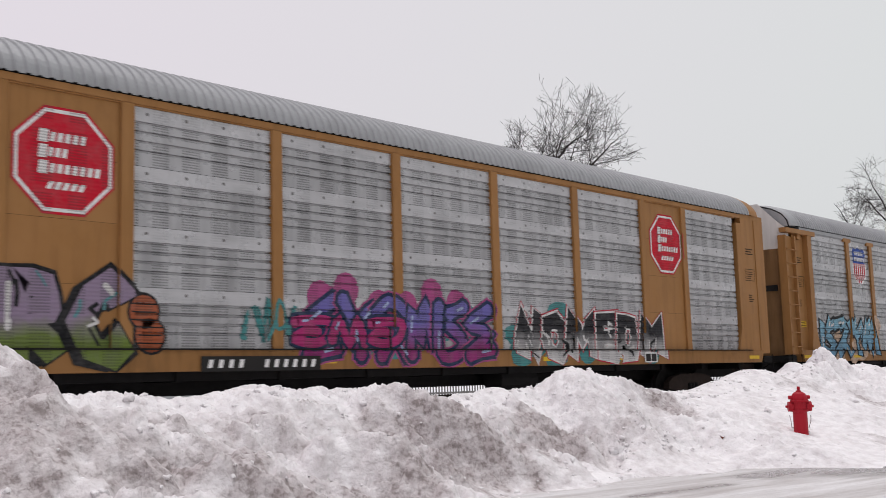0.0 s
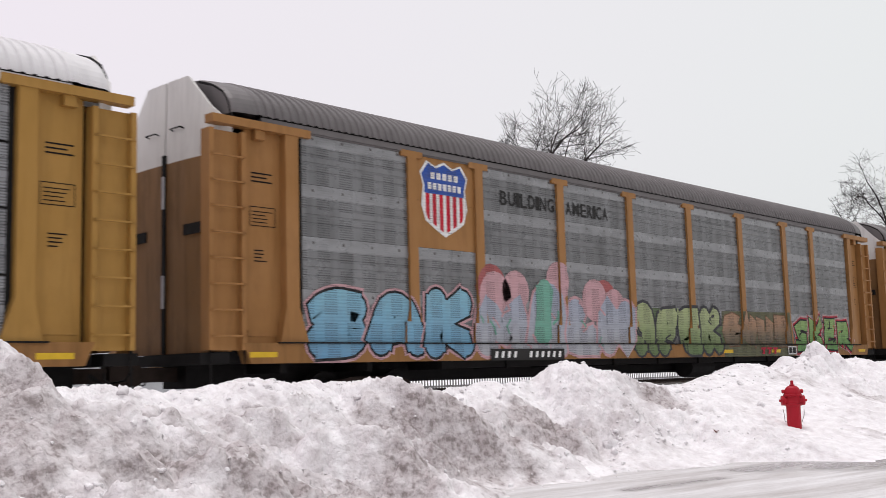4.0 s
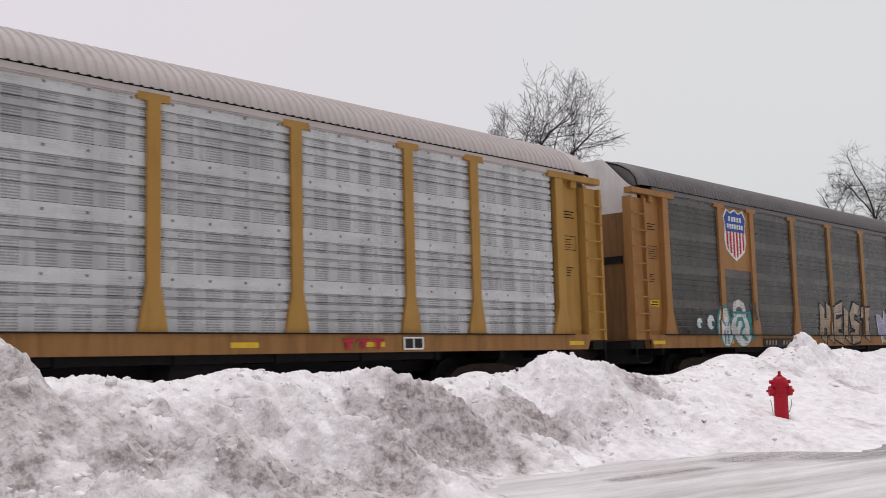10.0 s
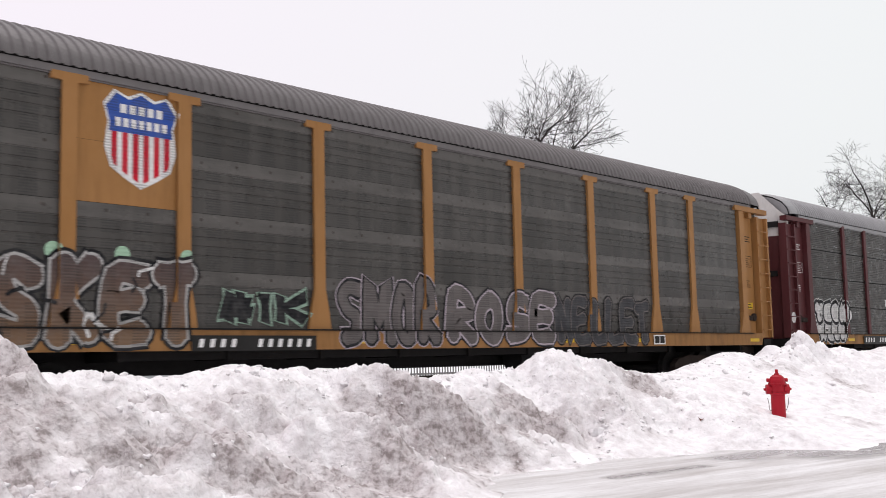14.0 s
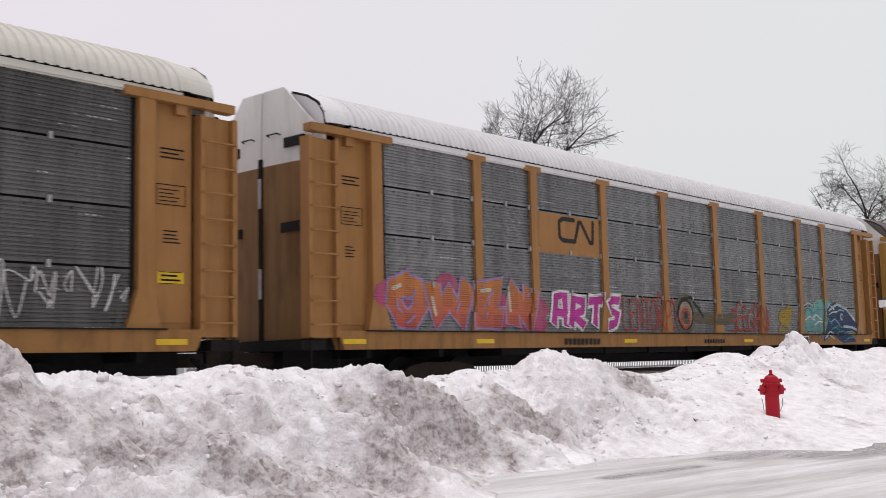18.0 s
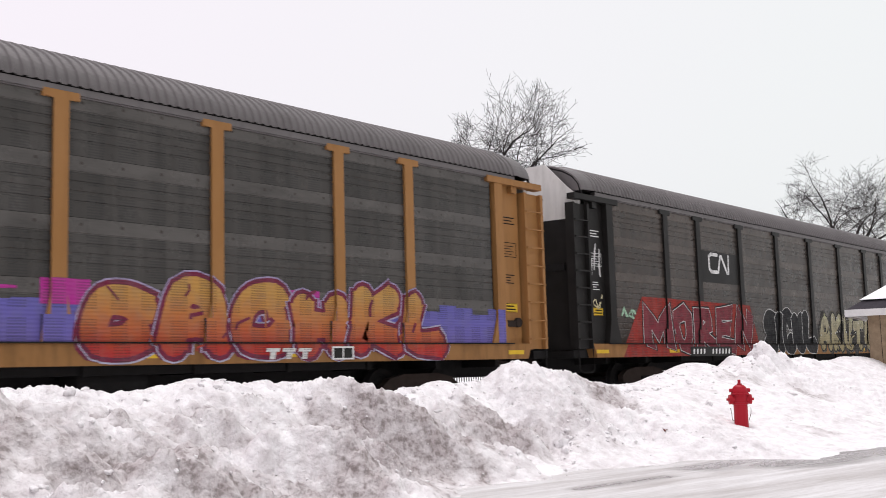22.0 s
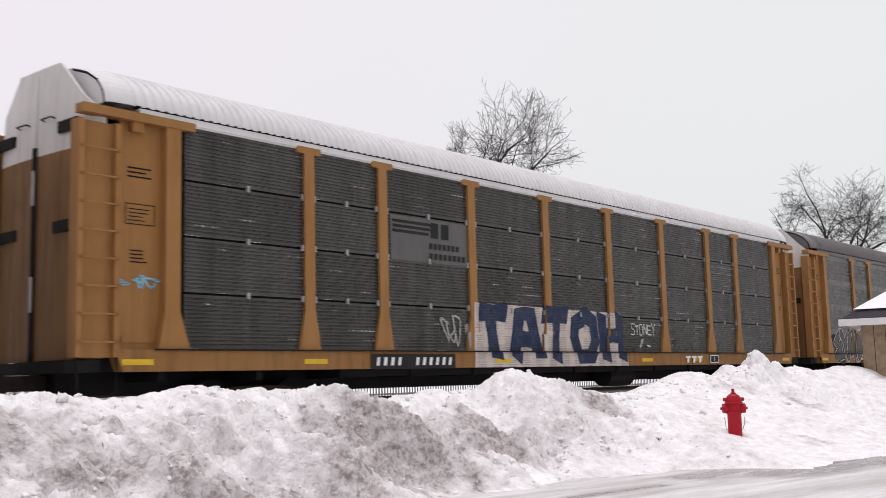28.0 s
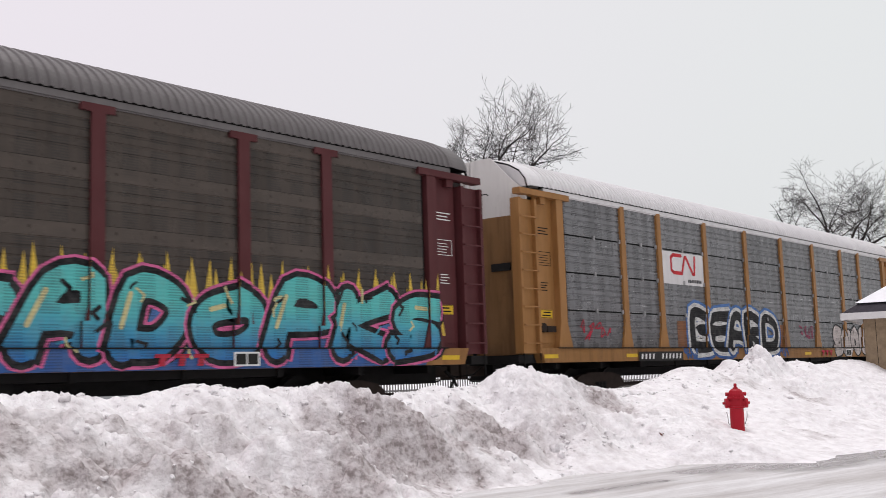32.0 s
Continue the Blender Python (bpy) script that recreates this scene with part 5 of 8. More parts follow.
def brush(bm, pts, w, sharp=False, tick=[0]):
    """One sweep of the can along pts: a ribbon that swells towards its ends; soft sweeps bend, sharp ones keep their corners and end in slanted cuts."""
    q = [Vector(p) for p in pts]
    if len(q) < 2:
        return
    path = []
    if sharp or len(q) == 2:
        for a, b in zip(q, q[1:]):
            path += [a, a.lerp(b, 0.5)]
        path.append(q[-1])
    else:
        for i in range(len(q) - 1):
            p0, p1, p2, p3 = (q[max(0, min(len(q) - 1, i + k))] for k in (-1, 0, 1, 2))
            for t in (0.0, 0.25, 0.5, 0.75):
                path.append(0.5 * (2 * p1 + (p2 - p0) * t + (2 * p0 - 5 * p1 + 4 * p2 - p3) * t * t + (3 * p1 - p0 - 3 * p2 + p3) * t ** 3))
        path.append(q[-1])
    n = len(path)
    left, right = [], []
    for i, p in enumerate(path):
        d1 = path[min(i + 1, n - 1)] - path[max(i - 1, 0)]
        if d1.length < 1e-6:
            d1 = Vector((1, 0))
        d1.normalize()
        turn = 1.0
        if 0 < i < n - 1:
            e1, e2 = (p - path[i - 1]).normalized(), (path[i + 1] - p).normalized()
            turn = 1.0 / max(0.70, math.sqrt(max(0.0, (1 + e1.dot(e2)) / 2)))
        u = abs(2 * i / (n - 1) - 1)
        half = w / 2 * (0.90 + 0.22 * u ** 3) * turn
        nrm = Vector((-d1.y, d1.x)) * half
        cut = d1 * (half * (0.35 if i == n - 1 else -0.35)) if i in (0, n - 1) else Vector((0, 0))
        skew = d1 * half * (0.30 if sharp else 0.0) * (1 if i in (0, n - 1) else 0)
        left.append(p + nrm + cut + skew)
        right.append(p - nrm + cut - skew)
    for i in range(n - 1):
        tick[0] = (tick[0] + 1) % 9
        flat_poly(bm, [(v.x, max(0.995, v.y)) for v in (right[i], right[i + 1], left[i + 1], left[i])], -0.00003 * tick[0])
    if not sharp:
        for p in (path[0], path[-1]):
            tick[0] = (tick[0] + 1) % 9
            flat_disc(bm, p.x, max(0.995 + w * 0.5, p.y), w * 0.5, None, -0.00003 * tick[0], 12)


def letter_row(bm, text, x0, x1, z0, z1, offset=0.0, slant=0.0, gap=0.06, wave=0.0, mirror=(), rng=None):
    """Letters of the built-in font, each filling its own cell."""
    wide = {"I": 0.45, " ": 0.4, "M": 1.25, "W": 1.3, "1": 0.5, ".": 0.4, "i": 0.4, "l": 0.4}
    ws = [wide.get(c, 1.0) for c in text]
    unit = (x1 - x0) / sum(ws)
    x = x0
    for i, c in enumerate(text):
        w = ws[i] * unit
        if c != " ":
            pts, faces = glyph(c, offset)
            a, b = x + w * gap, x + w * (1 - gap)
            j = wave * (math.sin(i * 2.1) if rng is None else rng.uniform(-1, 1))
            vs = []
            for px, pz in pts:
                if i in mirror:
                    px = 1 - px
                vs.append(bm.verts.new((a + px * (b - a) + slant * (pz - 0.5) * (z1 - z0), -0.0003 * (i % 3), z0 + pz * (z1 - z0) + j)))
            for f in faces:
                try:
                    bm.faces.new([vs[k] for k in f])
                except ValueError:
                    pass
        x += w


STROKES = {  # letter shapes as brush lines in a box from 0 to 1
    "A": (((0.0, 0.0), (0.25, 1.0), (0.75, 1.0), (1.0, 0.0)), ((0.15, 0.42), (0.85, 0.42))),
    "B": (((0.0, 0.0), (0.05, 1.0), (0.8, 0.95), (0.85, 0.62), (0.2, 0.52), (0.9, 0.42), (0.9, 0.05), (0.0, 0.0)),),
    "C": (((1.0, 0.82), (0.7, 1.0), (0.2, 0.92), (0.0, 0.5), (0.15, 0.08), (0.7, 0.0), (1.0, 0.2)),),
    "D": (((0.05, 0.0), (0.05, 1.0), (0.7, 0.92), (1.0, 0.5), (0.75, 0.06), (0.05, 0.0)),),
    "E": (((1.0, 1.0), (0.05, 0.95), (0.05, 0.05), (1.0, 0.0)), ((0.05, 0.5), (0.85, 0.54))),
    "F": (((1.0, 1.0), (0.05, 0.95), (0.0, 0.0)), ((0.05, 0.5), (0.8, 0.54))),
    "G": (((1.0, 0.85), (0.6, 1.0), (0.1, 0.85), (0.0, 0.4), (0.25, 0.0), (0.85, 0.05), (1.0, 0.42), (0.55, 0.42)),),
    "H": (((0.05, 0.0), (0.0, 1.0)), ((1.0, 0.0), (0.95, 1.0)), ((0.05, 0.5), (0.95, 0.52))),
    "I": (((0.5, 0.0), (0.5, 1.0)),),
    "K": (((0.0, 0.0), (0.05, 1.0)), ((1.0, 1.0), (0.1, 0.48), (1.0, 0.0))),
    "L": (((0.1, 1.0), (0.0, 0.05), (1.0, 0.0)),),
    "M": (((0.0, 0.0), (0.1, 1.0), (0.5, 0.35), (0.9, 1.0), (1.0, 0.0)),),
    "N": (((0.0, 0.0), (0.05, 1.0), (0.95, 0.0), (1.0, 1.0)),),
    "O": (((0.5, 1.0), (0.1, 0.85), (0.0, 0.45), (0.2, 0.05), (0.7, 0.0), (1.0, 0.35), (0.9, 0.85), (0.5, 1.0)),),
    "P": (((0.0, 0.0), (0.05, 1.0), (0.85, 0.95), (0.9, 0.55), (0.1, 0.45)),),
    "R": (((0.0, 0.0), (0.05, 1.0), (0.8, 0.95), (0.85, 0.6), (0.1, 0.46), (1.0, 0.0)),),
    "S": (((1.0, 0.9), (0.4, 1.0), (0.05, 0.78), (0.3, 0.52), (0.9, 0.38), (0.8, 0.05), (0.0, 0.02)),),
    "T": (((0.5, 0.0), (0.5, 0.95)), ((0.0, 0.95), (1.0, 1.0))),
    "U": (((0.0, 1.0), (0.05, 0.2), (0.4, 0.0), (0.85, 0.1), (1.0, 1.0)),),
    "V": (((0.0, 1.0), (0.45, 0.0), (1.0, 1.0)),),
    "W": (((0.0, 1.0), (0.2, 0.0), (0.5, 0.65), (0.8, 0.0), (1.0, 1.0)),),
    "X": (((0.0, 0.0), (1.0, 1.0)), ((0.0, 1.0), (1.0, 0.0))),
    "Y": (((0.0, 1.0), (0.5, 0.5), (1.0, 1.0)), ((0.5, 0.5), (0.45, 0.0))),
    "1": (((0.2, 0.8), (0.55, 1.0), (0.55, 0.0)),),
    "#": (((0.3, 0.0), (0.3, 1.0)), ((0.75, 0.0), (0.75, 1.0)), ((0.0, 0.3), (1.0, 0.3)), ((0.0, 0.7), (1.0, 0.7))),
}


def piece(car, text, box, layers, weight=0.30, sharp=False, slant=0.0, wave=0.0, seed=1, haze=None, shine=None, smooth_ends=False, base=1, tall=0.0, tight=0.92, drop=None, busy=None):
    """Graffiti letters drawn with a fat brush, one by one, in layers of (growth, paint), the widest first."""
    rng = random.Random(seed)
    x0, x1, z0, z1 = box
    wide = {"I": 0.5, "M": 1.25, "W": 1.25, "1": 0.6}
    ws = [wide.get(ch, 1.0) for ch in text]
    unit = (x1 - x0) / sum(ws)
    wd = min(unit, z1 - z0) * weight * 0.78
    edge = (wd + max(g for g, m in layers)) / 2
    if haze:
        bm = bmesh.new()
        for k in range(len(text) * 3):
            flat_disc(bm, rng.uniform(x0, x1), rng.uniform(z0 + 0.15, z1 - 0.1), unit * rng.uniform(0.3, 0.5), (z1 - z0) * rng.uniform(0.15, 0.25), -0.0001 * (k % 12), 10)
        for v in bm.verts:
            v.co.z = max(1.0, v.co.z)
        tagged(laid(car, "graffiti_haze", bm, haze, base - 1, "", smooth_ends), kind="stuff")
    x = x0
    for i, ch in enumerate(text):
        w = ws[i] * unit
        a, b = x + (1 - tight) * w / 2 + wd * 0.42, x + w - (1 - tight) * w / 2 - wd * 0.42
        lo, hi = z0 + edge, z1 - edge + wave * math.sin(i * 2.3 + seed) + tall * (1 if i % 2 else 0)
        lines = []
        for line in STROKES[ch]:
            pts = []
            for u, v in line:
                u, v = u + rng.uniform(-0.09, 0.09), v + rng.uniform(-0.05, 0.05)
                pz = max(z0 + edge * 0.9, lo + (hi - lo) * v)
                pts.append((a + (b - a) * u + slant * (pz - (z0 + z1) / 2), pz))
            lines.append(pts)
        if drop:
            bm = bmesh.new()
            for line in lines:
                brush(bm, [(px + drop[0], max(z0 + edge * 0.9, pz + drop[1])) for px, pz in line], wd + layers[-1][0] + 0.06, sharp)
            laid(car, "letter_shadow", bm, drop[2], base + 0.9 + 0.5 * i, "", smooth_ends)
        for k, (grow, mt) in enumerate(layers):
            bm = bmesh.new()
            for line in lines:
                brush(bm, line, max(0.03, wd + grow), sharp)
            laid(car, "letter_outline" if k < len(layers) - 1 else "letter_fill", bm, mt, base + 1 + 0.16 * k + 0.5 * i, "", smooth_ends)
        if shine:
            p, q = Vector(lines[0][0]), Vector(lines[0][1])
            off = Vector((-wd * 0.2, 0))
            bm = bmesh.new()
            flat_stroke(bm, [p.lerp(q, 0.35) + off, p.lerp(q, 0.9) + off], wd * 0.22, True)
            laid(car, "letter_shine", bm, shine, base + 3 + 0.5 * len(text), "", smooth_ends)
        x += w
    if busy:
        for k in range(busy[0]):
            px, pz = rng.uniform(x0 + 0.1, x1 - 0.3), rng.uniform(z0 + 0.15, z1 - 0.25)
            a = rng.choice((0.5, 0.9, 1.4, 2.0, 2.5)) + rng.uniform(-0.2, 0.2)
            d = rng.uniform(0.14, 0.34)
            bend = rng.uniform(-0.12, 0.12)
            bm = bmesh.new()
            flat_stroke(bm, [(px, pz), (px + d * 0.5 * math.cos(a) + bend, max(1.03, pz + d * 0.5 * math.sin(a))), (px + d * math.cos(a), max(1.03, pz + d * math.sin(a)))], rng.uniform(0.03, 0.075), rng.random() < 0.5)
            laid(car, "graffiti_line", bm, busy[1 + k % (len(busy) - 1)], base + 2.5 + 0.5 * len(text) + 0.02 * k, "", smooth_ends)


def wild_letters(car, n, box, seed, layers, sharp=True, weight=0.30, haze=None, shine=None, label="", smooth_ends=False, base=1):
    """An unreadable piece: interlocking thick brush strokes, letter by letter, with outlines."""
    rng = random.Random(seed)
    x0, x1, z0, z1 = box
    w = (x1 - x0) / n
    h = z1 - z0
    glyphs = []
    for i in range(n):
        cx = x0 + w * (i + 0.5)
        q = lambda u, v: (cx + w * u, z0 + h * v)
        kind = (i * 5 + seed + rng.randrange(2) * 3) % 7
        top, bot = rng.uniform(0.78, 0.97), rng.uniform(0.03, 0.18)
        l, r = -0.42 + rng.uniform(-0.08, 0.06), 0.42 + rng.uniform(-0.06, 0.08)
        if kind == 0:
            s = [[q(l, top - 0.2), q(0.0, top), q(r, top - 0.2), q(0.05, 0.42), q(l + 0.05, bot)], [q(0.05, 0.42), q(r, bot)]]
        elif kind == 1:
            s = [[q(l, bot), q(l + 0.12, top - 0.1), q(0.0, 0.36), q(0.14, top), q(r, bot + 0.1)]]
        elif kind == 2:
            s = [[q(0.05, bot), q(-0.02, 0.5), q(l, top)], [q(-0.02, 0.5), q(r, top - 0.12), q(r + 0.08, 0.45)]]
        elif kind == 3:
            s = [[q(l, 0.3), q(l + 0.2, top), q(0.0, bot + 0.05), q(r - 0.2, top - 0.05), q(r, bot)]]
        elif kind == 4:
            s = [[q(r, top), q(l + 0.1, 0.58), q(r - 0.08, 0.46), q(l, bot)], [q(l, bot), q(r, bot + 0.12)]]
        elif kind == 5:
            s = [[q(l, 0.72), q(-0.1, top), q(r, 0.75), q(r - 0.1, 0.35), q(0.0, bot), q(l, 0.32), q(-0.15, 0.52), q(0.12, 0.50)]]
        else:
            s = [[q(l + 0.05, top), q(l, bot + 0.12), q(0.1, bot), q(r, 0.34), q(0.0, 0.56)], [q(0.0, top - 0.1), q(r + 0.05, top)]]
        if sharp:
            u = rng.uniform(-0.4, 0.2)
            s.append([q(u, rng.uniform(0.6, 0.8)), q(u + rng.uniform(0.15, 0.4), rng.uniform(0.85, 0.98))])
        glyphs.append(s)
    wd = min(w, h) * weight * 0.76
    edge = (wd + max(g for g, m in layers)) / 2
    glyphs = [[[(px, max(z0 + edge, min(z1 - edge, pz))) for px, pz in line] for line in s] for s in glyphs]
    if haze:
        bm = bmesh.new()
        for k in range(n * 3):
            flat_disc(bm, rng.uniform(x0, x1), rng.uniform(z0 + 0.1 * h, z1 - 0.15 * h), w * rng.uniform(0.35, 0.6), h * rng.uniform(0.15, 0.30), -0.0001 * (k % 12), 9)
        tagged(laid(car, "graffiti_haze", bm, haze, base - 1, "", smooth_ends), kind="stuff")
    for i, shape in enumerate(glyphs):
        for k, (grow, mt) in enumerate(layers):
            bm = bmesh.new()
            for line in shape:
                brush(bm, line, max(0.03, wd + grow), sharp)
            laid(car, "letter_outline" if k < len(layers) - 1 else "letter_fill", bm, mt, base + 1 + 0.16 * k + 0.5 * i, label, smooth_ends)
        if shine:
            bm = bmesh.new()
            for line in shape:
                a, b = Vector(line[0]), Vector(line[1])
                flat_stroke(bm, [a.lerp(b, 0.55), a.lerp(b, 0.9)], wd * 0.25, not sharp)
            laid(car, "letter_shine", bm, shine, base + 3 + 0.5 * n, "", smooth_ends)


def tag(car, box, seed, mt, strokes=9, w=0.045, smooth_ends=False):
    """A quick scribbled tag: thin looping lines."""
    rng = random.Random(seed)
    x0, x1, z0, z1 = box
    bm = bmesh.new()
    for i in range(strokes):
        cx = x0 + (x1 - x0) * (i + 0.5) / strokes
        r = (x1 - x0) / strokes
        pts = [(cx + r * rng.uniform(-0.8, 0.8), rng.uniform(z0, z1)) for k in range(3)]
        pts.append((pts[0][0] + r * 0.3, pts[0][1]))
        brush(bm, pts, w)
    tagged(laid(car, "scribbled_tag", bm, mt, 3, "", smooth_ends), kind="stuff")


def dots(car, items, mt, layer=0):
    for k, (x, z, r) in enumerate(items):
        bm = bmesh.new()
        flat_disc(bm, x, z, r, None, -0.0002 * k, 16)
        for v in bm.verts:
            v.co.z = max(1.0, v.co.z)
        laid(car, "painted_disc", bm, mt, layer)


def number_plate(car, x0, x1, z0, z1, ground=True, ink=None, groups=(4, 6)):
    """The car's number as plain bars, pale on a black plate or dark on the sill."""
    if ground:
        bm = bmesh.new()
        flat_rect(bm, x0, x1, z0, z1)
        laid(car, "number_plate", bm, BLACK_P, 12, "black painted number plate")
    cells = sum(groups) + 1.6
    u = (x1 - x0) * 0.94 / cells
    x = x0 + (x1 - x0) * 0.03
    for g in groups:
        for k in range(g):
            bm = bmesh.new()
            flat_rect(bm, x + u * 0.24, x + u * 0.66, z0 + (z1 - z0) * 0.24, z0 + (z1 - z0) * 0.78, 0, 0.03)
            laid(car, "number_bar", bm, ink or WHITE_P, 13)
            x += u
        x += u * 1.6


def sill_mark(car, x, mt, w=1.1):
    """The owner's mark on the sill as slanted bars."""
    bm = bmesh.new()
    for k in range(3):
        a = x + k * w / 3
        flat_rect(bm, a, a + w * 0.27, SILL_0 + 0.19, SILL_0 + 0.25, 0, 0.02)
        flat_rect(bm, a + w * 0.07, a + w * 0.18, SILL_0 + 0.06, SILL_0 + 0.19, 0, 0.03)
    laid(car, "owner_mark", bm, mt, 13)


RED_P = spray("red_sign_paint", (0.50, 0.012, 0.030), (0.46, 0.012, 0.03))
BLUE_P = spray("blue_sign_paint", (0.035, 0.085, 0.34), (0.035, 0.08, 0.32))
PURE_WHITE = spray("white_sign_paint", (0.74, 0.73, 0.72), (0.70, 0.69, 0.68))


def shield(car, x0, x1, z0, z1):
    """A heraldic shield: blue chief with two pale bars, red and white stripes below."""
    cx, w, h = (x0 + x1) / 2, (x1 - x0), (z1 - z0)

    def outline(k):
        half = ((0.0, 1.0), (0.18, 0.93), (0.36, 0.99), (0.50, 0.83), (0.44, 0.66), (0.48, 0.40), (0.40, 0.20), (0.22, 0.10), (0.0, 0.0))
        pts = [(cx - u * w * k, z0 + h * (0.5 + (v - 0.5) * k)) for u, v in half]
        return pts + [(2 * cx - x, z) for x, z in half_rev(pts)]

    def half_rev(p):
        return p[-2:0:-1]

    bm = bmesh.new()
    flat_poly(bm, outline(1.0))
    s = laid(car, "shield_sign", bm, PURE_WHITE, 1, "red, white and blue shield sign")
    top = z0 + h * 0.56
    bm = bmesh.new()
    flat_poly(bm, outline(0.93))
    bmesh.ops.bisect_plane(bm, geom=bm.verts[:] + bm.edges[:] + bm.faces[:], plane_co=(0, 0, top), plane_no=(0, 0, 1), clear_inner=True)
    laid(car, "shield_chief", bm, BLUE_P, 2)
    for k in range(6):
        bm = bmesh.new()
        flat_poly(bm, outline(0.90))
        a = cx + w * (-0.42 + k * 0.84 / 6.0 + 0.03)
        for co, no in (((a, 0, 0), (-1, 0, 0)), ((a + w * 0.075, 0, 0), (1, 0, 0)), ((0, 0, top), (0, 0, 1))):
            bmesh.ops.bisect_plane(bm, geom=bm.verts[:] + bm.edges[:] + bm.faces[:], plane_co=co, plane_no=no, clear_outer=True)
        laid(car, "shield_stripe", bm, RED_P, 2)
    for zz, n in ((0.80, 5), (0.66, 7)):
        u = w * (0.60 if n == 5 else 0.72) / n
        for k in range(n):
            a = cx + (k - n / 2) * u
            bm = bmesh.new()
            flat_rect(bm, a + u * 0.16, a + u * 0.84, z0 + h * (zz - 0.045), z0 + h * (zz + 0.045))
            laid(car, "sign_bar", bm, PURE_WHITE, 4)


def octagon(car, cx, cz, r):
    for k, (s, mt) in enumerate(((1.0, RED_P), (0.95, PURE_WHITE), (0.88, RED_P))):
        bm = bmesh.new()
        flat_poly(bm, [(cx + r * s * 1.06 * math.cos(math.pi / 8 + i * math.pi / 4), cz + r * s * 1.06 * math.sin(math.pi / 8 + i * math.pi / 4)) for i in range(8)])
        laid(car, "octagon_sign" if k == 0 else "octagon_ring", bm, mt, 1 + k, "red octagonal sign with white border" if k == 0 else "")
    for n, z, h, wide in ((6, 0.42, 0.085, 0.145), (4, 0.14, 0.085, 0.13), (8, -0.15, 0.085, 0.145), (5, -0.46, 0.07, 0.15)):
        u = r * wide
        a = cx - r * (0.52 if n != 5 else 0.36)
        for k in range(n):
            big = k == 0 and n != 5
            bm = bmesh.new()
            flat_rect(bm, a + u * 0.08, a + u * (1.3 if big else 0.76), cz + r * (z - h * (1.35 if big else 1)), cz + r * (z + h * (1.5 if big else 1)), 0, 0.02 if n != 5 else 0.05)
            laid(car, "sign_bar", bm, PURE_WHITE, 5)
            a += u * (1.45 if big else 1)


def squiggle(car, x0, x1, z0, z1, mt, ground=None):
    """A railway emblem as one bent ribbon."""
    if ground:
        bm = bmesh.new()
        flat_rect(bm, *ground[0])
        laid(car, "emblem_board", bm, ground[1], 1)
    w, h = x1 - x0, z1 - z0
    q = lambda u, v: (x0 + w * u, z0 + h * v)
    bm = bmesh.new()
    flat_stroke(bm, [q(0.42, 0.92), q(0.12, 0.92), q(0.03, 0.80), q(0.03, 0.20), q(0.12, 0.08), q(0.44, 0.08), q(0.56, 0.86), q(0.62, 0.86), q(0.86, 0.10), q(0.93, 0.10), q(0.96, 0.92)], h * 0.17)
    laid(car, "ribbon_emblem", bm, mt, 3)


def arc_line(cx, cz, rx, rz, n=12):
    return [(cx + rx * math.cos(2 * math.pi * k / n), cz + rz * math.sin(2 * math.pi * k / n)) for k in range(n + 1)]


def bar_words(car, x0, x1, z0, z1, n, mt, layer=4):
    u = (x1 - x0) / n
    for k in range(n):
        bm = bmesh.new()
        flat_rect(bm, x0 + u * (k + 0.1), x0 + u * (k + 0.82), z0, z1, 0, 0.01)
        laid(car, "lettering_bar", bm, mt, layer)


def slogan(car, text, x0, x1, z0, z1, mt, smooth_ends=False):
    bm = bmesh.new()
    letter_row(bm, text, x0, x1, z0, z1, 0.012, 0, 0.12)
    laid(car, "slogan", bm, mt, 3, "painted block capitals", smooth_ends)


K = lambda name, a, b=None, z0=1.0, z1=2.4: spray(name, a, b or a, z0, z1)
INK = K("spray_black", (0.010, 0.010, 0.012))
CHALK = K("spray_white", (0.62, 0.61, 0.60))
CHROME = K("spray_silver", (0.40, 0.39, 0.38), (0.30, 0.29, 0.28))
NAVY = K("spray_navy", (0.018, 0.030, 0.075))
GREYD = K("spray_charcoal", (0.045, 0.045, 0.05))
SKY = K("spray_sky", (0.22, 0.42, 0.52), (0.14, 0.30, 0.46))
PINK = K("spray_pink", (0.60, 0.12, 0.28))
MAG = K("spray_magenta", (0.42, 0.035, 0.26))
CRIM = K("spray_crimson", (0.42, 0.02, 0.045))
PEACH = K("spray_peach", (0.50, 0.36, 0.26))
RUST_O = K("spray_orange", (0.42, 0.14, 0.045))
TEAL = K("spray_teal", (0.05, 0.24, 0.25))
MINT = K("spray_mint", (0.34, 0.52, 0.37))
LILAC = K("spray_lilac", (0.34, 0.28, 0.44), (0.42, 0.40, 0.52))
CREAM = K("spray_cream", (0.62, 0.56, 0.36), (0.56, 0.40, 0.14))
BLUEP = K("spray_blue", (0.08, 0.18, 0.42), (0.04, 0.10, 0.28))
FLAME = K("spray_flame", (0.46, 0.25, 0.07), (0.40, 0.03, 0.028), 1.15, 2.2)
SEA = K("spray_sea", (0.10, 0.46, 0.44), (0.03, 0.14, 0.40), 1.1, 2.1)
DUO = K("spray_grape_grass", (0.25, 0.19, 0.27), (0.13, 0.18, 0.04), 1.5, 1.8)
GREY_BOARD = paint("grey_board", (0.115, 0.112, 0.112), 0.6, 0.4)
WHITE_BOARD = paint("white_board", (0.62, 0.60, 0.60), 0.6, 0.4)

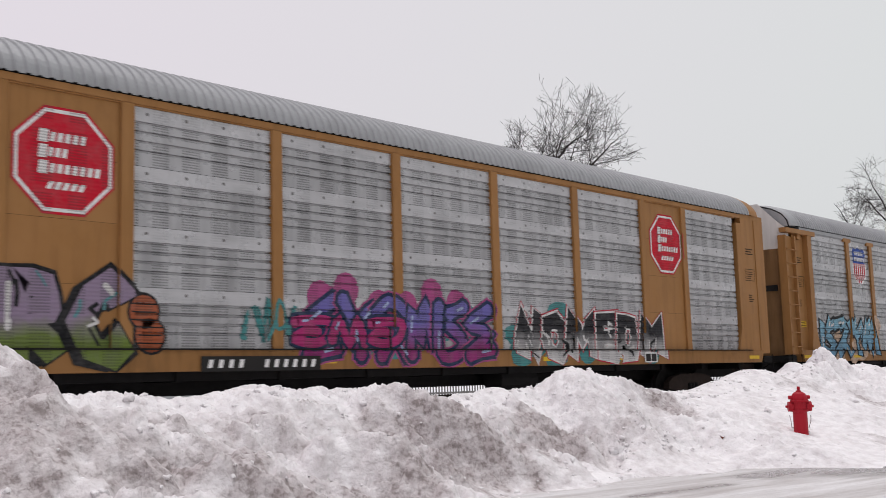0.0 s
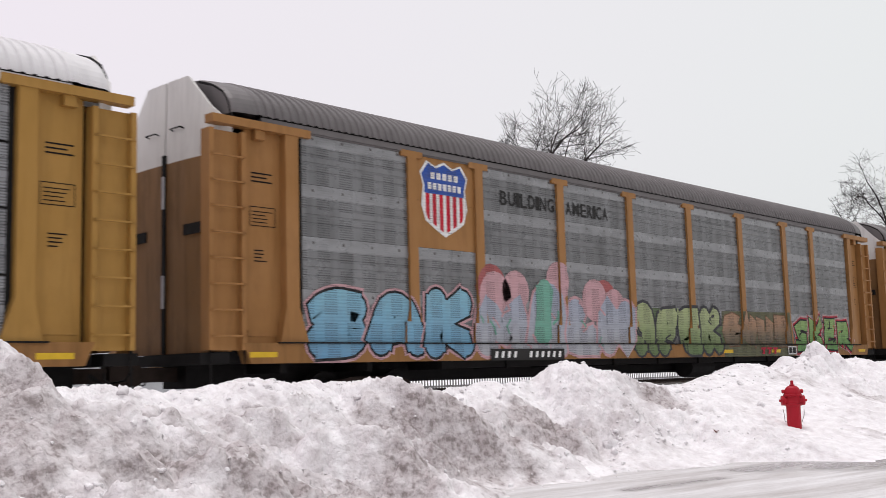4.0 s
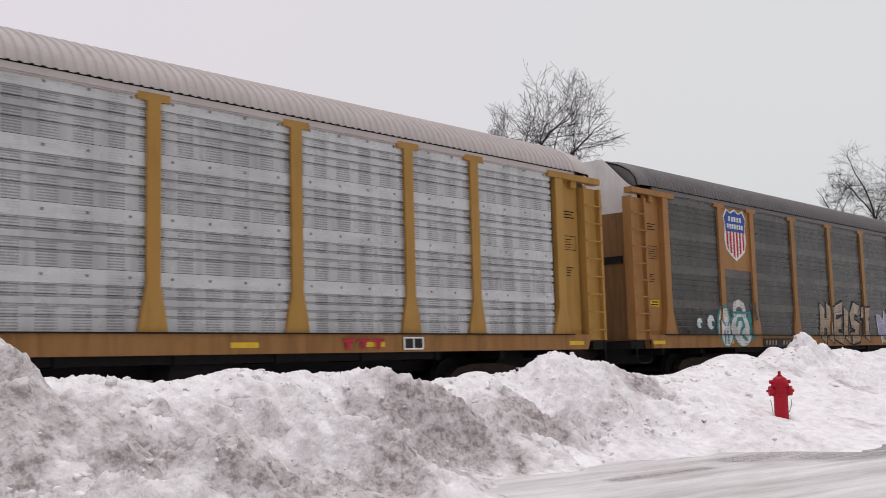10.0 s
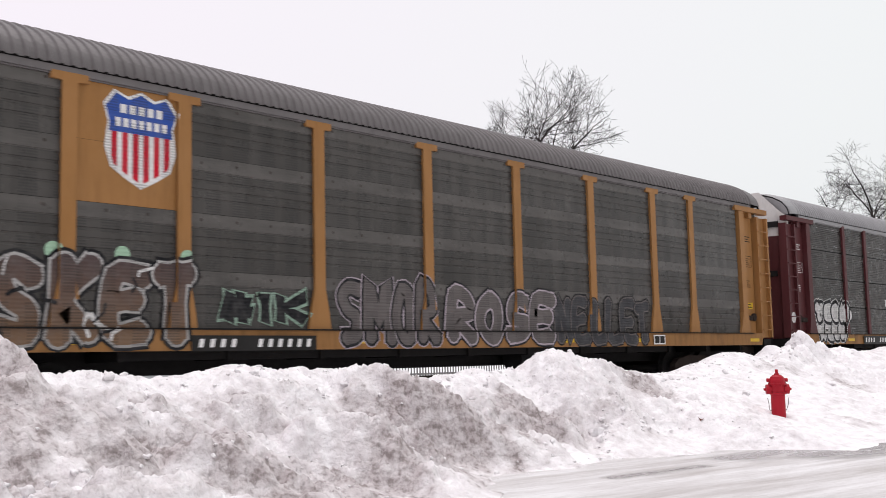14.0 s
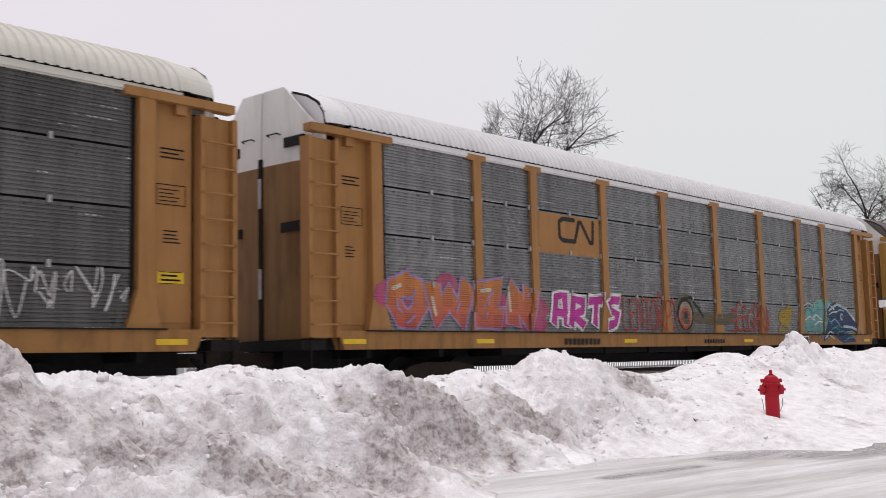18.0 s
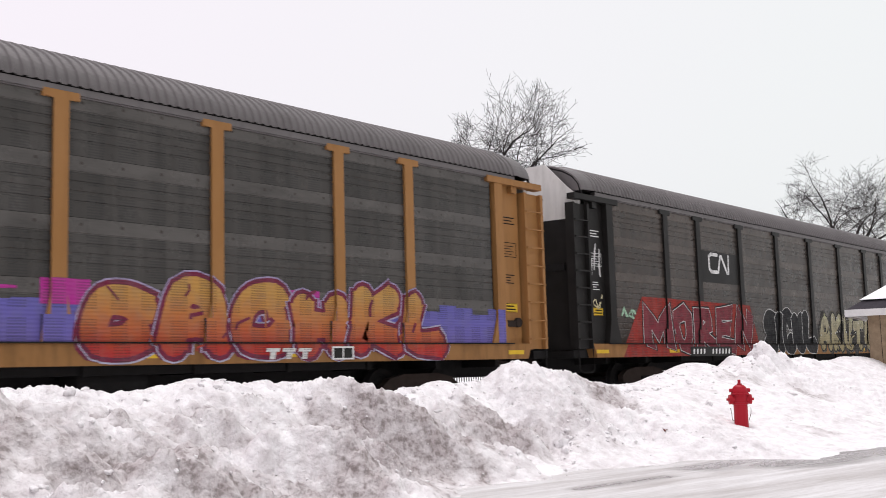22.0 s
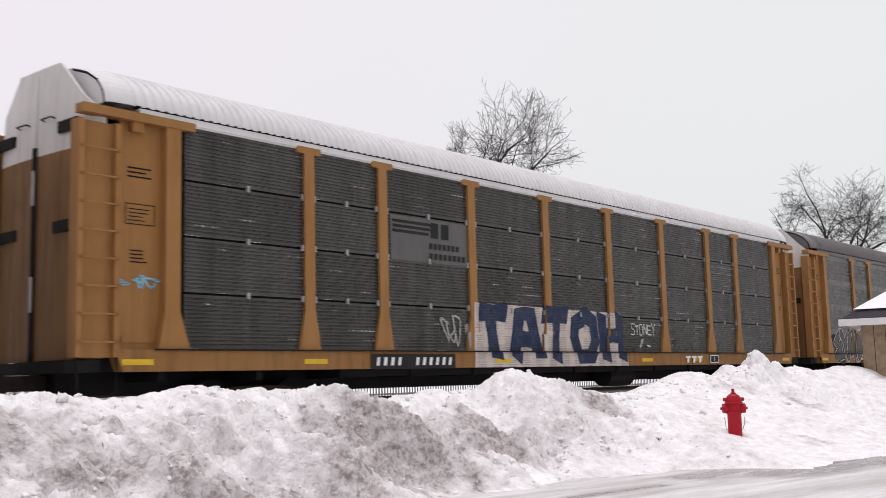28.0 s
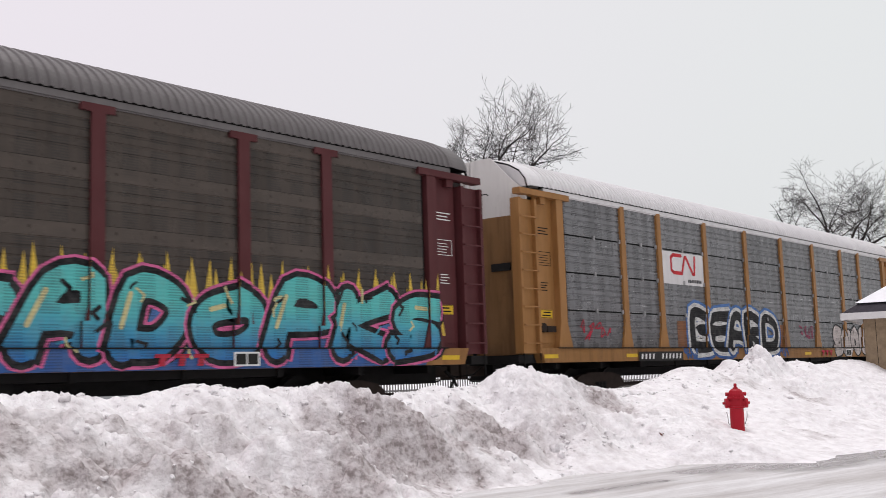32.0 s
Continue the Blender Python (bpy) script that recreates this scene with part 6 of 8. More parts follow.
# ochre car with octagons
c = CARS[0]
octagon(c, -8.03, 4.03, 0.80)
octagon(c, 8.15, 4.03, 0.78)
piece(c, "THRC", (-11.1, -6.9, 1.0, 2.55), ((0.14, INK), (0.0, DUO)), 0.50, True, 0.0, 0.06, 3, None, CHALK, drop=(-0.14, -0.05, INK), busy=(22, CHALK, INK, K("spray_teal_soft", (0.10, 0.26, 0.28))))
for x, z in ((-11.55, 1.72), (-11.35, 2.0), (-11.3, 1.45), (-6.75, 1.9), (-6.65, 1.55)):
    dots(c, ((x, z, 0.30),), INK, 0)
    dots(c, ((x, z, 0.26),), K("spray_brick_orange", (0.33, 0.085, 0.035)), 1)
    for k in (-1, 0, 1):
        bm = bmesh.new()
        flat_stroke(bm, [(x - 0.22, z + 0.12 * k), (x + 0.22, z + 0.12 * k)], 0.02)
        laid(c, "graffiti_line", bm, INK, 1.5)
for k, x in enumerate((-3.3, -2.7, -1.9, -1.2, -0.5, 0.2)):
    dots(c, ((x, 2.25 + 0.18 * math.sin(k * 1.9), 0.30),), K("spray_orchid", (0.36, 0.07, 0.20)), 0)
    dots(c, ((x + 0.3, 1.7 - 0.2 * math.sin(k), 0.36),), K("spray_pine", (0.06, 0.22, 0.22)), -0.4)
IRIS = K("spray_iris", (0.14, 0.12, 0.36), (0.26, 0.03, 0.15), 1.3, 1.9)
HAZE_BLUE = K("spray_haze_blue", (0.34, 0.40, 0.60))
wild_letters(c, 6, (-3.7, 1.2, 1.0, 2.45), 4, ((0.22, K("spray_orchid", (0.36, 0.07, 0.20))), (0.15, NAVY), (0.0, IRIS)), False, 0.36, None, HAZE_BLUE)
wild_letters(c, 3, (-3.9, -1.4, 1.3, 2.0), 9, ((0.12, NAVY), (0.0, K("spray_raspberry", (0.36, 0.03, 0.14)))), False, 0.34, None, HAZE_BLUE, base=5)
piece(c, "NOMEDM", (2.0, 7.8, 1.0, 2.3), ((0.20, CRIM), (0.14, CHALK), (0.04, K("spray_ink_fade", (0.020, 0.020, 0.024), (0.50, 0.49, 0.49), 1.25, 1.75))), 0.40, True, 0.05, 0.05, 9, K("spray_pine", (0.06, 0.22, 0.22)), busy=(20, CHALK, INK))
tag(c, (-4.9, -3.9, 1.45, 2.2), 31, K("spray_pine", (0.06, 0.22, 0.22)), 5, 0.07)
number_plate(c, -5.8, -3.4, 0.99, 1.23)
tag(c, (-12.9, -12.5, 1.5, 2.1), 5, CHALK, 3, 0.04, True)
# silver graffiti car
c = CARS[1]
shield(c, -8.75, -7.30, 3.36, 4.92)
bm = bmesh.new()
for k in range(22):
    flat_disc(bm, -2.7 + k * 0.36, 2.25 + 0.2 * math.sin(k * 1.3), 0.45, 0.42, -0.0001 * (k % 11), 9)
tagged(laid(c, "graffiti_haze", bm, K("spray_tan_mist", (0.17, 0.085, 0.035)), -0.3), kind="stuff")
wild_letters(c, 9, (-2.6, 5.2, 1.0, 2.75), 12, ((0.12, INK), (0.0, K("spray_dull_silver", (0.26, 0.25, 0.255), (0.20, 0.19, 0.19)))), True, 0.62, None, None)
wild_letters(c, 7, (-9.9, -4.4, 1.0, 2.4), 6, ((0.06, K("spray_dull_sky", (0.22, 0.33, 0.36))), (0.0, K("spray_ghost", (0.29, 0.30, 0.295), (0.23, 0.25, 0.24)))), True, 0.46, K("spray_sea_mist", (0.15, 0.18, 0.16)), None)
rng = random.Random(91)
for k in range(70):
    x = rng.uniform(-2.6, 5.2) if k < 46 else rng.uniform(-9.8, -4.6)
    z, a = rng.uniform(1.1, 2.35), rng.choice((0.6, 1.0, 1.9, 2.4))
    bm = bmesh.new()
    flat_stroke(bm, [(x, z), (x + 0.30 * math.cos(a), z + 0.30 * math.sin(a)), (x + 0.5 * math.cos(a) + 0.08, z + 0.30 * math.sin(a) + 0.04)], rng.uniform(0.03, 0.07), False)
    laid(c, "graffiti_line", bm, (INK, INK, CHROME)[k % 3] if k < 46 else (CHALK, K("spray_sea_mist", (0.15, 0.18, 0.16)), K("spray_dull_sky", (0.22, 0.33, 0.36)))[k % 3], 7 + 0.02 * k)
bm = bmesh.new()
flat_poly(bm, ((-11.7, 1.75), (-11.2, 2.2), (-11.0, 2.05), (-10.4, 1.95), (-9.9, 2.1), (-9.6, 1.85), (-9.9, 1.3), (-10.2, 1.0), (-11.4, 1.0), (-11.5, 1.35)))
laid(c, "graffiti_cat", bm, K("spray_fawn", (0.42, 0.34, 0.29), (0.34, 0.24, 0.17)), 1, "pale painted cat face with dark outline")
for line in (((-11.7, 1.75), (-11.2, 2.2), (-11.0, 2.05), (-10.4, 1.95), (-9.9, 2.1), (-9.6, 1.85), (-9.9, 1.3)), ((-11.3, 1.7), (-10.9, 1.85), (-10.4, 1.72), (-10.8, 1.6), (-11.3, 1.7)), ((-11.3, 1.35), (-10.9, 1.25), (-10.3, 1.38)), ((-11.5, 1.3), (-11.0, 1.02))):
    bm = bmesh.new()
    flat_stroke(bm, line, 0.06)
    laid(c, "graffiti_line", bm, INK, 4)
piece(c, "SONE", (6.6, 11.6, 1.0, 2.35), ((0.22, CHALK), (0.15, NAVY), (0.0, K("spray_azure", (0.10, 0.22, 0.44), (0.04, 0.10, 0.24)))), 0.36, False, 0.12, 0.12, 4, busy=(14, NAVY, CHALK))
number_plate(c, -6.75, -4.45, 0.99, 1.23)
sill_mark(c, 5.0, CHALK)
# pastel car with the slogan
c = CARS[2]
shield(c, -8.75, -7.35, 3.44, 4.96)
slogan(c, "BUILDING", -6.35, -4.42, 4.28, 4.58, BLACK_P)
slogan(c, "AMERICA", -4.02, -2.30, 4.28, 4.58, BLACK_P)
for x, z, r, mt in ((-6.6, 2.3, 0.55, CHALK), (-5.9, 2.45, 0.45, CHALK), (-4.4, 2.75, 0.42, CHALK), (-3.0, 2.35, 0.50, CHALK), (-2.2, 2.2, 0.45, CHALK), (-6.7, 2.5, 0.5, PINK), (-2.6, 2.35, 0.5, PINK)):
    dots(c, ((x, z, r),), K("spray_rosy", (0.50, 0.30, 0.32)) if mt is CHALK else K("spray_rust_rose", (0.34, 0.10, 0.10)), 0 if mt is PINK else 1)
piece(c, "MALN", (-7.2, -1.5, 1.0, 2.5), ((0.26, K("spray_rosy", (0.50, 0.30, 0.32))), (0.12, K("spray_mist_blue", (0.33, 0.36, 0.44), (0.38, 0.38, 0.40)))), 0.50, False, 0.0, 0.15, 18, busy=(16, K("spray_rosy", (0.50, 0.30, 0.32)), K("spray_jade", (0.16, 0.36, 0.28))))
piece(c, "I", (-5.4, -4.5, 1.3, 2.75), ((0.0, K("spray_jade", (0.16, 0.36, 0.28))),), 0.5, False, 0.1, 0, 3, None, None, False, 5)
piece(c, "SAK", (-11.6, -7.3, 1.0, 2.4), ((0.20, K("spray_rosy", (0.50, 0.30, 0.32))), (0.10, INK), (0.0, SKY)), 0.48, False, 0.0, 0.1, 28)
piece(c, "AFEK", (-1.5, 2.9, 1.0, 2.35), ((0.16, GREYD), (0.0, K("spray_pear", (0.33, 0.38, 0.20), (0.13, 0.19, 0.08), 1.2, 2.0))), 0.54, False, 0.0, 0.05, 14, K("spray_moss_green", (0.10, 0.14, 0.07)), None, busy=(16, GREYD, K("spray_pear", (0.33, 0.38, 0.20), (0.13, 0.19, 0.08), 1.2, 2.0)))
bm = bmesh.new()
flat_poly(bm, ((2.9, 1.0), (7.2, 1.0), (7.1, 2.3), (3.0, 2.25)))
laid(c, "graffiti_ground", bm, K("spray_olive", (0.12, 0.12, 0.07)), 0)
piece(c, "GNUB", (3.0, 7.1, 1.25, 2.25), ((0.06, K("spray_umber", (0.16, 0.09, 0.05))), (0.0, K("spray_clay", (0.36, 0.22, 0.14), (0.16, 0.13, 0.09), 1.5, 2.0))), 0.55, True, 0.0, 0.0, 16)
piece(c, "SKER", (7.4, 11.7, 1.0, 2.3), ((0.30, K("spray_pale_rose", (0.50, 0.36, 0.36))), (0.20, CRIM), (0.11, INK), (0.0, K("spray_leaf", (0.32, 0.44, 0.17), (0.12, 0.30, 0.10)))), 0.34, True, 0.08, 0.06, 17, busy=(16, INK, CRIM, K("spray_leaf", (0.32, 0.44, 0.17), (0.12, 0.30, 0.10))))
number_plate(c, -6.9, -4.4, 0.99, 1.23)
sill_mark(c, 5.0, CRIM)
# silver panels, snowy roof
c = CARS[3]
shield(c, -8.56, -7.64, 3.88, 4.84)
slogan(c, "BUILDING AMERICA", -8.80, -7.28, 3.60, 3.74, BLACK_P)
piece(c, "BANISH", (-11.6, -7.9, 1.34, 2.22), ((0.17, CRIM), (0.0, CHALK)), 0.46, False, 0.0, 0.03, 2)
bm = bmesh.new()
for k in range(26):
    flat_disc(bm, -11.5 + k * 0.13, 2.16 + 0.06 * math.sin(k * 1.7), 0.12, 0.10, -0.0001 * (k % 9), 8)
tagged(laid(c, "graffiti_drips", bm, CRIM, 4), kind="stuff")
tag(c, (-13.0, -11.7, 1.3, 2.3), 3, LILAC, 5, 0.06)
tag(c, (-9.2, -8.2, 0.98, 1.30), 8, LILAC, 4, 0.05)
number_plate(c, -8.25, -5.55, 0.99, 1.25)
sill_mark(c, 6.0, CRIM)
# block-letter car
c = CARS[4]
squiggle(c, -6.5, -4.88, 3.42, 4.14, K("emblem_red", (0.55, 0.03, 0.04)), ((-6.9, -4.4, 3.12, 4.05), WHITE_BOARD))
bar_words(c, -6.55, -4.83, 3.16, 3.30, 9, BLACK_P)
dots(c, ((-6.2, 2.35, 0.40), (-4.4, 2.55, 0.55), (-3.3, 2.6, 0.5), (-1.4, 2.55, 0.55), (0.5, 2.5, 0.42), (4.2, 2.05, 0.5), (6.5, 1.55, 0.6), (-11.0, 1.05, 0.95)), CRIM, 0)
dots(c, ((-5.4, 2.2, 0.45), (-2.4, 2.3, 0.5), (2.2, 2.4, 0.5), (5.2, 1.5, 0.85), (-9.5, 1.25, 0.9)), RUST_O, 0)
for k, (text, a, b, z1) in enumerate((("S", -9.3, -6.75, 2.80), ("H", -6.7, -4.45, 2.65), ("A", -4.5, -2.6, 2.58), ("K", -2.6, 0.5, 2.52), ("E", 0.5, 3.2, 2.45))):
    piece(c, text, (a, b, 1.0, z1), ((0.16, INK if k != 3 else K("spray_cobalt", (0.05, 0.09, 0.32))), (0.0, PEACH)), (0.40, 0.44, 0.46, 0.42, 0.42)[k], True, 0.0, 0.0, 30 + k, None, None, False, 1, 0.0, 1.0)
for x0, x1, z0, z1 in ((-7.99, -7.03, 1.85, 2.00), (-8.91, -7.68, 1.36, 1.52), (-3.78, -3.35, 1.82, 2.13), (-3.85, -3.33, 1.30, 1.49), (1.56, 2.94, 1.95, 2.13), (1.63, 2.90, 1.33, 1.52)):
    bm = bmesh.new()
    flat_rect(bm, x0, x1, z0, z1)
    laid(c, "letter_counter", bm, INK, 6)
for x, z, r in ((3.75, 1.35, 0.42), (3.75, 2.1, 0.2)):
    dots(c, ((x, z, r + 0.07),), INK, 5)
    dots(c, ((x, z, r),), K("spray_parchment", (0.52, 0.46, 0.36)), 6)
dots(c, ((-8.6, 2.3, 0.14), (-8.4, 2.1, 0.10), (-6.2, 1.75, 0.16), (-5.9, 1.6, 0.12), (-4.1, 1.4, 0.16), (-2.1, 1.5, 0.2), (0.6, 2.1, 0.14)), PINK, 7)
rng = random.Random(4)
dots(c, [(-11.5 + rng.uniform(0, 2.2), 1.9 + rng.uniform(0, 0.9), rng.uniform(0.07, 0.17)) for k in range(11)], CRIM, 1)
dots(c, [(-11.3 + rng.uniform(0, 2.0), 1.9 + rng.uniform(0, 0.8), rng.uniform(0.07, 0.18)) for k in range(7)], RUST_O, 2)
dots(c, [(7.2 + rng.uniform(0, 1.2), 1.7 + rng.uniform(0, 0.8), rng.uniform(0.06, 0.16)) for k in range(9)], RUST_O, 2)
dots(c, [(9.6 + rng.uniform(0, 1.6), 1.4 + rng.uniform(0, 0.8), rng.uniform(0.06, 0.15)) for k in range(9)], CRIM, 2)
dots(c, [(-12.8 + rng.uniform(0, 0.8), 1.5 + rng.uniform(0, 0.7), rng.uniform(0.05, 0.12)) for k in range(10)], CRIM, 2)
tag(c, (-9.9, -8.9, 2.1, 2.4), 12, INK, 5, 0.03)
number_plate(c, -6.6, -4.4, 0.99, 1.24)
# dark car, white letters
c = CARS[5]
shield(c, -8.72, -7.33, 3.46, 4.98)
piece(c, "HEIST", (-2.5, 1.9, 1.0, 2.45), ((0.13, INK), (0.0, K("spray_bone", (0.46, 0.38, 0.31), (0.33, 0.22, 0.14)))), 0.46, True, 0.14, 0.10, 7)
piece(c, "WEBR", (2.5, 6.1, 1.0, 2.35), ((0.13, INK), (0.08, CHALK), (-0.03, LILAC)), 0.52, True, 0.06, 0.10, 11)
dots(c, ((6.5, 2.05, 0.12), (6.5, 1.7, 0.12)), CHALK, 2)
for dx, w, zt in ((-8.98, 0.34, 2.1), (-8.02, 0.56, 1.95)):
    for grow, mt, layer in ((0.09, TEAL, 1), (0.0, CHALK, 2)):
        bm = bmesh.new()
        flat_poly(bm, [(dx + (w + grow) * math.cos(t), 1.52 + (zt - 1.52 + grow) * math.sin(t) if math.sin(t) > 0 else 1.52 + (0.50 + grow * 0.2) * math.sin(t)) for t in np.linspace(0, 2 * math.pi, 24, False)])
        laid(c, "graffiti_figure", bm, mt, layer, "white painted figure with teal outline")
bm = bmesh.new()
flat_stroke(bm, [(-8.35, 1.98), (-8.3, 2.2), (-8.05, 2.26), (-7.8, 2.18), (-7.74, 1.95)], 0.20)
laid(c, "graffiti_shackle", bm, CHALK, 2)
bm = bmesh.new()
flat_stroke(bm, [(-8.25, 1.62), (-8.15, 1.8), (-7.9, 1.8), (-7.8, 1.6), (-8.0, 1.48), (-8.05, 1.3), (-7.85, 1.22)], 0.11)
laid(c, "graffiti_keyhole", bm, TEAL, 4)
for line in (((-8.5, 1.95), (-8.5, 1.98), (-7.55, 1.98)), ((-9.2, 1.75), (-9.05, 1.62)), ((-8.75, 1.78), (-8.88, 1.62)), ((-9.1, 1.45), (-9.12, 1.12)), ((-8.92, 1.45), (-8.92, 1.12))):
    bm = bmesh.new()
    flat_stroke(bm, line, 0.065)
    laid(c, "graffiti_line", bm, TEAL, 4)
bm = bmesh.new()
flat_stroke(bm, [(-7.42, 1.95), (-7.32, 1.3)], 0.20)
laid(c, "graffiti_shade", bm, TEAL, 1)
tag(c, (-7.3, -6.7, 1.7, 2.25), 71, K("spray_dark_teal", (0.03, 0.10, 0.11)), 3, 0.06)
dots(c, ((-10.35, 1.66, 0.19), (-9.72, 1.68, 0.26)), K("spray_dark_teal", (0.03, 0.10, 0.11)), 1)
dots(c, ((-10.37, 1.66, 0.14), (-9.74, 1.69, 0.20)), CHALK, 2)
dots(c, ((-10.28, 1.62, 0.055), (-9.63, 1.65, 0.08)), K("spray_dark_teal", (0.03, 0.10, 0.11)), 3)
number_plate(c, -6.8, -4.25, 0.99, 1.24, True, K("worn_tan", (0.34, 0.25, 0.15)))
tag(c, (12.2, 12.7, 2.2, 2.6), 6, SKY, 3, 0.04)
# clean silver car
c = CARS[6]
bm = bmesh.new()
for s in (-1, 1):
    flat_stroke(bm, [(-5.6 + s * 0.58, 4.10), (-5.6 + s * 0.72, 4.10), (-5.6 + s * 0.72, 3.46), (-5.6 + s * 0.58, 3.46)], 0.05)
    for k in (0, 1):
        flat_disc(bm, -5.6 + s * (0.40 + 0.17 * k), 3.33, 0.05)
laid(c, "bracket_emblem", bm, BLACK_P, 3, "dark bracket-shaped emblem")
bar_words(c, -6.08, -5.12, 3.62, 3.93, 3, BLACK_P)
number_plate(c, -6.7, -4.15, 0.99, 1.25)
sill_mark(c, 5.2, CRIM)
# oxide car
c = CARS[7]
for a, b in ((-4.05, -1.55), (9.45, 11.65)):
    bm = bmesh.new()
    flat_rect(bm, a, b, 3.18, 4.06)
    laid(c, "emblem_board", bm, OXIDE, 1)
    bm = bmesh.new()
    for z in (3.36, 3.50):
        flat_rect(bm, a + 0.15, b - 0.35, z, z + 0.09)
    m = (b - 0.45, 3.55)
    flat_stroke(bm, [(m[0] + 0.30 * math.cos(t), m[1] + 0.36 * math.sin(t)) for t in np.linspace(-0.9, 3.3, 9)], 0.13)
    laid(c, "wheel_emblem", bm, WHITE_P, 3, "white striped emblem")
    bar_words(c, a + 0.15, a + 1.35, 3.72, 3.90, 7, WHITE_P)
piece(c, "YEON", (-11.6, -9.0, 1.6, 2.5), ((0.30, CHALK), (0.24, INK), (0.02, K("spray_white_bright", (0.60, 0.59, 0.58)))), 0.62, False)
piece(c, "WEON", (-11.6, -9.3, 1.0, 1.85), ((0.26, CHALK), (0.20, INK), (0.02, K("spray_white_bright", (0.60, 0.59, 0.58)))), 0.60, False, 0.0, 0.0, 5, None, None, False, 0)
dots(c, ((-8.75, 2.0, 0.24),), INK, 2)
dots(c, ((-8.75, 2.0, 0.18),), K("spray_white_bright", (0.60, 0.59, 0.58)), 3)
number_plate(c, -7.85, -4.9, 0.99, 1.28)
bm = bmesh.new()
flat_rect(bm, 5.0, 6.8, 0.99, 1.30)
laid(c, "number_plate", bm, BLACK_P, 12)
sill_mark(c, 5.25, WHITE_P, 1.4)
dots(c, ((-13.2, 1.85, 0.17),), WHITE_P, 2)
# outlined letters
c = CARS[8]
shield(c, -8.45, -7.15, 3.46, 4.98)
piece(c, "BISKET", (-11.4, -6.8, 1.0, 2.45), ((0.17, INK), (0.07, CHROME), (-0.02, K("spray_ash", (0.075, 0.052, 0.052), (0.18, 0.11, 0.065)))), 0.52, False, 0.05, 0.04, 2, busy=(14, CHALK, INK))
piece(c, "#1K", (-6.4, -4.5, 1.36, 2.05), ((0.10, K("spray_sage_pale", (0.24, 0.34, 0.27))), (0.0, INK)), 0.34, True, 0.0, 0.0, 3)
piece(c, "SMOR", (-3.8, -1.2, 1.0, 2.35), ((0.15, K("spray_pale_mauve", (0.40, 0.34, 0.38))), (0.10, INK), (0.0, K("spray_pewter", (0.12, 0.105, 0.102)))), 0.50, False, 0.0, 0.05, 6)
piece(c, "ROSE", (-0.9, 2.7, 1.0, 2.25), ((0.14, INK), (0.06, K("spray_pale_mauve", (0.40, 0.34, 0.38))), (-0.02, K("spray_pewter", (0.12, 0.105, 0.102)))), 0.46, False, 0.1, 0.05, 8)
piece(c, "NELLET", (2.7, 6.7, 1.0, 2.2), ((0.12, INK), (0.05, K("spray_pewter", (0.12, 0.105, 0.102))), (-0.02, GREYD)), 0.46, False, 0.0, 0.05, 19)
dots(c, [(-10.3 + 1.1 * k, 2.45, 0.13) for k in range(4)], MINT, 1)
number_plate(c, -6.95, -4.4, 0.99, 1.24)
# dark ribbed ochre car
c = CARS[9]
shield(c, -8.35, -7.0, 3.40, 4.92)
piece(c, "BOOK", (-11.6, -8.3, 1.0, 2.45), ((0.10, CHALK), (0.0, CHROME)), 0.52, False, 0.0, 0.06, 22, None, None)
piece(c, "AKS", (-5.4, -3.0, 1.05, 2.1), ((0.10, INK), (0.03, CHALK), (-0.03, GREYD)), 0.36, True, 0.1, 0.1, 23)
piece(c, "GORE", (1.5, 7.0, 1.0, 2.4), ((0.16, INK), (0.06, K("spray_pale_rose", (0.50, 0.36, 0.36))), (-0.03, K("spray_sage", (0.30, 0.40, 0.37), (0.16, 0.30, 0.27)))), 0.44, False, 0.0, 0.06, 24, BLUEP, busy=(18, INK, BLUEP))
wild_letters(c, 3, (9.3, 11.7, 1.1, 2.3), 25, ((0.12, SKY), (0.0, CHALK)), False, 0.48, BLUEP)
number_plate(c, -7.85, -5.3, 0.99, 1.24)
# grey car with tags
c = CARS[10]
squiggle(c, -6.1, -4.62, 3.42, 4.02, BLACK_P, ((-6.85, -4.42, 3.14, 4.06), Y1))
piece(c, "OWEN", (-11.7, -7.0, 1.34, 2.5), ((0.12, K("spray_violet_dust", (0.30, 0.20, 0.36))), (0.0, K("spray_tangerine", (0.46, 0.17, 0.05), (0.42, 0.08, 0.07), 1.4, 2.3))), 0.44, True, 0.0, 0.0, 26, K("spray_plum_rose", (0.36, 0.07, 0.14)), K("spray_buff", (0.52, 0.44, 0.34)), busy=(16, K("spray_violet_dust", (0.30, 0.20, 0.36)), K("spray_tangerine", (0.46, 0.17, 0.05), (0.42, 0.08, 0.07), 1.4, 2.3)))
piece(c, "ARTS", (-6.5, -3.6, 1.36, 2.3), ((0.14, CHALK), (0.0, MAG)), 0.34, True, 0.10, 0.05, 2)
piece(c, "LENTORPO", (-3.5, -0.9, 1.4, 2.25), ((0.0, K("spray_tomato_dull", (0.36, 0.06, 0.045))),), 0.20, False, 0.0, 0.08, 3)
piece(c, "SEEGARD", (2.2, 4.7, 1.4, 2.15), ((0.0, K("spray_tomato_dull", (0.36, 0.06, 0.045))),), 0.24, False, 0.0, 0.10, 5)
dots(c, ((-0.4, 1.86, 0.56),), K("spray_pale_olive", (0.12, 0.11, 0.08)), 0)
dots(c, ((-0.4, 1.86, 0.44),), INK, 1)
dots(c, ((-0.4, 1.84, 0.36),), K("spray_sallow", (0.27, 0.21, 0.15)), 2)
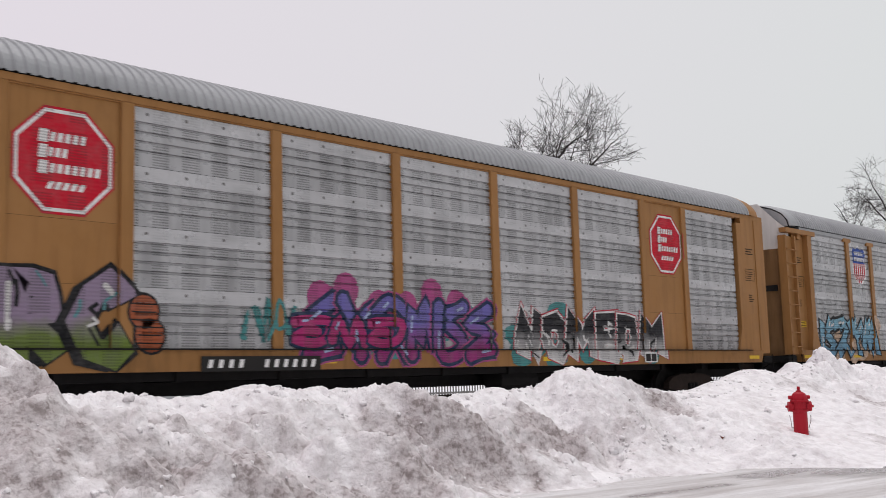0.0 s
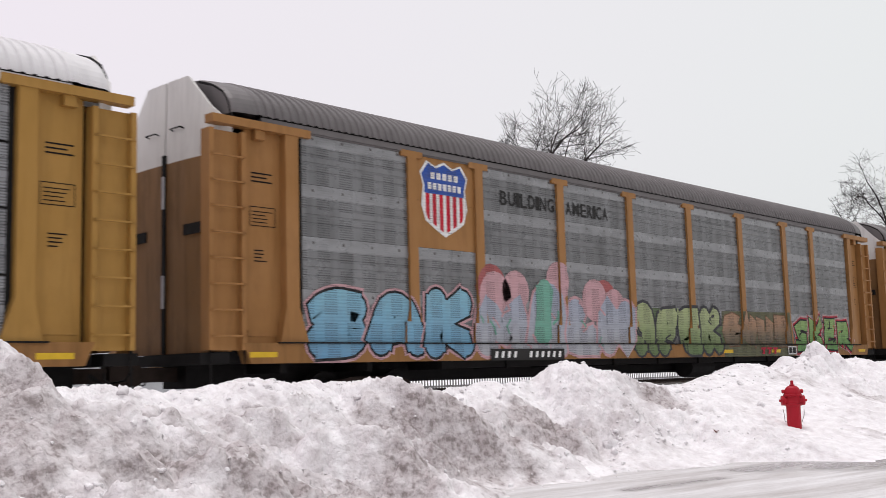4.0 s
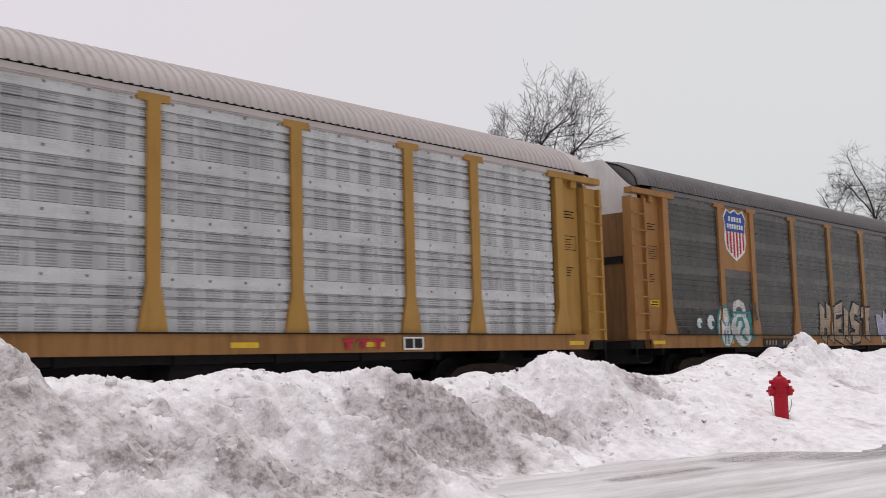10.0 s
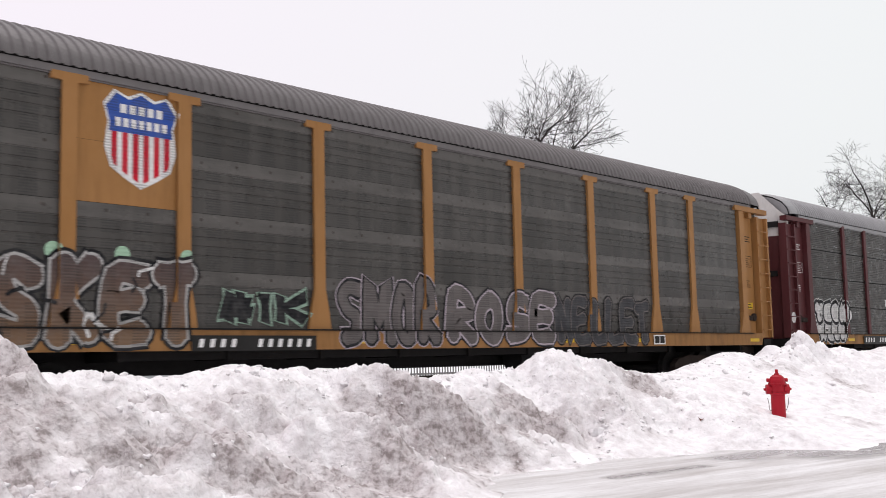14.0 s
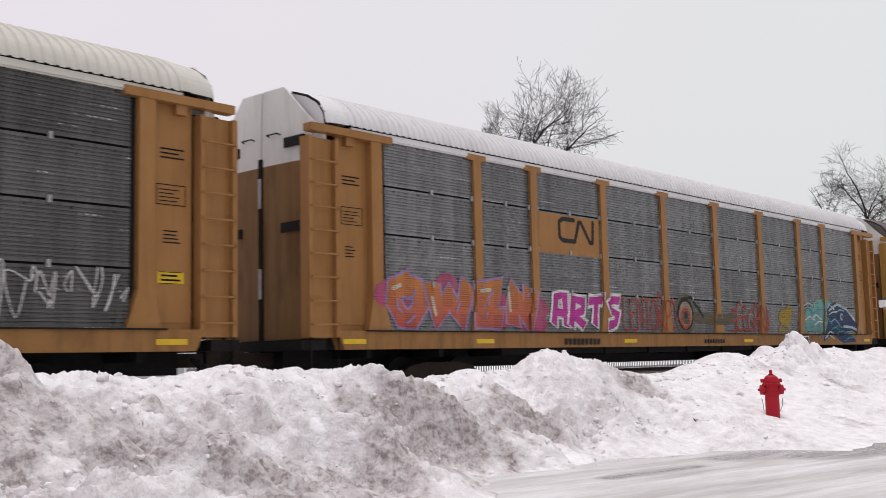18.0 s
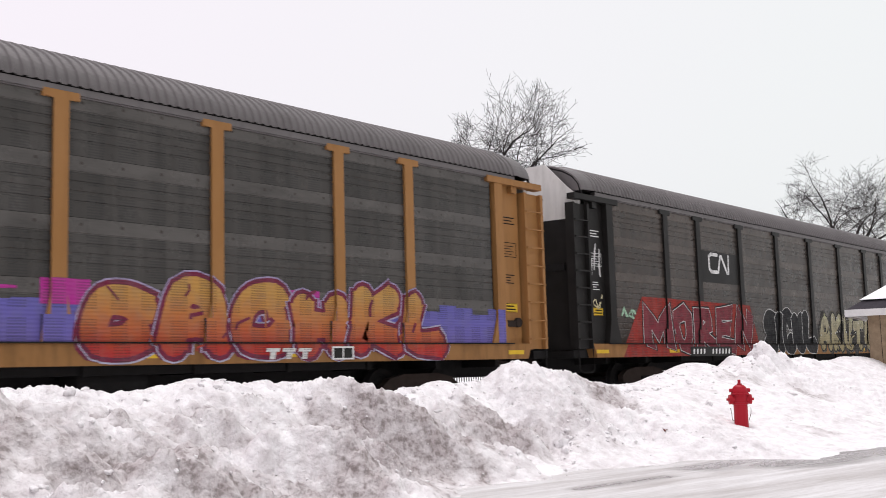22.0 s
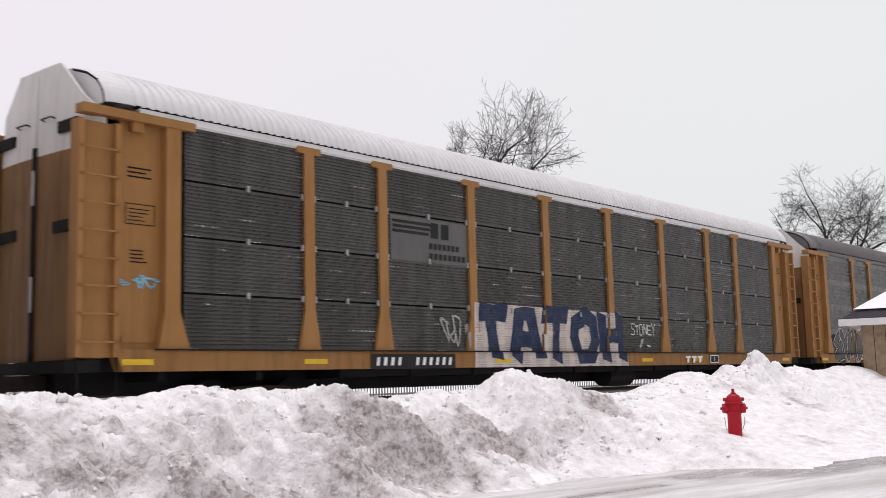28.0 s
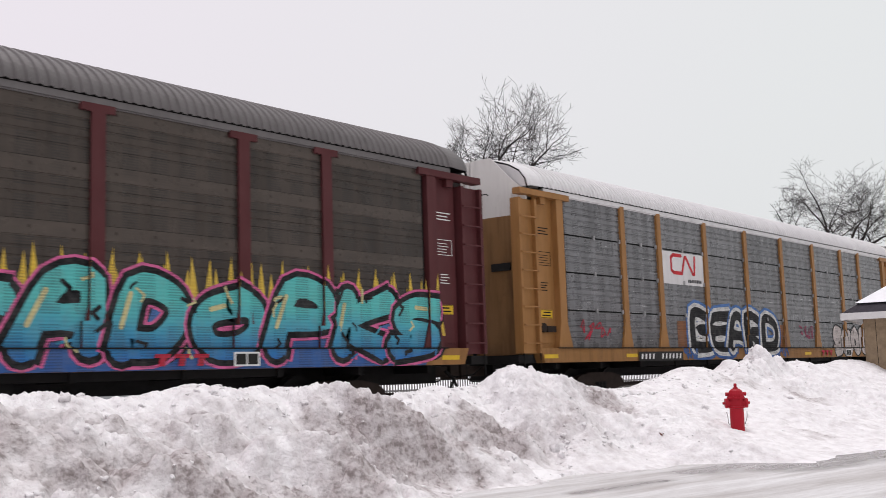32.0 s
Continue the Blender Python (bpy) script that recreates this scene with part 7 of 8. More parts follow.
dots(c, ((-0.4, 1.80, 0.22),), K("spray_bark", (0.10, 0.08, 0.05)), 3)
bm = bmesh.new()
flat_stroke(bm, arc_line(-0.42, 1.74, 0.22, 0.26), 0.08)
laid(c, "graffiti_ring", bm, K("spray_tomato_dull", (0.36, 0.06, 0.045)), 5)
bm = bmesh.new()
flat_stroke(bm, [(-0.95, 1.7), (-0.6, 2.25), (-0.1, 2.32), (0.35, 2.0), (0.55, 1.8)], 0.07)
laid(c, "graffiti_lid", bm, INK, 5)
dots(c, ((-0.4, 1.82, 0.09),), INK, 4)
bm = bmesh.new()
flat_stroke(bm, [(0.15, 1.78), (1.0, 1.74), (1.9, 1.74), (2.3, 1.8)], 0.30)
laid(c, "graffiti_fish", bm, K("spray_moss", (0.10, 0.085, 0.055)), 2)
bm = bmesh.new()
flat_disc(bm, 5.8, 1.85, 0.42, 0.28)
flat_disc(bm, 6.15, 2.05, 0.22, 0.20, -0.0002)
flat_stroke(bm, [(5.5, 1.6), (5.35, 1.45), (5.9, 1.45), (6.0, 1.65)], 0.09)
laid(c, "graffiti_frog", bm, K("spray_gold", (0.33, 0.22, 0.03)), 2, "yellow painted frog")
bm = bmesh.new()
flat_poly(bm, ((7.0, 1.45), (7.4, 2.1), (8.4, 2.5), (9.6, 2.42), (10.4, 2.1), (9.8, 1.6), (8.8, 1.4)))
laid(c, "graffiti_plumage", bm, K("spray_sea_green", (0.16, 0.38, 0.34), (0.10, 0.22, 0.24)), 0, "pale sea-green painted feathers")
bm = bmesh.new()
flat_poly(bm, ((9.0, 2.25), (9.8, 2.45), (10.9, 2.25), (11.7, 1.75), (11.9, 1.3), (11.3, 1.5), (10.7, 1.45), (11.4, 1.1), (10.2, 1.05), (9.3, 1.35), (8.5, 1.1), (9.0, 1.7)))
laid(c, "graffiti_head", bm, K("spray_deep_navy", (0.03, 0.045, 0.09), (0.02, 0.04, 0.12)), 2, "dark blue painted eagle head")
rng = random.Random(27)
for k in range(22):
    x, z = rng.uniform(7.0, 10.4), rng.uniform(1.1, 2.35)
    bm = bmesh.new()
    flat_stroke(bm, [(x, z), (x + 0.35, z + 0.12), (x + 0.75, z + 0.10 * rng.uniform(-1, 1.5))], rng.uniform(0.03, 0.06))
    laid(c, "graffiti_feather", bm, (CHALK, SKY, TEAL)[k % 3], 4)
for line in (((9.3, 2.15), (10.0, 2.38), (10.8, 2.22), (11.5, 1.85)), ((10.5, 1.62), (11.2, 1.6), (11.7, 1.5))):
    bm = bmesh.new()
    flat_stroke(bm, line, 0.09)
    laid(c, "graffiti_line", bm, K("spray_ice", (0.40, 0.46, 0.50)), 5)
dots(c, ((10.35, 1.95, 0.13),), K("spray_ice", (0.40, 0.46, 0.50)), 6)
dots(c, ((10.37, 1.95, 0.07),), INK, 7)
bar_words(c, -6.14, -4.65, 1.06, 1.20, 9, BLACK_P, 6)
bar_words(c, 0.4, 1.6, 1.08, 1.18, 8, BLACK_P, 6)
# long red-white piece
c = CARS[11]
bm = bmesh.new()
flat_rect(bm, -6.9, -4.4, 3.16, 4.06)
laid(c, "emblem_board", bm, GREY_BOARD, 1)
bm = bmesh.new()
for k in range(3):
    flat_rect(bm, -6.85, -5.7 + 0.05 * k, 3.72 + k * 0.10, 3.78 + k * 0.10)
laid(c, "emblem_stripes", bm, BLACK_P, 3)
bar_words(c, -5.75, -5.05, 3.68, 4.0, 2, BLACK_P)
bar_words(c, -5.78, -4.75, 3.45, 3.58, 7, BLACK_P)
bar_words(c, -5.78, -4.50, 3.24, 3.37, 8, BLACK_P)
WHITE_RED = K("spray_chalk_rose", (0.35, 0.33, 0.32), (0.28, 0.21, 0.20), 1.0, 2.0)
bm = bmesh.new()
for k in range(60):
    x = -11.8 + k * 0.345
    flat_disc(bm, x, 1.62 + 0.25 * noise.noise(Vector((k * 0.7, 0, 0))), 0.45, 0.6, -0.0001 * (k % 11), 9)
tagged(laid(c, "graffiti_haze", bm, K("spray_drab", (0.10, 0.12, 0.07), (0.20, 0.10, 0.05)), 0), kind="stuff")
piece(c, "REVENGEISPROMISED", (-12.0, 8.7, 1.0, 2.6), ((0.15, CRIM), (0.03, WHITE_RED)), 0.36, True, 0.0, 0.12, 5, None, None, False, 1, 0.08, 1.02, drop=(0.08, -0.05, CRIM), busy=(60, CRIM, K("spray_drab", (0.10, 0.12, 0.07), (0.20, 0.10, 0.05))))
number_plate(c, -7.6, -5.4, 0.99, 1.24, True, None, (3, 6))
tag(c, (9.2, 11.7, 1.42, 2.3), 30, K("spray_faint", (0.48, 0.46, 0.46)), 12, 0.028)
tag(c, (-12.8, -12.3, 2.6, 2.9), 4, CRIM, 3, 0.05)
# black car
c = CARS[12]
squiggle(c, -6.40, -5.0, 3.44, 4.06, PURE_WHITE, ((-6.95, -4.36, 3.16, 4.10), BLACK_P))
bm = bmesh.new()
flat_poly(bm, ((-11.6, 1.0), (-3.0, 1.0), (-3.7, 2.55), (-10.4, 2.6)))
laid(c, "graffiti_ground", bm, K("spray_brick", (0.28, 0.03, 0.022)), 0)
piece(c, "MOREN", (-10.5, -3.6, 1.0, 2.52), ((0.13, INK), (0.045, CHALK), (0.0, K("spray_maroon", (0.19, 0.03, 0.042)))), 0.40, True, 0.0, 0.0, 2)
piece(c, "SICUL", (-2.7, 1.4, 1.0, 2.5), ((0.13, CHALK), (0.07, INK)), 0.66, False, 0.0, 0.08, 35, None, tight=1.06)
bm = bmesh.new()
for k in range(34):
    flat_disc(bm, 2.2 + k * 0.23, 1.75 + 0.35 * math.sin(k * 1.7), 0.34, 0.48, -0.0001 * (k % 11), 9)
tagged(laid(c, "graffiti_haze", bm, K("spray_night", (0.035, 0.030, 0.030)), 0), kind="stuff")
rng = random.Random(36)
dots(c, [(rng.uniform(2.0, 9.9), rng.uniform(1.15, 2.45), rng.uniform(0.018, 0.035)) for k in range(70)], CHALK, 6.5)
for x, z in ((2.5, 2.3), (3.9, 2.2), (5.2, 2.25), (6.3, 2.2), (7.6, 2.25), (9.9, 2.1)):
    bm = bmesh.new()
    flat_poly(bm, [(x + r * math.cos(a), z + 1.3 * r * math.sin(a)) for r, a in ((0.17, 0), (0.06, 0.79), (0.17, 1.57), (0.06, 2.36), (0.17, 3.14), (0.06, 3.93), (0.17, 4.71), (0.06, 5.5))])
    laid(c, "graffiti_star", bm, K("spray_primrose", (0.52, 0.50, 0.32)), 6.6)
piece(c, "AKUTCRY", (1.9, 9.9, 1.0, 2.45), ((0.18, K("spray_dust", (0.15, 0.135, 0.10))), (0.12, INK), (0.0, K("spray_oat", (0.40, 0.37, 0.26), (0.33, 0.27, 0.13)))), 0.40, False, 0.05, 0.12, 36, None, drop=(0.10, -0.06, INK), busy=(34, INK, K("spray_oat", (0.40, 0.37, 0.26), (0.33, 0.27, 0.13)), K("spray_dust", (0.15, 0.135, 0.10))))
number_plate(c, -8.0, -5.4, 0.99, 1.26)
tag(c, (-12.8, -12.2, 3.0, 3.9), 7, CHALK, 5, 0.05)
tag(c, (-12.8, -12.2, 2.2, 2.6), 9, CREAM, 4, 0.04)
tag(c, (-11.6, -10.8, 2.0, 2.3), 10, MINT, 4, 0.05)
# orange-violet piece
c = CARS[13]
bm = bmesh.new()
for k in range(44):
    x = -11.7 + k * 0.54
    flat_rect(bm, x, x + 0.54, 1.34, 1.95 + 0.35 * abs(noise.noise(Vector((k * 0.31, 2, 0)))))
laid(c, "graffiti_ground", bm, K("spray_indigo", (0.10, 0.10, 0.34), (0.17, 0.13, 0.40)), 0)
bm = bmesh.new()
for k in range(16):
    x = -9.2 + k * 1.15
    flat_rect(bm, x, x + 0.8, 1.9 + 0.1 * (k % 3), 2.15 + 0.13 * (k % 2))
tagged(laid(c, "graffiti_blocks", bm, MAG, 1), kind="stuff")
piece(c, "ADAMA", (-8.9, -0.9, 1.0, 2.6), ((0.24, LILAC), (0.18, K("spray_plum", (0.16, 0.02, 0.05))), (0.0, FLAME)), 0.42, True, 0.12, 0.14, 41, K("spray_plum_rose", (0.36, 0.07, 0.14)), drop=(-0.14, -0.08, K("spray_plum", (0.16, 0.02, 0.05))), busy=(22, K("spray_plum", (0.16, 0.02, 0.05)), FLAME))
piece(c, "CACHKL", (1.7, 10.1, 1.0, 2.45), ((0.22, LILAC), (0.16, K("spray_plum", (0.16, 0.02, 0.05))), (0.0, FLAME)), 0.46, False, 0.08, 0.10, 42, drop=(-0.12, -0.08, K("spray_plum", (0.16, 0.02, 0.05))), busy=(18, K("spray_plum", (0.16, 0.02, 0.05)), FLAME))
shield(c, -8.62, -7.21, 3.46, 4.96)
number_plate(c, -6.6, -4.4, 1.0, 1.22, False, K("worn_tan", (0.34, 0.25, 0.15)))
sill_mark(c, 5.2, CHALK)
# orange car
c = CARS[14]
bm = bmesh.new()
for k in range(4):
    flat_rect(bm, 4.45 + k * 0.62, 4.98 + k * 0.62, 3.82, 4.06, 0, 0.14)
laid(c, "emblem_blocks", bm, CRIM, 3, "red slanted emblem")
bm = bmesh.new()
flat_poly(bm, ((4.3, 3.70), (6.8, 3.60), (6.9, 3.64), (6.5, 3.76), (4.4, 3.78)))
laid(c, "emblem_swoosh", bm, BLACK_P, 4)
piece(c, "ERK", (-8.6, -6.8, 1.0, 2.25), ((0.0, CHALK),), 0.07, True, 0.1, 0.0, 18)
piece(c, "BURNS", (-6.6, -4.6, 1.2, 2.2), ((0.0, K("spray_faint", (0.48, 0.46, 0.46))),), 0.09, True, 0.1, 0.1, 3)
piece(c, "MOOO", (-11.3, -8.8, 1.0, 2.0), ((0.0, CHALK),), 0.06, False, 0.0, 0.1, 19)
tag(c, (-13.2, -12.4, 1.7, 1.95), 20, K("spray_faint", (0.48, 0.46, 0.46)), 5, 0.03, True)
piece(c, "KENLANE", (-3.9, 2.5, 1.42, 2.3), ((0.05, K("spray_lime_soft", (0.30, 0.36, 0.17))), (0.0, K("spray_lime", (0.21, 0.28, 0.07)))), 0.26, False, 0.2, 0.12, 43, busy=(18, K("spray_lime_soft", (0.30, 0.36, 0.17)), K("spray_lime", (0.21, 0.28, 0.07))))
dots(c, ((-3.2, 2.2, 0.42),), K("spray_lagoon", (0.16, 0.34, 0.38)), 1)
bm = bmesh.new()
for k in range(9):
    x = -2.9 + k * 0.62
    flat_poly(bm, ((x, 1.33), (x + 0.62, 1.33), (x + 0.31, 0.98)))
laid(c, "graffiti_zigzag", bm, K("spray_mist", (0.40, 0.44, 0.48)), 1)
number_plate(c, -5.75, -3.25, 0.99, 1.23)
tag(c, (-12.8, -11.9, 2.2, 3.4), 22, GREYD, 5, 0.06, True)
slogan(c, "BI", 12.98, 13.26, 2.78, 3.04, WHITE_P, True)
# blue bubbles
c = CARS[15]
piece(c, "DEAL", (7.4, 10.9, 1.3, 2.5), ((0.24, INK), (0.02, K("spray_pond", (0.13, 0.23, 0.28), (0.09, 0.17, 0.25)))), 0.56, False, 0.0, 0.06, 44)
tag(c, (7.4, 10.9, 2.35, 2.6), 48, INK, 14, 0.06)
tag(c, (5.2, 6.5, 1.5, 2.2), 23, GREYD, 6, 0.07)
tag(c, (12.2, 12.8, 1.6, 2.3), 24, INK, 4, 0.045)
wild_letters(c, 2, (1.9, 3.6, 1.0, 2.5), 45, ((0.2, SKY), (0.0, GREYD)), False, 0.4)
wild_letters(c, 3, (-1.2, 1.8, 1.0, 2.4), 47, ((0.15, SKY), (0.0, CHROME)), False, 0.4)
wild_letters(c, 4, (-11.4, -8.4, 1.0, 2.3), 46, ((0.14, CHALK), (0.08, INK), (-0.02, K("spray_pewter", (0.12, 0.105, 0.102)))), False, 0.44, INK)
tag(c, (-8.2, -7.2, 1.5, 2.2), 26, SKY, 4, 0.05)
sill_mark(c, 4.6, CRIM)
# navy letters
c = CARS[16]
bm = bmesh.new()
flat_rect(bm, -6.8, -4.38, 3.16, 4.06)
laid(c, "emblem_board", bm, GREY_BOARD, 1)
bm = bmesh.new()
for k in range(3):
    flat_rect(bm, -6.75, -5.65 + 0.05 * k, 3.72 + k * 0.10, 3.78 + k * 0.10)
laid(c, "emblem_stripes", bm, BLACK_P, 3)
bar_words(c, -5.62, -4.95, 3.68, 4.0, 2, BLACK_P)
bar_words(c, -5.66, -4.65, 3.45, 3.57, 7, BLACK_P)
bar_words(c, -5.66, -4.45, 3.24, 3.36, 8, BLACK_P)
bm = bmesh.new()
flat_poly(bm, ((-4.3, 1.0), (2.1, 1.0), (1.9, 2.35), (-4.25, 2.4)))
laid(c, "graffiti_ground", bm, K("spray_sand", (0.55, 0.48, 0.44)), 0)
piece(c, "TATOH", (-4.2, 2.0, 1.02, 2.42), ((0.0, NAVY),), 0.40, True, 0.0, 0.0, 2, None, None, False, 1, 0.0, 1.0)
tag(c, (-5.3, -4.5, 1.4, 2.15), 27, CHROME, 4, 0.05)
piece(c, "STONEY", (2.4, 3.7, 1.8, 2.1), ((0.0, CHALK),), 0.2, False, 0.0, 0.03, 2)
tag(c, (2.7, 3.3, 1.4, 1.7), 29, CHALK, 3, 0.035)
number_plate(c, -7.5, -5.0, 0.99, 1.28)
sill_mark(c, 5.2, WHITE_P)
tag(c, (-12.8, -12.2, 2.3, 2.5), 30, SKY, 4, 0.04)
# huge pale green letters
c = CARS[17]
GIANT = spray("spray_pale_green", (0.30, 0.43, 0.31), (0.27, 0.38, 0.28), 1.0, 4.8)
SHADOW = spray("spray_letter_shadow", (0.030, 0.028, 0.030), (0.026, 0.026, 0.028), 1.0, 4.8)


def giant(shapes, holes, dx):
    for grow, mt, layer in ((1, SHADOW, 0), (0, GIANT, 3)):
        bm = bmesh.new()
        for i, pts in enumerate(shapes):
            q = [Vector(p) for p in pts]
            if grow:
                m = sum(q, Vector((0, 0))) / len(q)
                q = [p + (p - m).normalized() * 0.30 for p in q]
            flat_poly(bm, [(p.x, min(4.95, max(0.99, p.y))) for p in q], -0.0002 * i)
            if grow:
                flat_poly(bm, [(p.x + dx, min(4.8, max(0.99, p.y - 0.25))) for p in q], 0.0008 - 0.0002 * i)
        laid(c, "giant_letter" if not grow else "letter_shadow", bm, mt, layer)
    bm = bmesh.new()
    for i, pts in enumerate(holes):
        flat_poly(bm, pts, -0.0002 * i)
    laid(c, "letter_counter", bm, SHADOW, 5)


def giant_brush(path, w):
    for grow, mt, layer, dx in ((0.55, SHADOW, 0, 0.0), (0.35, SHADOW, 0, 0.6), (0.0, GIANT, 3, 0.0)):
        bm = bmesh.new()
        flat_stroke(bm, [(px + dx, pz) for px, pz in path], w + grow)
        for v in bm.verts:
            v.co.z = min(4.94, max(0.99, v.co.z))
        laid(c, "giant_letter" if grow == 0 else "letter_shadow", bm, mt, layer)


CEE = ((-11.05, 2.3), (-11.0, 3.4), (-10.75, 4.2), (-10.1, 4.62), (-9.0, 4.72), (-8.0, 4.60), (-7.35, 4.2), (-7.15, 3.5), (-7.2, 2.9), (-8.33, 2.82), (-8.36, 3.1), (-8.55, 3.62), (-8.9, 3.75), (-9.25, 3.55), (-9.45, 2.9), (-9.45, 2.1), (-9.25, 1.6), (-8.95, 1.44), (-8.6, 1.62), (-8.38, 2.25), (-6.89, 2.32), (-6.9, 1.02), (-10.5, 1.02), (-10.85, 1.5))
for k, (dx, dz, mt, layer) in enumerate(((0.0, 0.0, GIANT, 3),)):
    bm = bmesh.new()
    flat_poly(bm, [(x + dx, z + dz) for x, z in CEE])
    bm.normal_update()
    bmesh.ops.triangulate(bm, faces=bm.faces[:])
    laid(c, "giant_letter", bm, mt, layer)
bm = bmesh.new()
flat_poly(bm, ((-11.4, 2.3), (-11.3, 3.5), (-11.0, 4.4), (-10.2, 4.9), (-9.0, 4.95), (-7.8, 4.85), (-7.0, 4.4), (-6.8, 3.5), (-6.5, 2.9), (-6.5, 0.99), (-10.7, 0.99), (-11.2, 1.5)))
laid(c, "letter_shadow", bm, SHADOW, 0)
giant_brush([(9.95, 3.55), (9.85, 3.95), (9.2, 4.20), (8.3, 4.10), (7.85, 3.60), (8.1, 3.05), (8.9, 2.72), (9.8, 2.45), (10.35, 1.95), (10.0, 1.52), (9.2, 1.42), (7.3, 1.45)], 0.95)
for a, b, top, zt in ((-6.5, -1.95, (-4.75, -3.65), 4.72), (2.1, 6.6, (3.85, 4.75), 4.72)):
    giant([[(a, 1.02), (b, 1.02), (top[1], zt), (top[0], zt)]], [[((a + b) / 2 - 0.12, 2.0), ((a + b) / 2 + 0.30, 2.0), ((a + b) / 2 + 0.08, 2.85)], [((a + b) / 2 - 0.42, 1.0), ((a + b) / 2 + 0.55, 1.0), ((a + b) / 2 + 0.50, 1.38), ((a + b) / 2 - 0.38, 1.38)]], 0.8)
giant([[(-1.75, 1.30), (-0.75, 1.30), (-0.75, 4.72), (-1.75, 4.72)], [(1.15, 1.30), (2.05, 1.30), (2.0, 4.72), (1.15, 4.72)], [(-1.0, 1.30), (-0.2, 1.30), (1.6, 4.72), (0.9, 4.72)]], [], 0.5)
dots(c, ((-8.55, 2.0, 0.22), (-6.55, 2.1, 0.22), (-4.2, 1.12, 0.16), (0.2, 1.5, 0.2), (4.5, 1.12, 0.15), (9.6, 1.7, 0.14)), RUST_O, 7)
bm = bmesh.new()
flat_poly(bm, ((-13.3, 1.0), (-10.9, 1.0), (-11.1, 1.9), (-11.6, 2.0), (-12.6, 1.5)))
laid(c, "graffiti_ground", bm, K("spray_ember", (0.36, 0.06, 0.02)), 0)
number_plate(c, -6.6, -4.5, 1.0, 1.24, False, CHALK)
dots(c, ((-12.5, 3.95, 0.30),), K("spray_denim", (0.16, 0.22, 0.34)), 1)
dots(c, ((-12.5, 3.95, 0.21),), K("spray_pale_blue", (0.30, 0.42, 0.56)), 2)
piece(c, "HEKSY", (-10.7, -9.9, 1.36, 1.60), ((0.0, CRIM),), 0.22, False, 0.0, 0.0, 2, None, None, False, 6)
tag(c, (-11.9, -11.2, 2.2, 2.8), 32, CRIM, 5, 0.045)
sill_mark(c, 5.2, CRIM)
# grey car, black-white piece
c = CARS[18]
squiggle(c, -6.4, -4.86, 3.42, 4.02, K("emblem_red", (0.55, 0.03, 0.04)), ((-6.95, -4.38, 3.14, 4.06), WHITE_BOARD))
bar_words(c, -5.4, -4.55, 3.22, 3.31, 8, GREYD)
for a, b in ((-6.2, -5.2), (0.3, 1.35)):
    bm = bmesh.new()
    flat_rect(bm, a, b, 1.36, 2.1)
    laid(c, "painted_over_patch", bm, K("spray_patch", (0.22, 0.095, 0.045)), 0)
piece(c, "BEARD", (-5.3, 0.7, 1.0, 2.62), ((0.42, BLUEP), (0.24, CHALK), (0.0, INK)), 0.34, False, 0.0, 0.06, 51, None, None, False, 1, 0.0, 1.08)
tag(c, (-6.1, -5.2, 1.02, 1.35), 53, BLUEP, 6, 0.06)
tag(c, (0.4, 1.4, 1.02, 1.35), 54, BLUEP, 6, 0.05)
piece(c, "SNOU", (5.7, 9.5, 1.0, 2.15), ((0.14, INK), (0.02, K("spray_blush", (0.50, 0.44, 0.42)))), 0.50, False, 0.0, 0.08, 52)
tag(c, (9.4, 12.2, 1.05, 2.2), 33, INK, 8, 0.07)
tag(c, (-11.3, -9.8, 1.5, 2.1), 34, CRIM, 6, 0.04)
tag(c, (2.6, 3.9, 1.4, 2.1), 36, K("spray_wine", (0.26, 0.03, 0.08)), 6, 0.05)
number_plate(c, -8.6, -6.15, 0.99, 1.24)
sill_mark(c, 4.3, CRIM)
# turquoise piece
c = CARS[19]
bm = bmesh.new()
for k in range(44):
    x = 2.2 + k * 0.23
    flat_poly(bm, ((x, 1.6), (x + 0.36, 1.6), (x + 0.18 + 0.1 * math.sin(k * 3), 2.55 + 0.35 * abs(math.sin(k * 1.9)))), -0.0001 * (k % 7))
laid(c, "graffiti_flames", bm, K("spray_sulphur", (0.62, 0.42, 0.06)), 0)
bm = bmesh.new()
flat_poly(bm, ((2.0, 1.0), (11.6, 1.0), (12.2, 1.8), (11.5, 2.0), (2.0, 2.1)))
laid(c, "graffiti_ground", bm, BLUEP, 1)
piece(c, "SADOPKS", (1.4, 12.2, 1.0, 2.62), ((0.36, PINK), (0.26, INK), (0.04, SEA)), 0.32, False, 0.30, 0.14, 61, None, K("spray_straw", (0.55, 0.50, 0.26)), False, 2, drop=(0.14, -0.12, INK), busy=(40, INK, INK, K("spray_straw", (0.55, 0.50, 0.26)), SEA))
sill_mark(c, 5.2, CRIM)
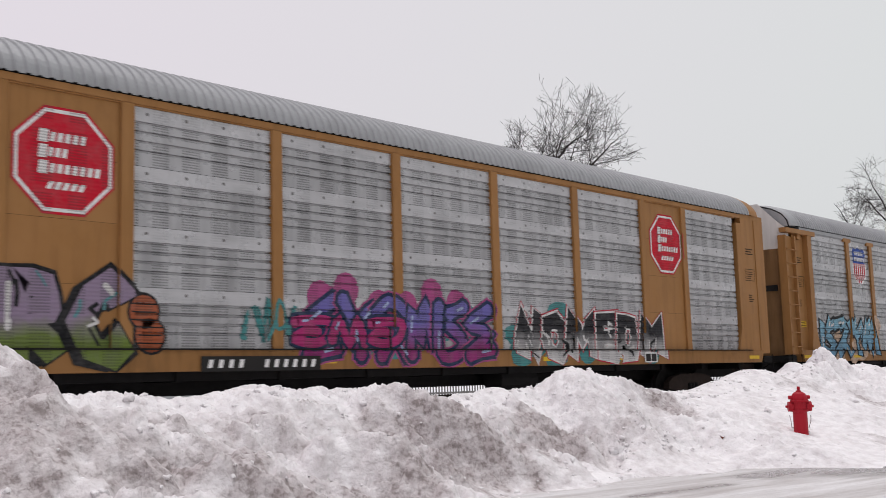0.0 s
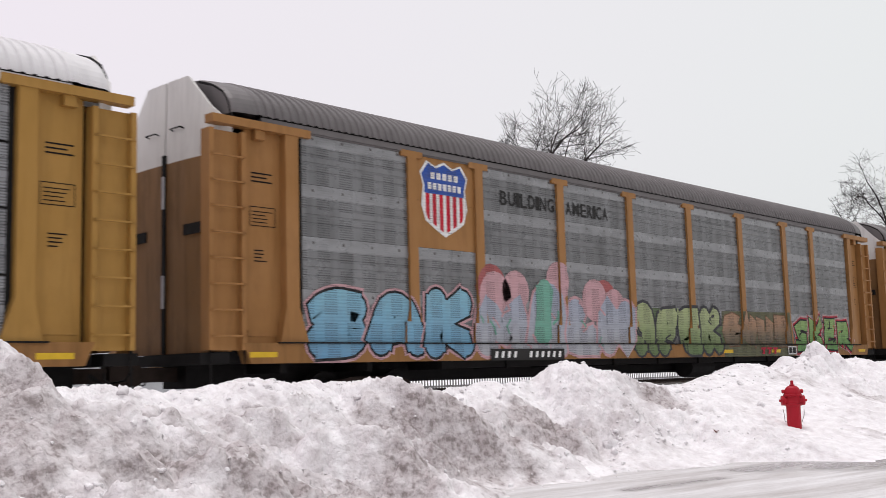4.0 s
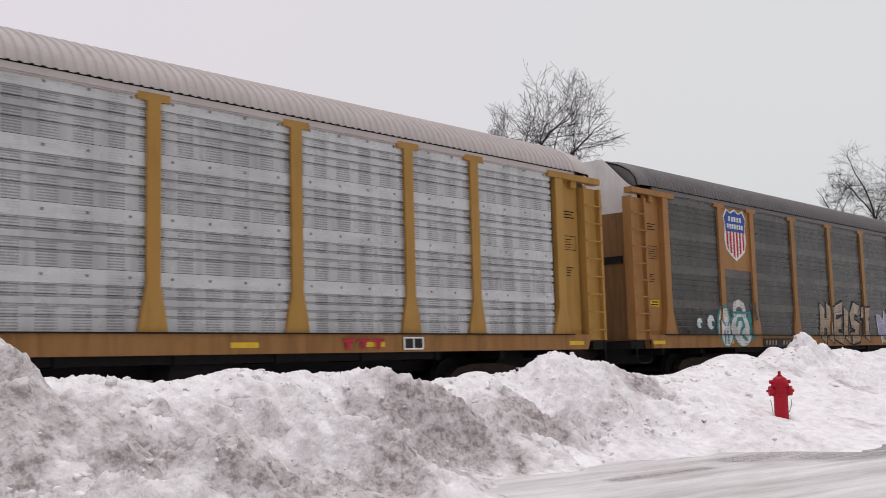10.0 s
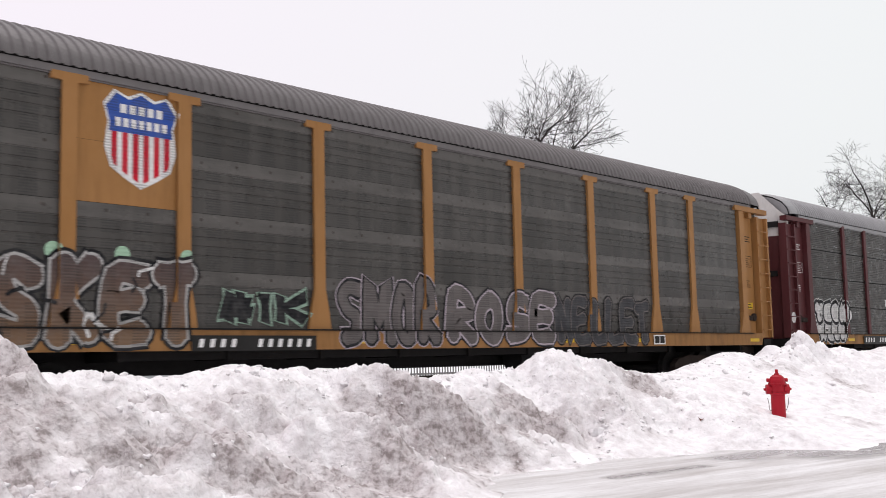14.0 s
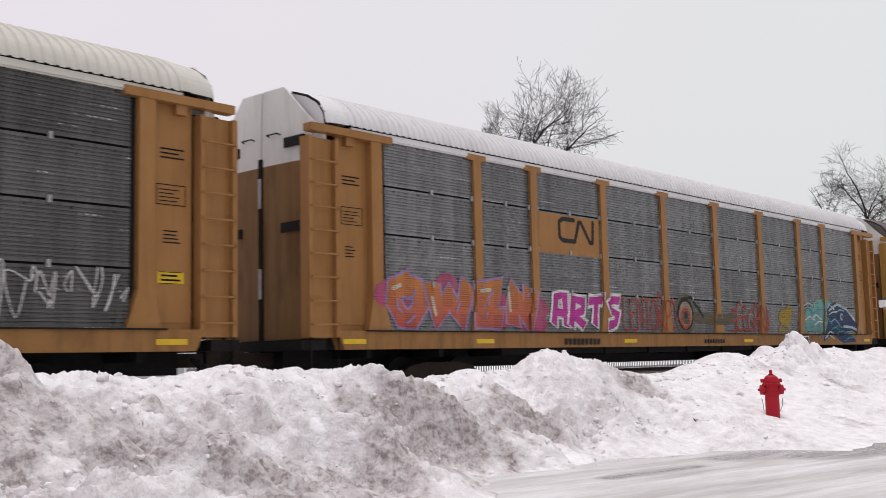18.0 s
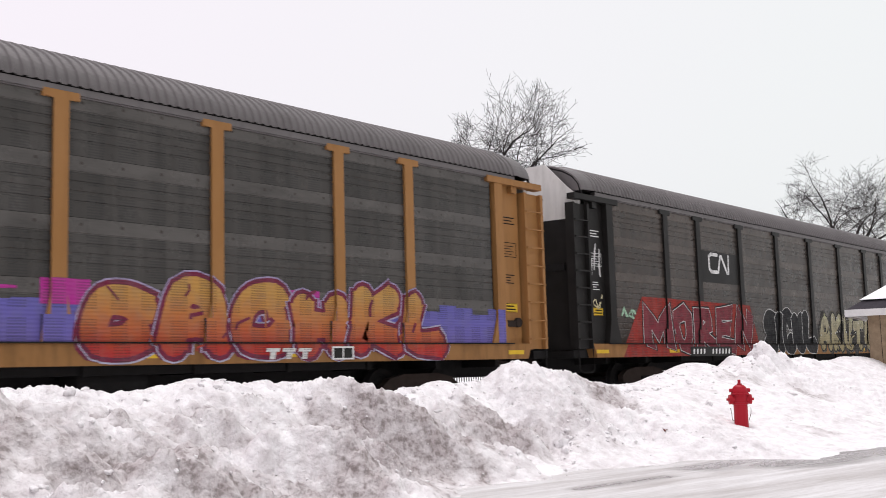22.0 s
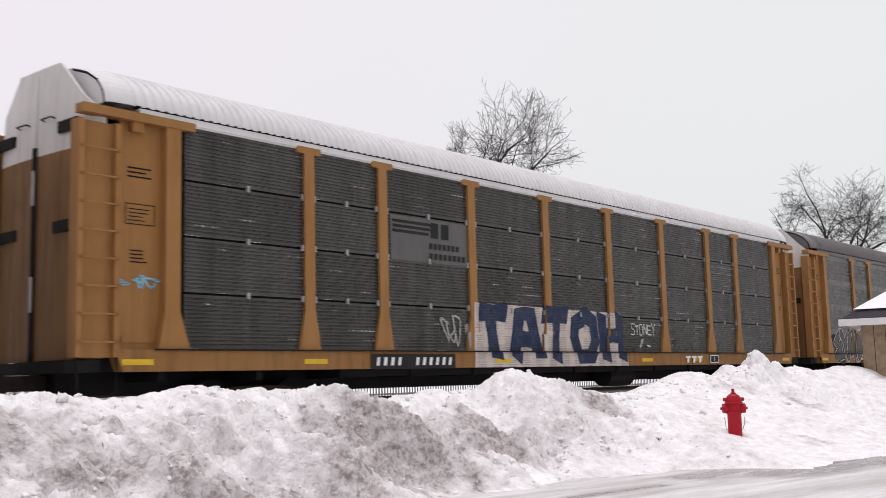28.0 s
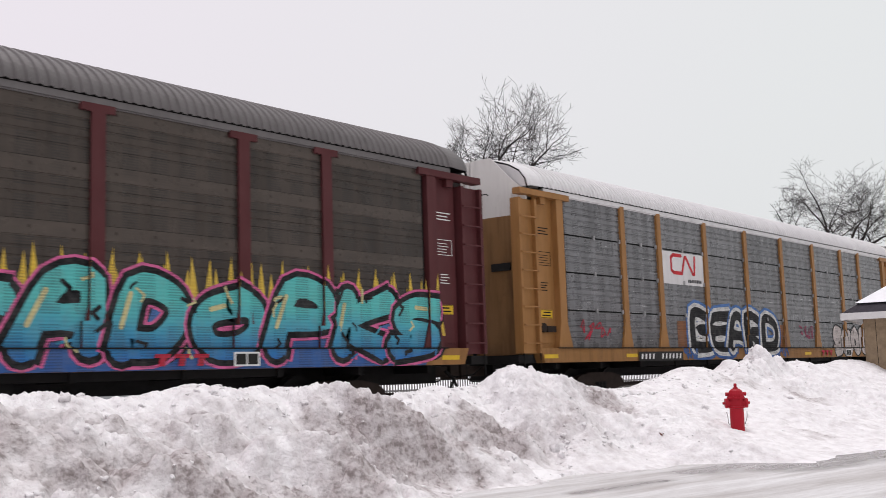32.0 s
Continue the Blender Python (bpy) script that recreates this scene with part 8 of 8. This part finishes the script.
# leading car, its tail alone in view
c = CARS[-1]
shield(c, -8.6, -7.4, 3.5, 4.9)
wild_letters(c, 4, (-11.5, -7.0, 1.0, 2.5), 62, ((0.16, INK), (0.0, SKY)), True, 0.36, PEACH, CHALK)

# stencils on the doors and the data panel on each sill
for index, car in CARS.items():
    rng = random.Random(index + 40)
    ink = WHITE_P if index in (7, 12, 19, 14) else STEEL
    se = index in (0, 14)
    for s in (-1, 1):
        if index in (0,) and s < 0:
            continue
        bm = bmesh.new()
        for k in range(3):
            flat_rect(bm, s * 12.5 - 0.22, s * 12.5 + 0.22 - 0.1 * (k % 2), 4.05 + k * 0.07, 4.075 + k * 0.07)
        for k in range(4):
            flat_rect(bm, s * 12.5 - 0.16, s * 12.5 + rng.uniform(0, 0.16), 2.7 + k * 0.06, 2.72 + k * 0.06)
        x0, x1 = s * 12.48 - 0.27, s * 12.48 + 0.27
        for z in (3.30, 3.62):
            flat_rect(bm, x0, x1, z, z + 0.014)
        for x in (x0, x1 - 0.014):
            flat_rect(bm, x, x + 0.014, 3.314, 3.62)
        for k in range(4):
            flat_rect(bm, x0 + 0.05, x1 - rng.uniform(0.06, 0.22), 3.36 + k * 0.06, 3.375 + k * 0.06)
        tagged(laid(car, "stencil", bm, ink, 1, "", se), kind="stuff")
    bm = bmesh.new()
    flat_rect(bm, 6.75, 7.3, 1.04, 1.28)
    laid(car, "data_panel", bm, WHITE_P, 12)
    for k in (0, 1):
        bm = bmesh.new()
        flat_rect(bm, 6.79 + k * 0.25, 7.01 + k * 0.25, 1.07, 1.25)
        laid(car, "data_field", bm, BLACK_P, 13)

# ---- what moves ----


def motions():
    for index, car in CARS.items():
        walk(car, [(t, pose(centre_x(index, t), TRACK_Y, 0)) for t in range(33)])
    # the wheels roll with the train
    turn = lambda t: math.degrees((centre_x(0, t) - centre_x(0, 0)) / 0.43)
    first = WHEELSETS[0]
    walk(first, [(k / 30, pose(0, 0, 0, 0, turn(k / 30), 0)) for k in range(961)])
    for ax in WHEELSETS[1:]:
        ax.rotation_mode = "QUATERNION"
        ax.animation_data_create()
        ax.animation_data.action = first.animation_data.action
        ax.animation_data.action_slot = first.animation_data.action_slot


motions()
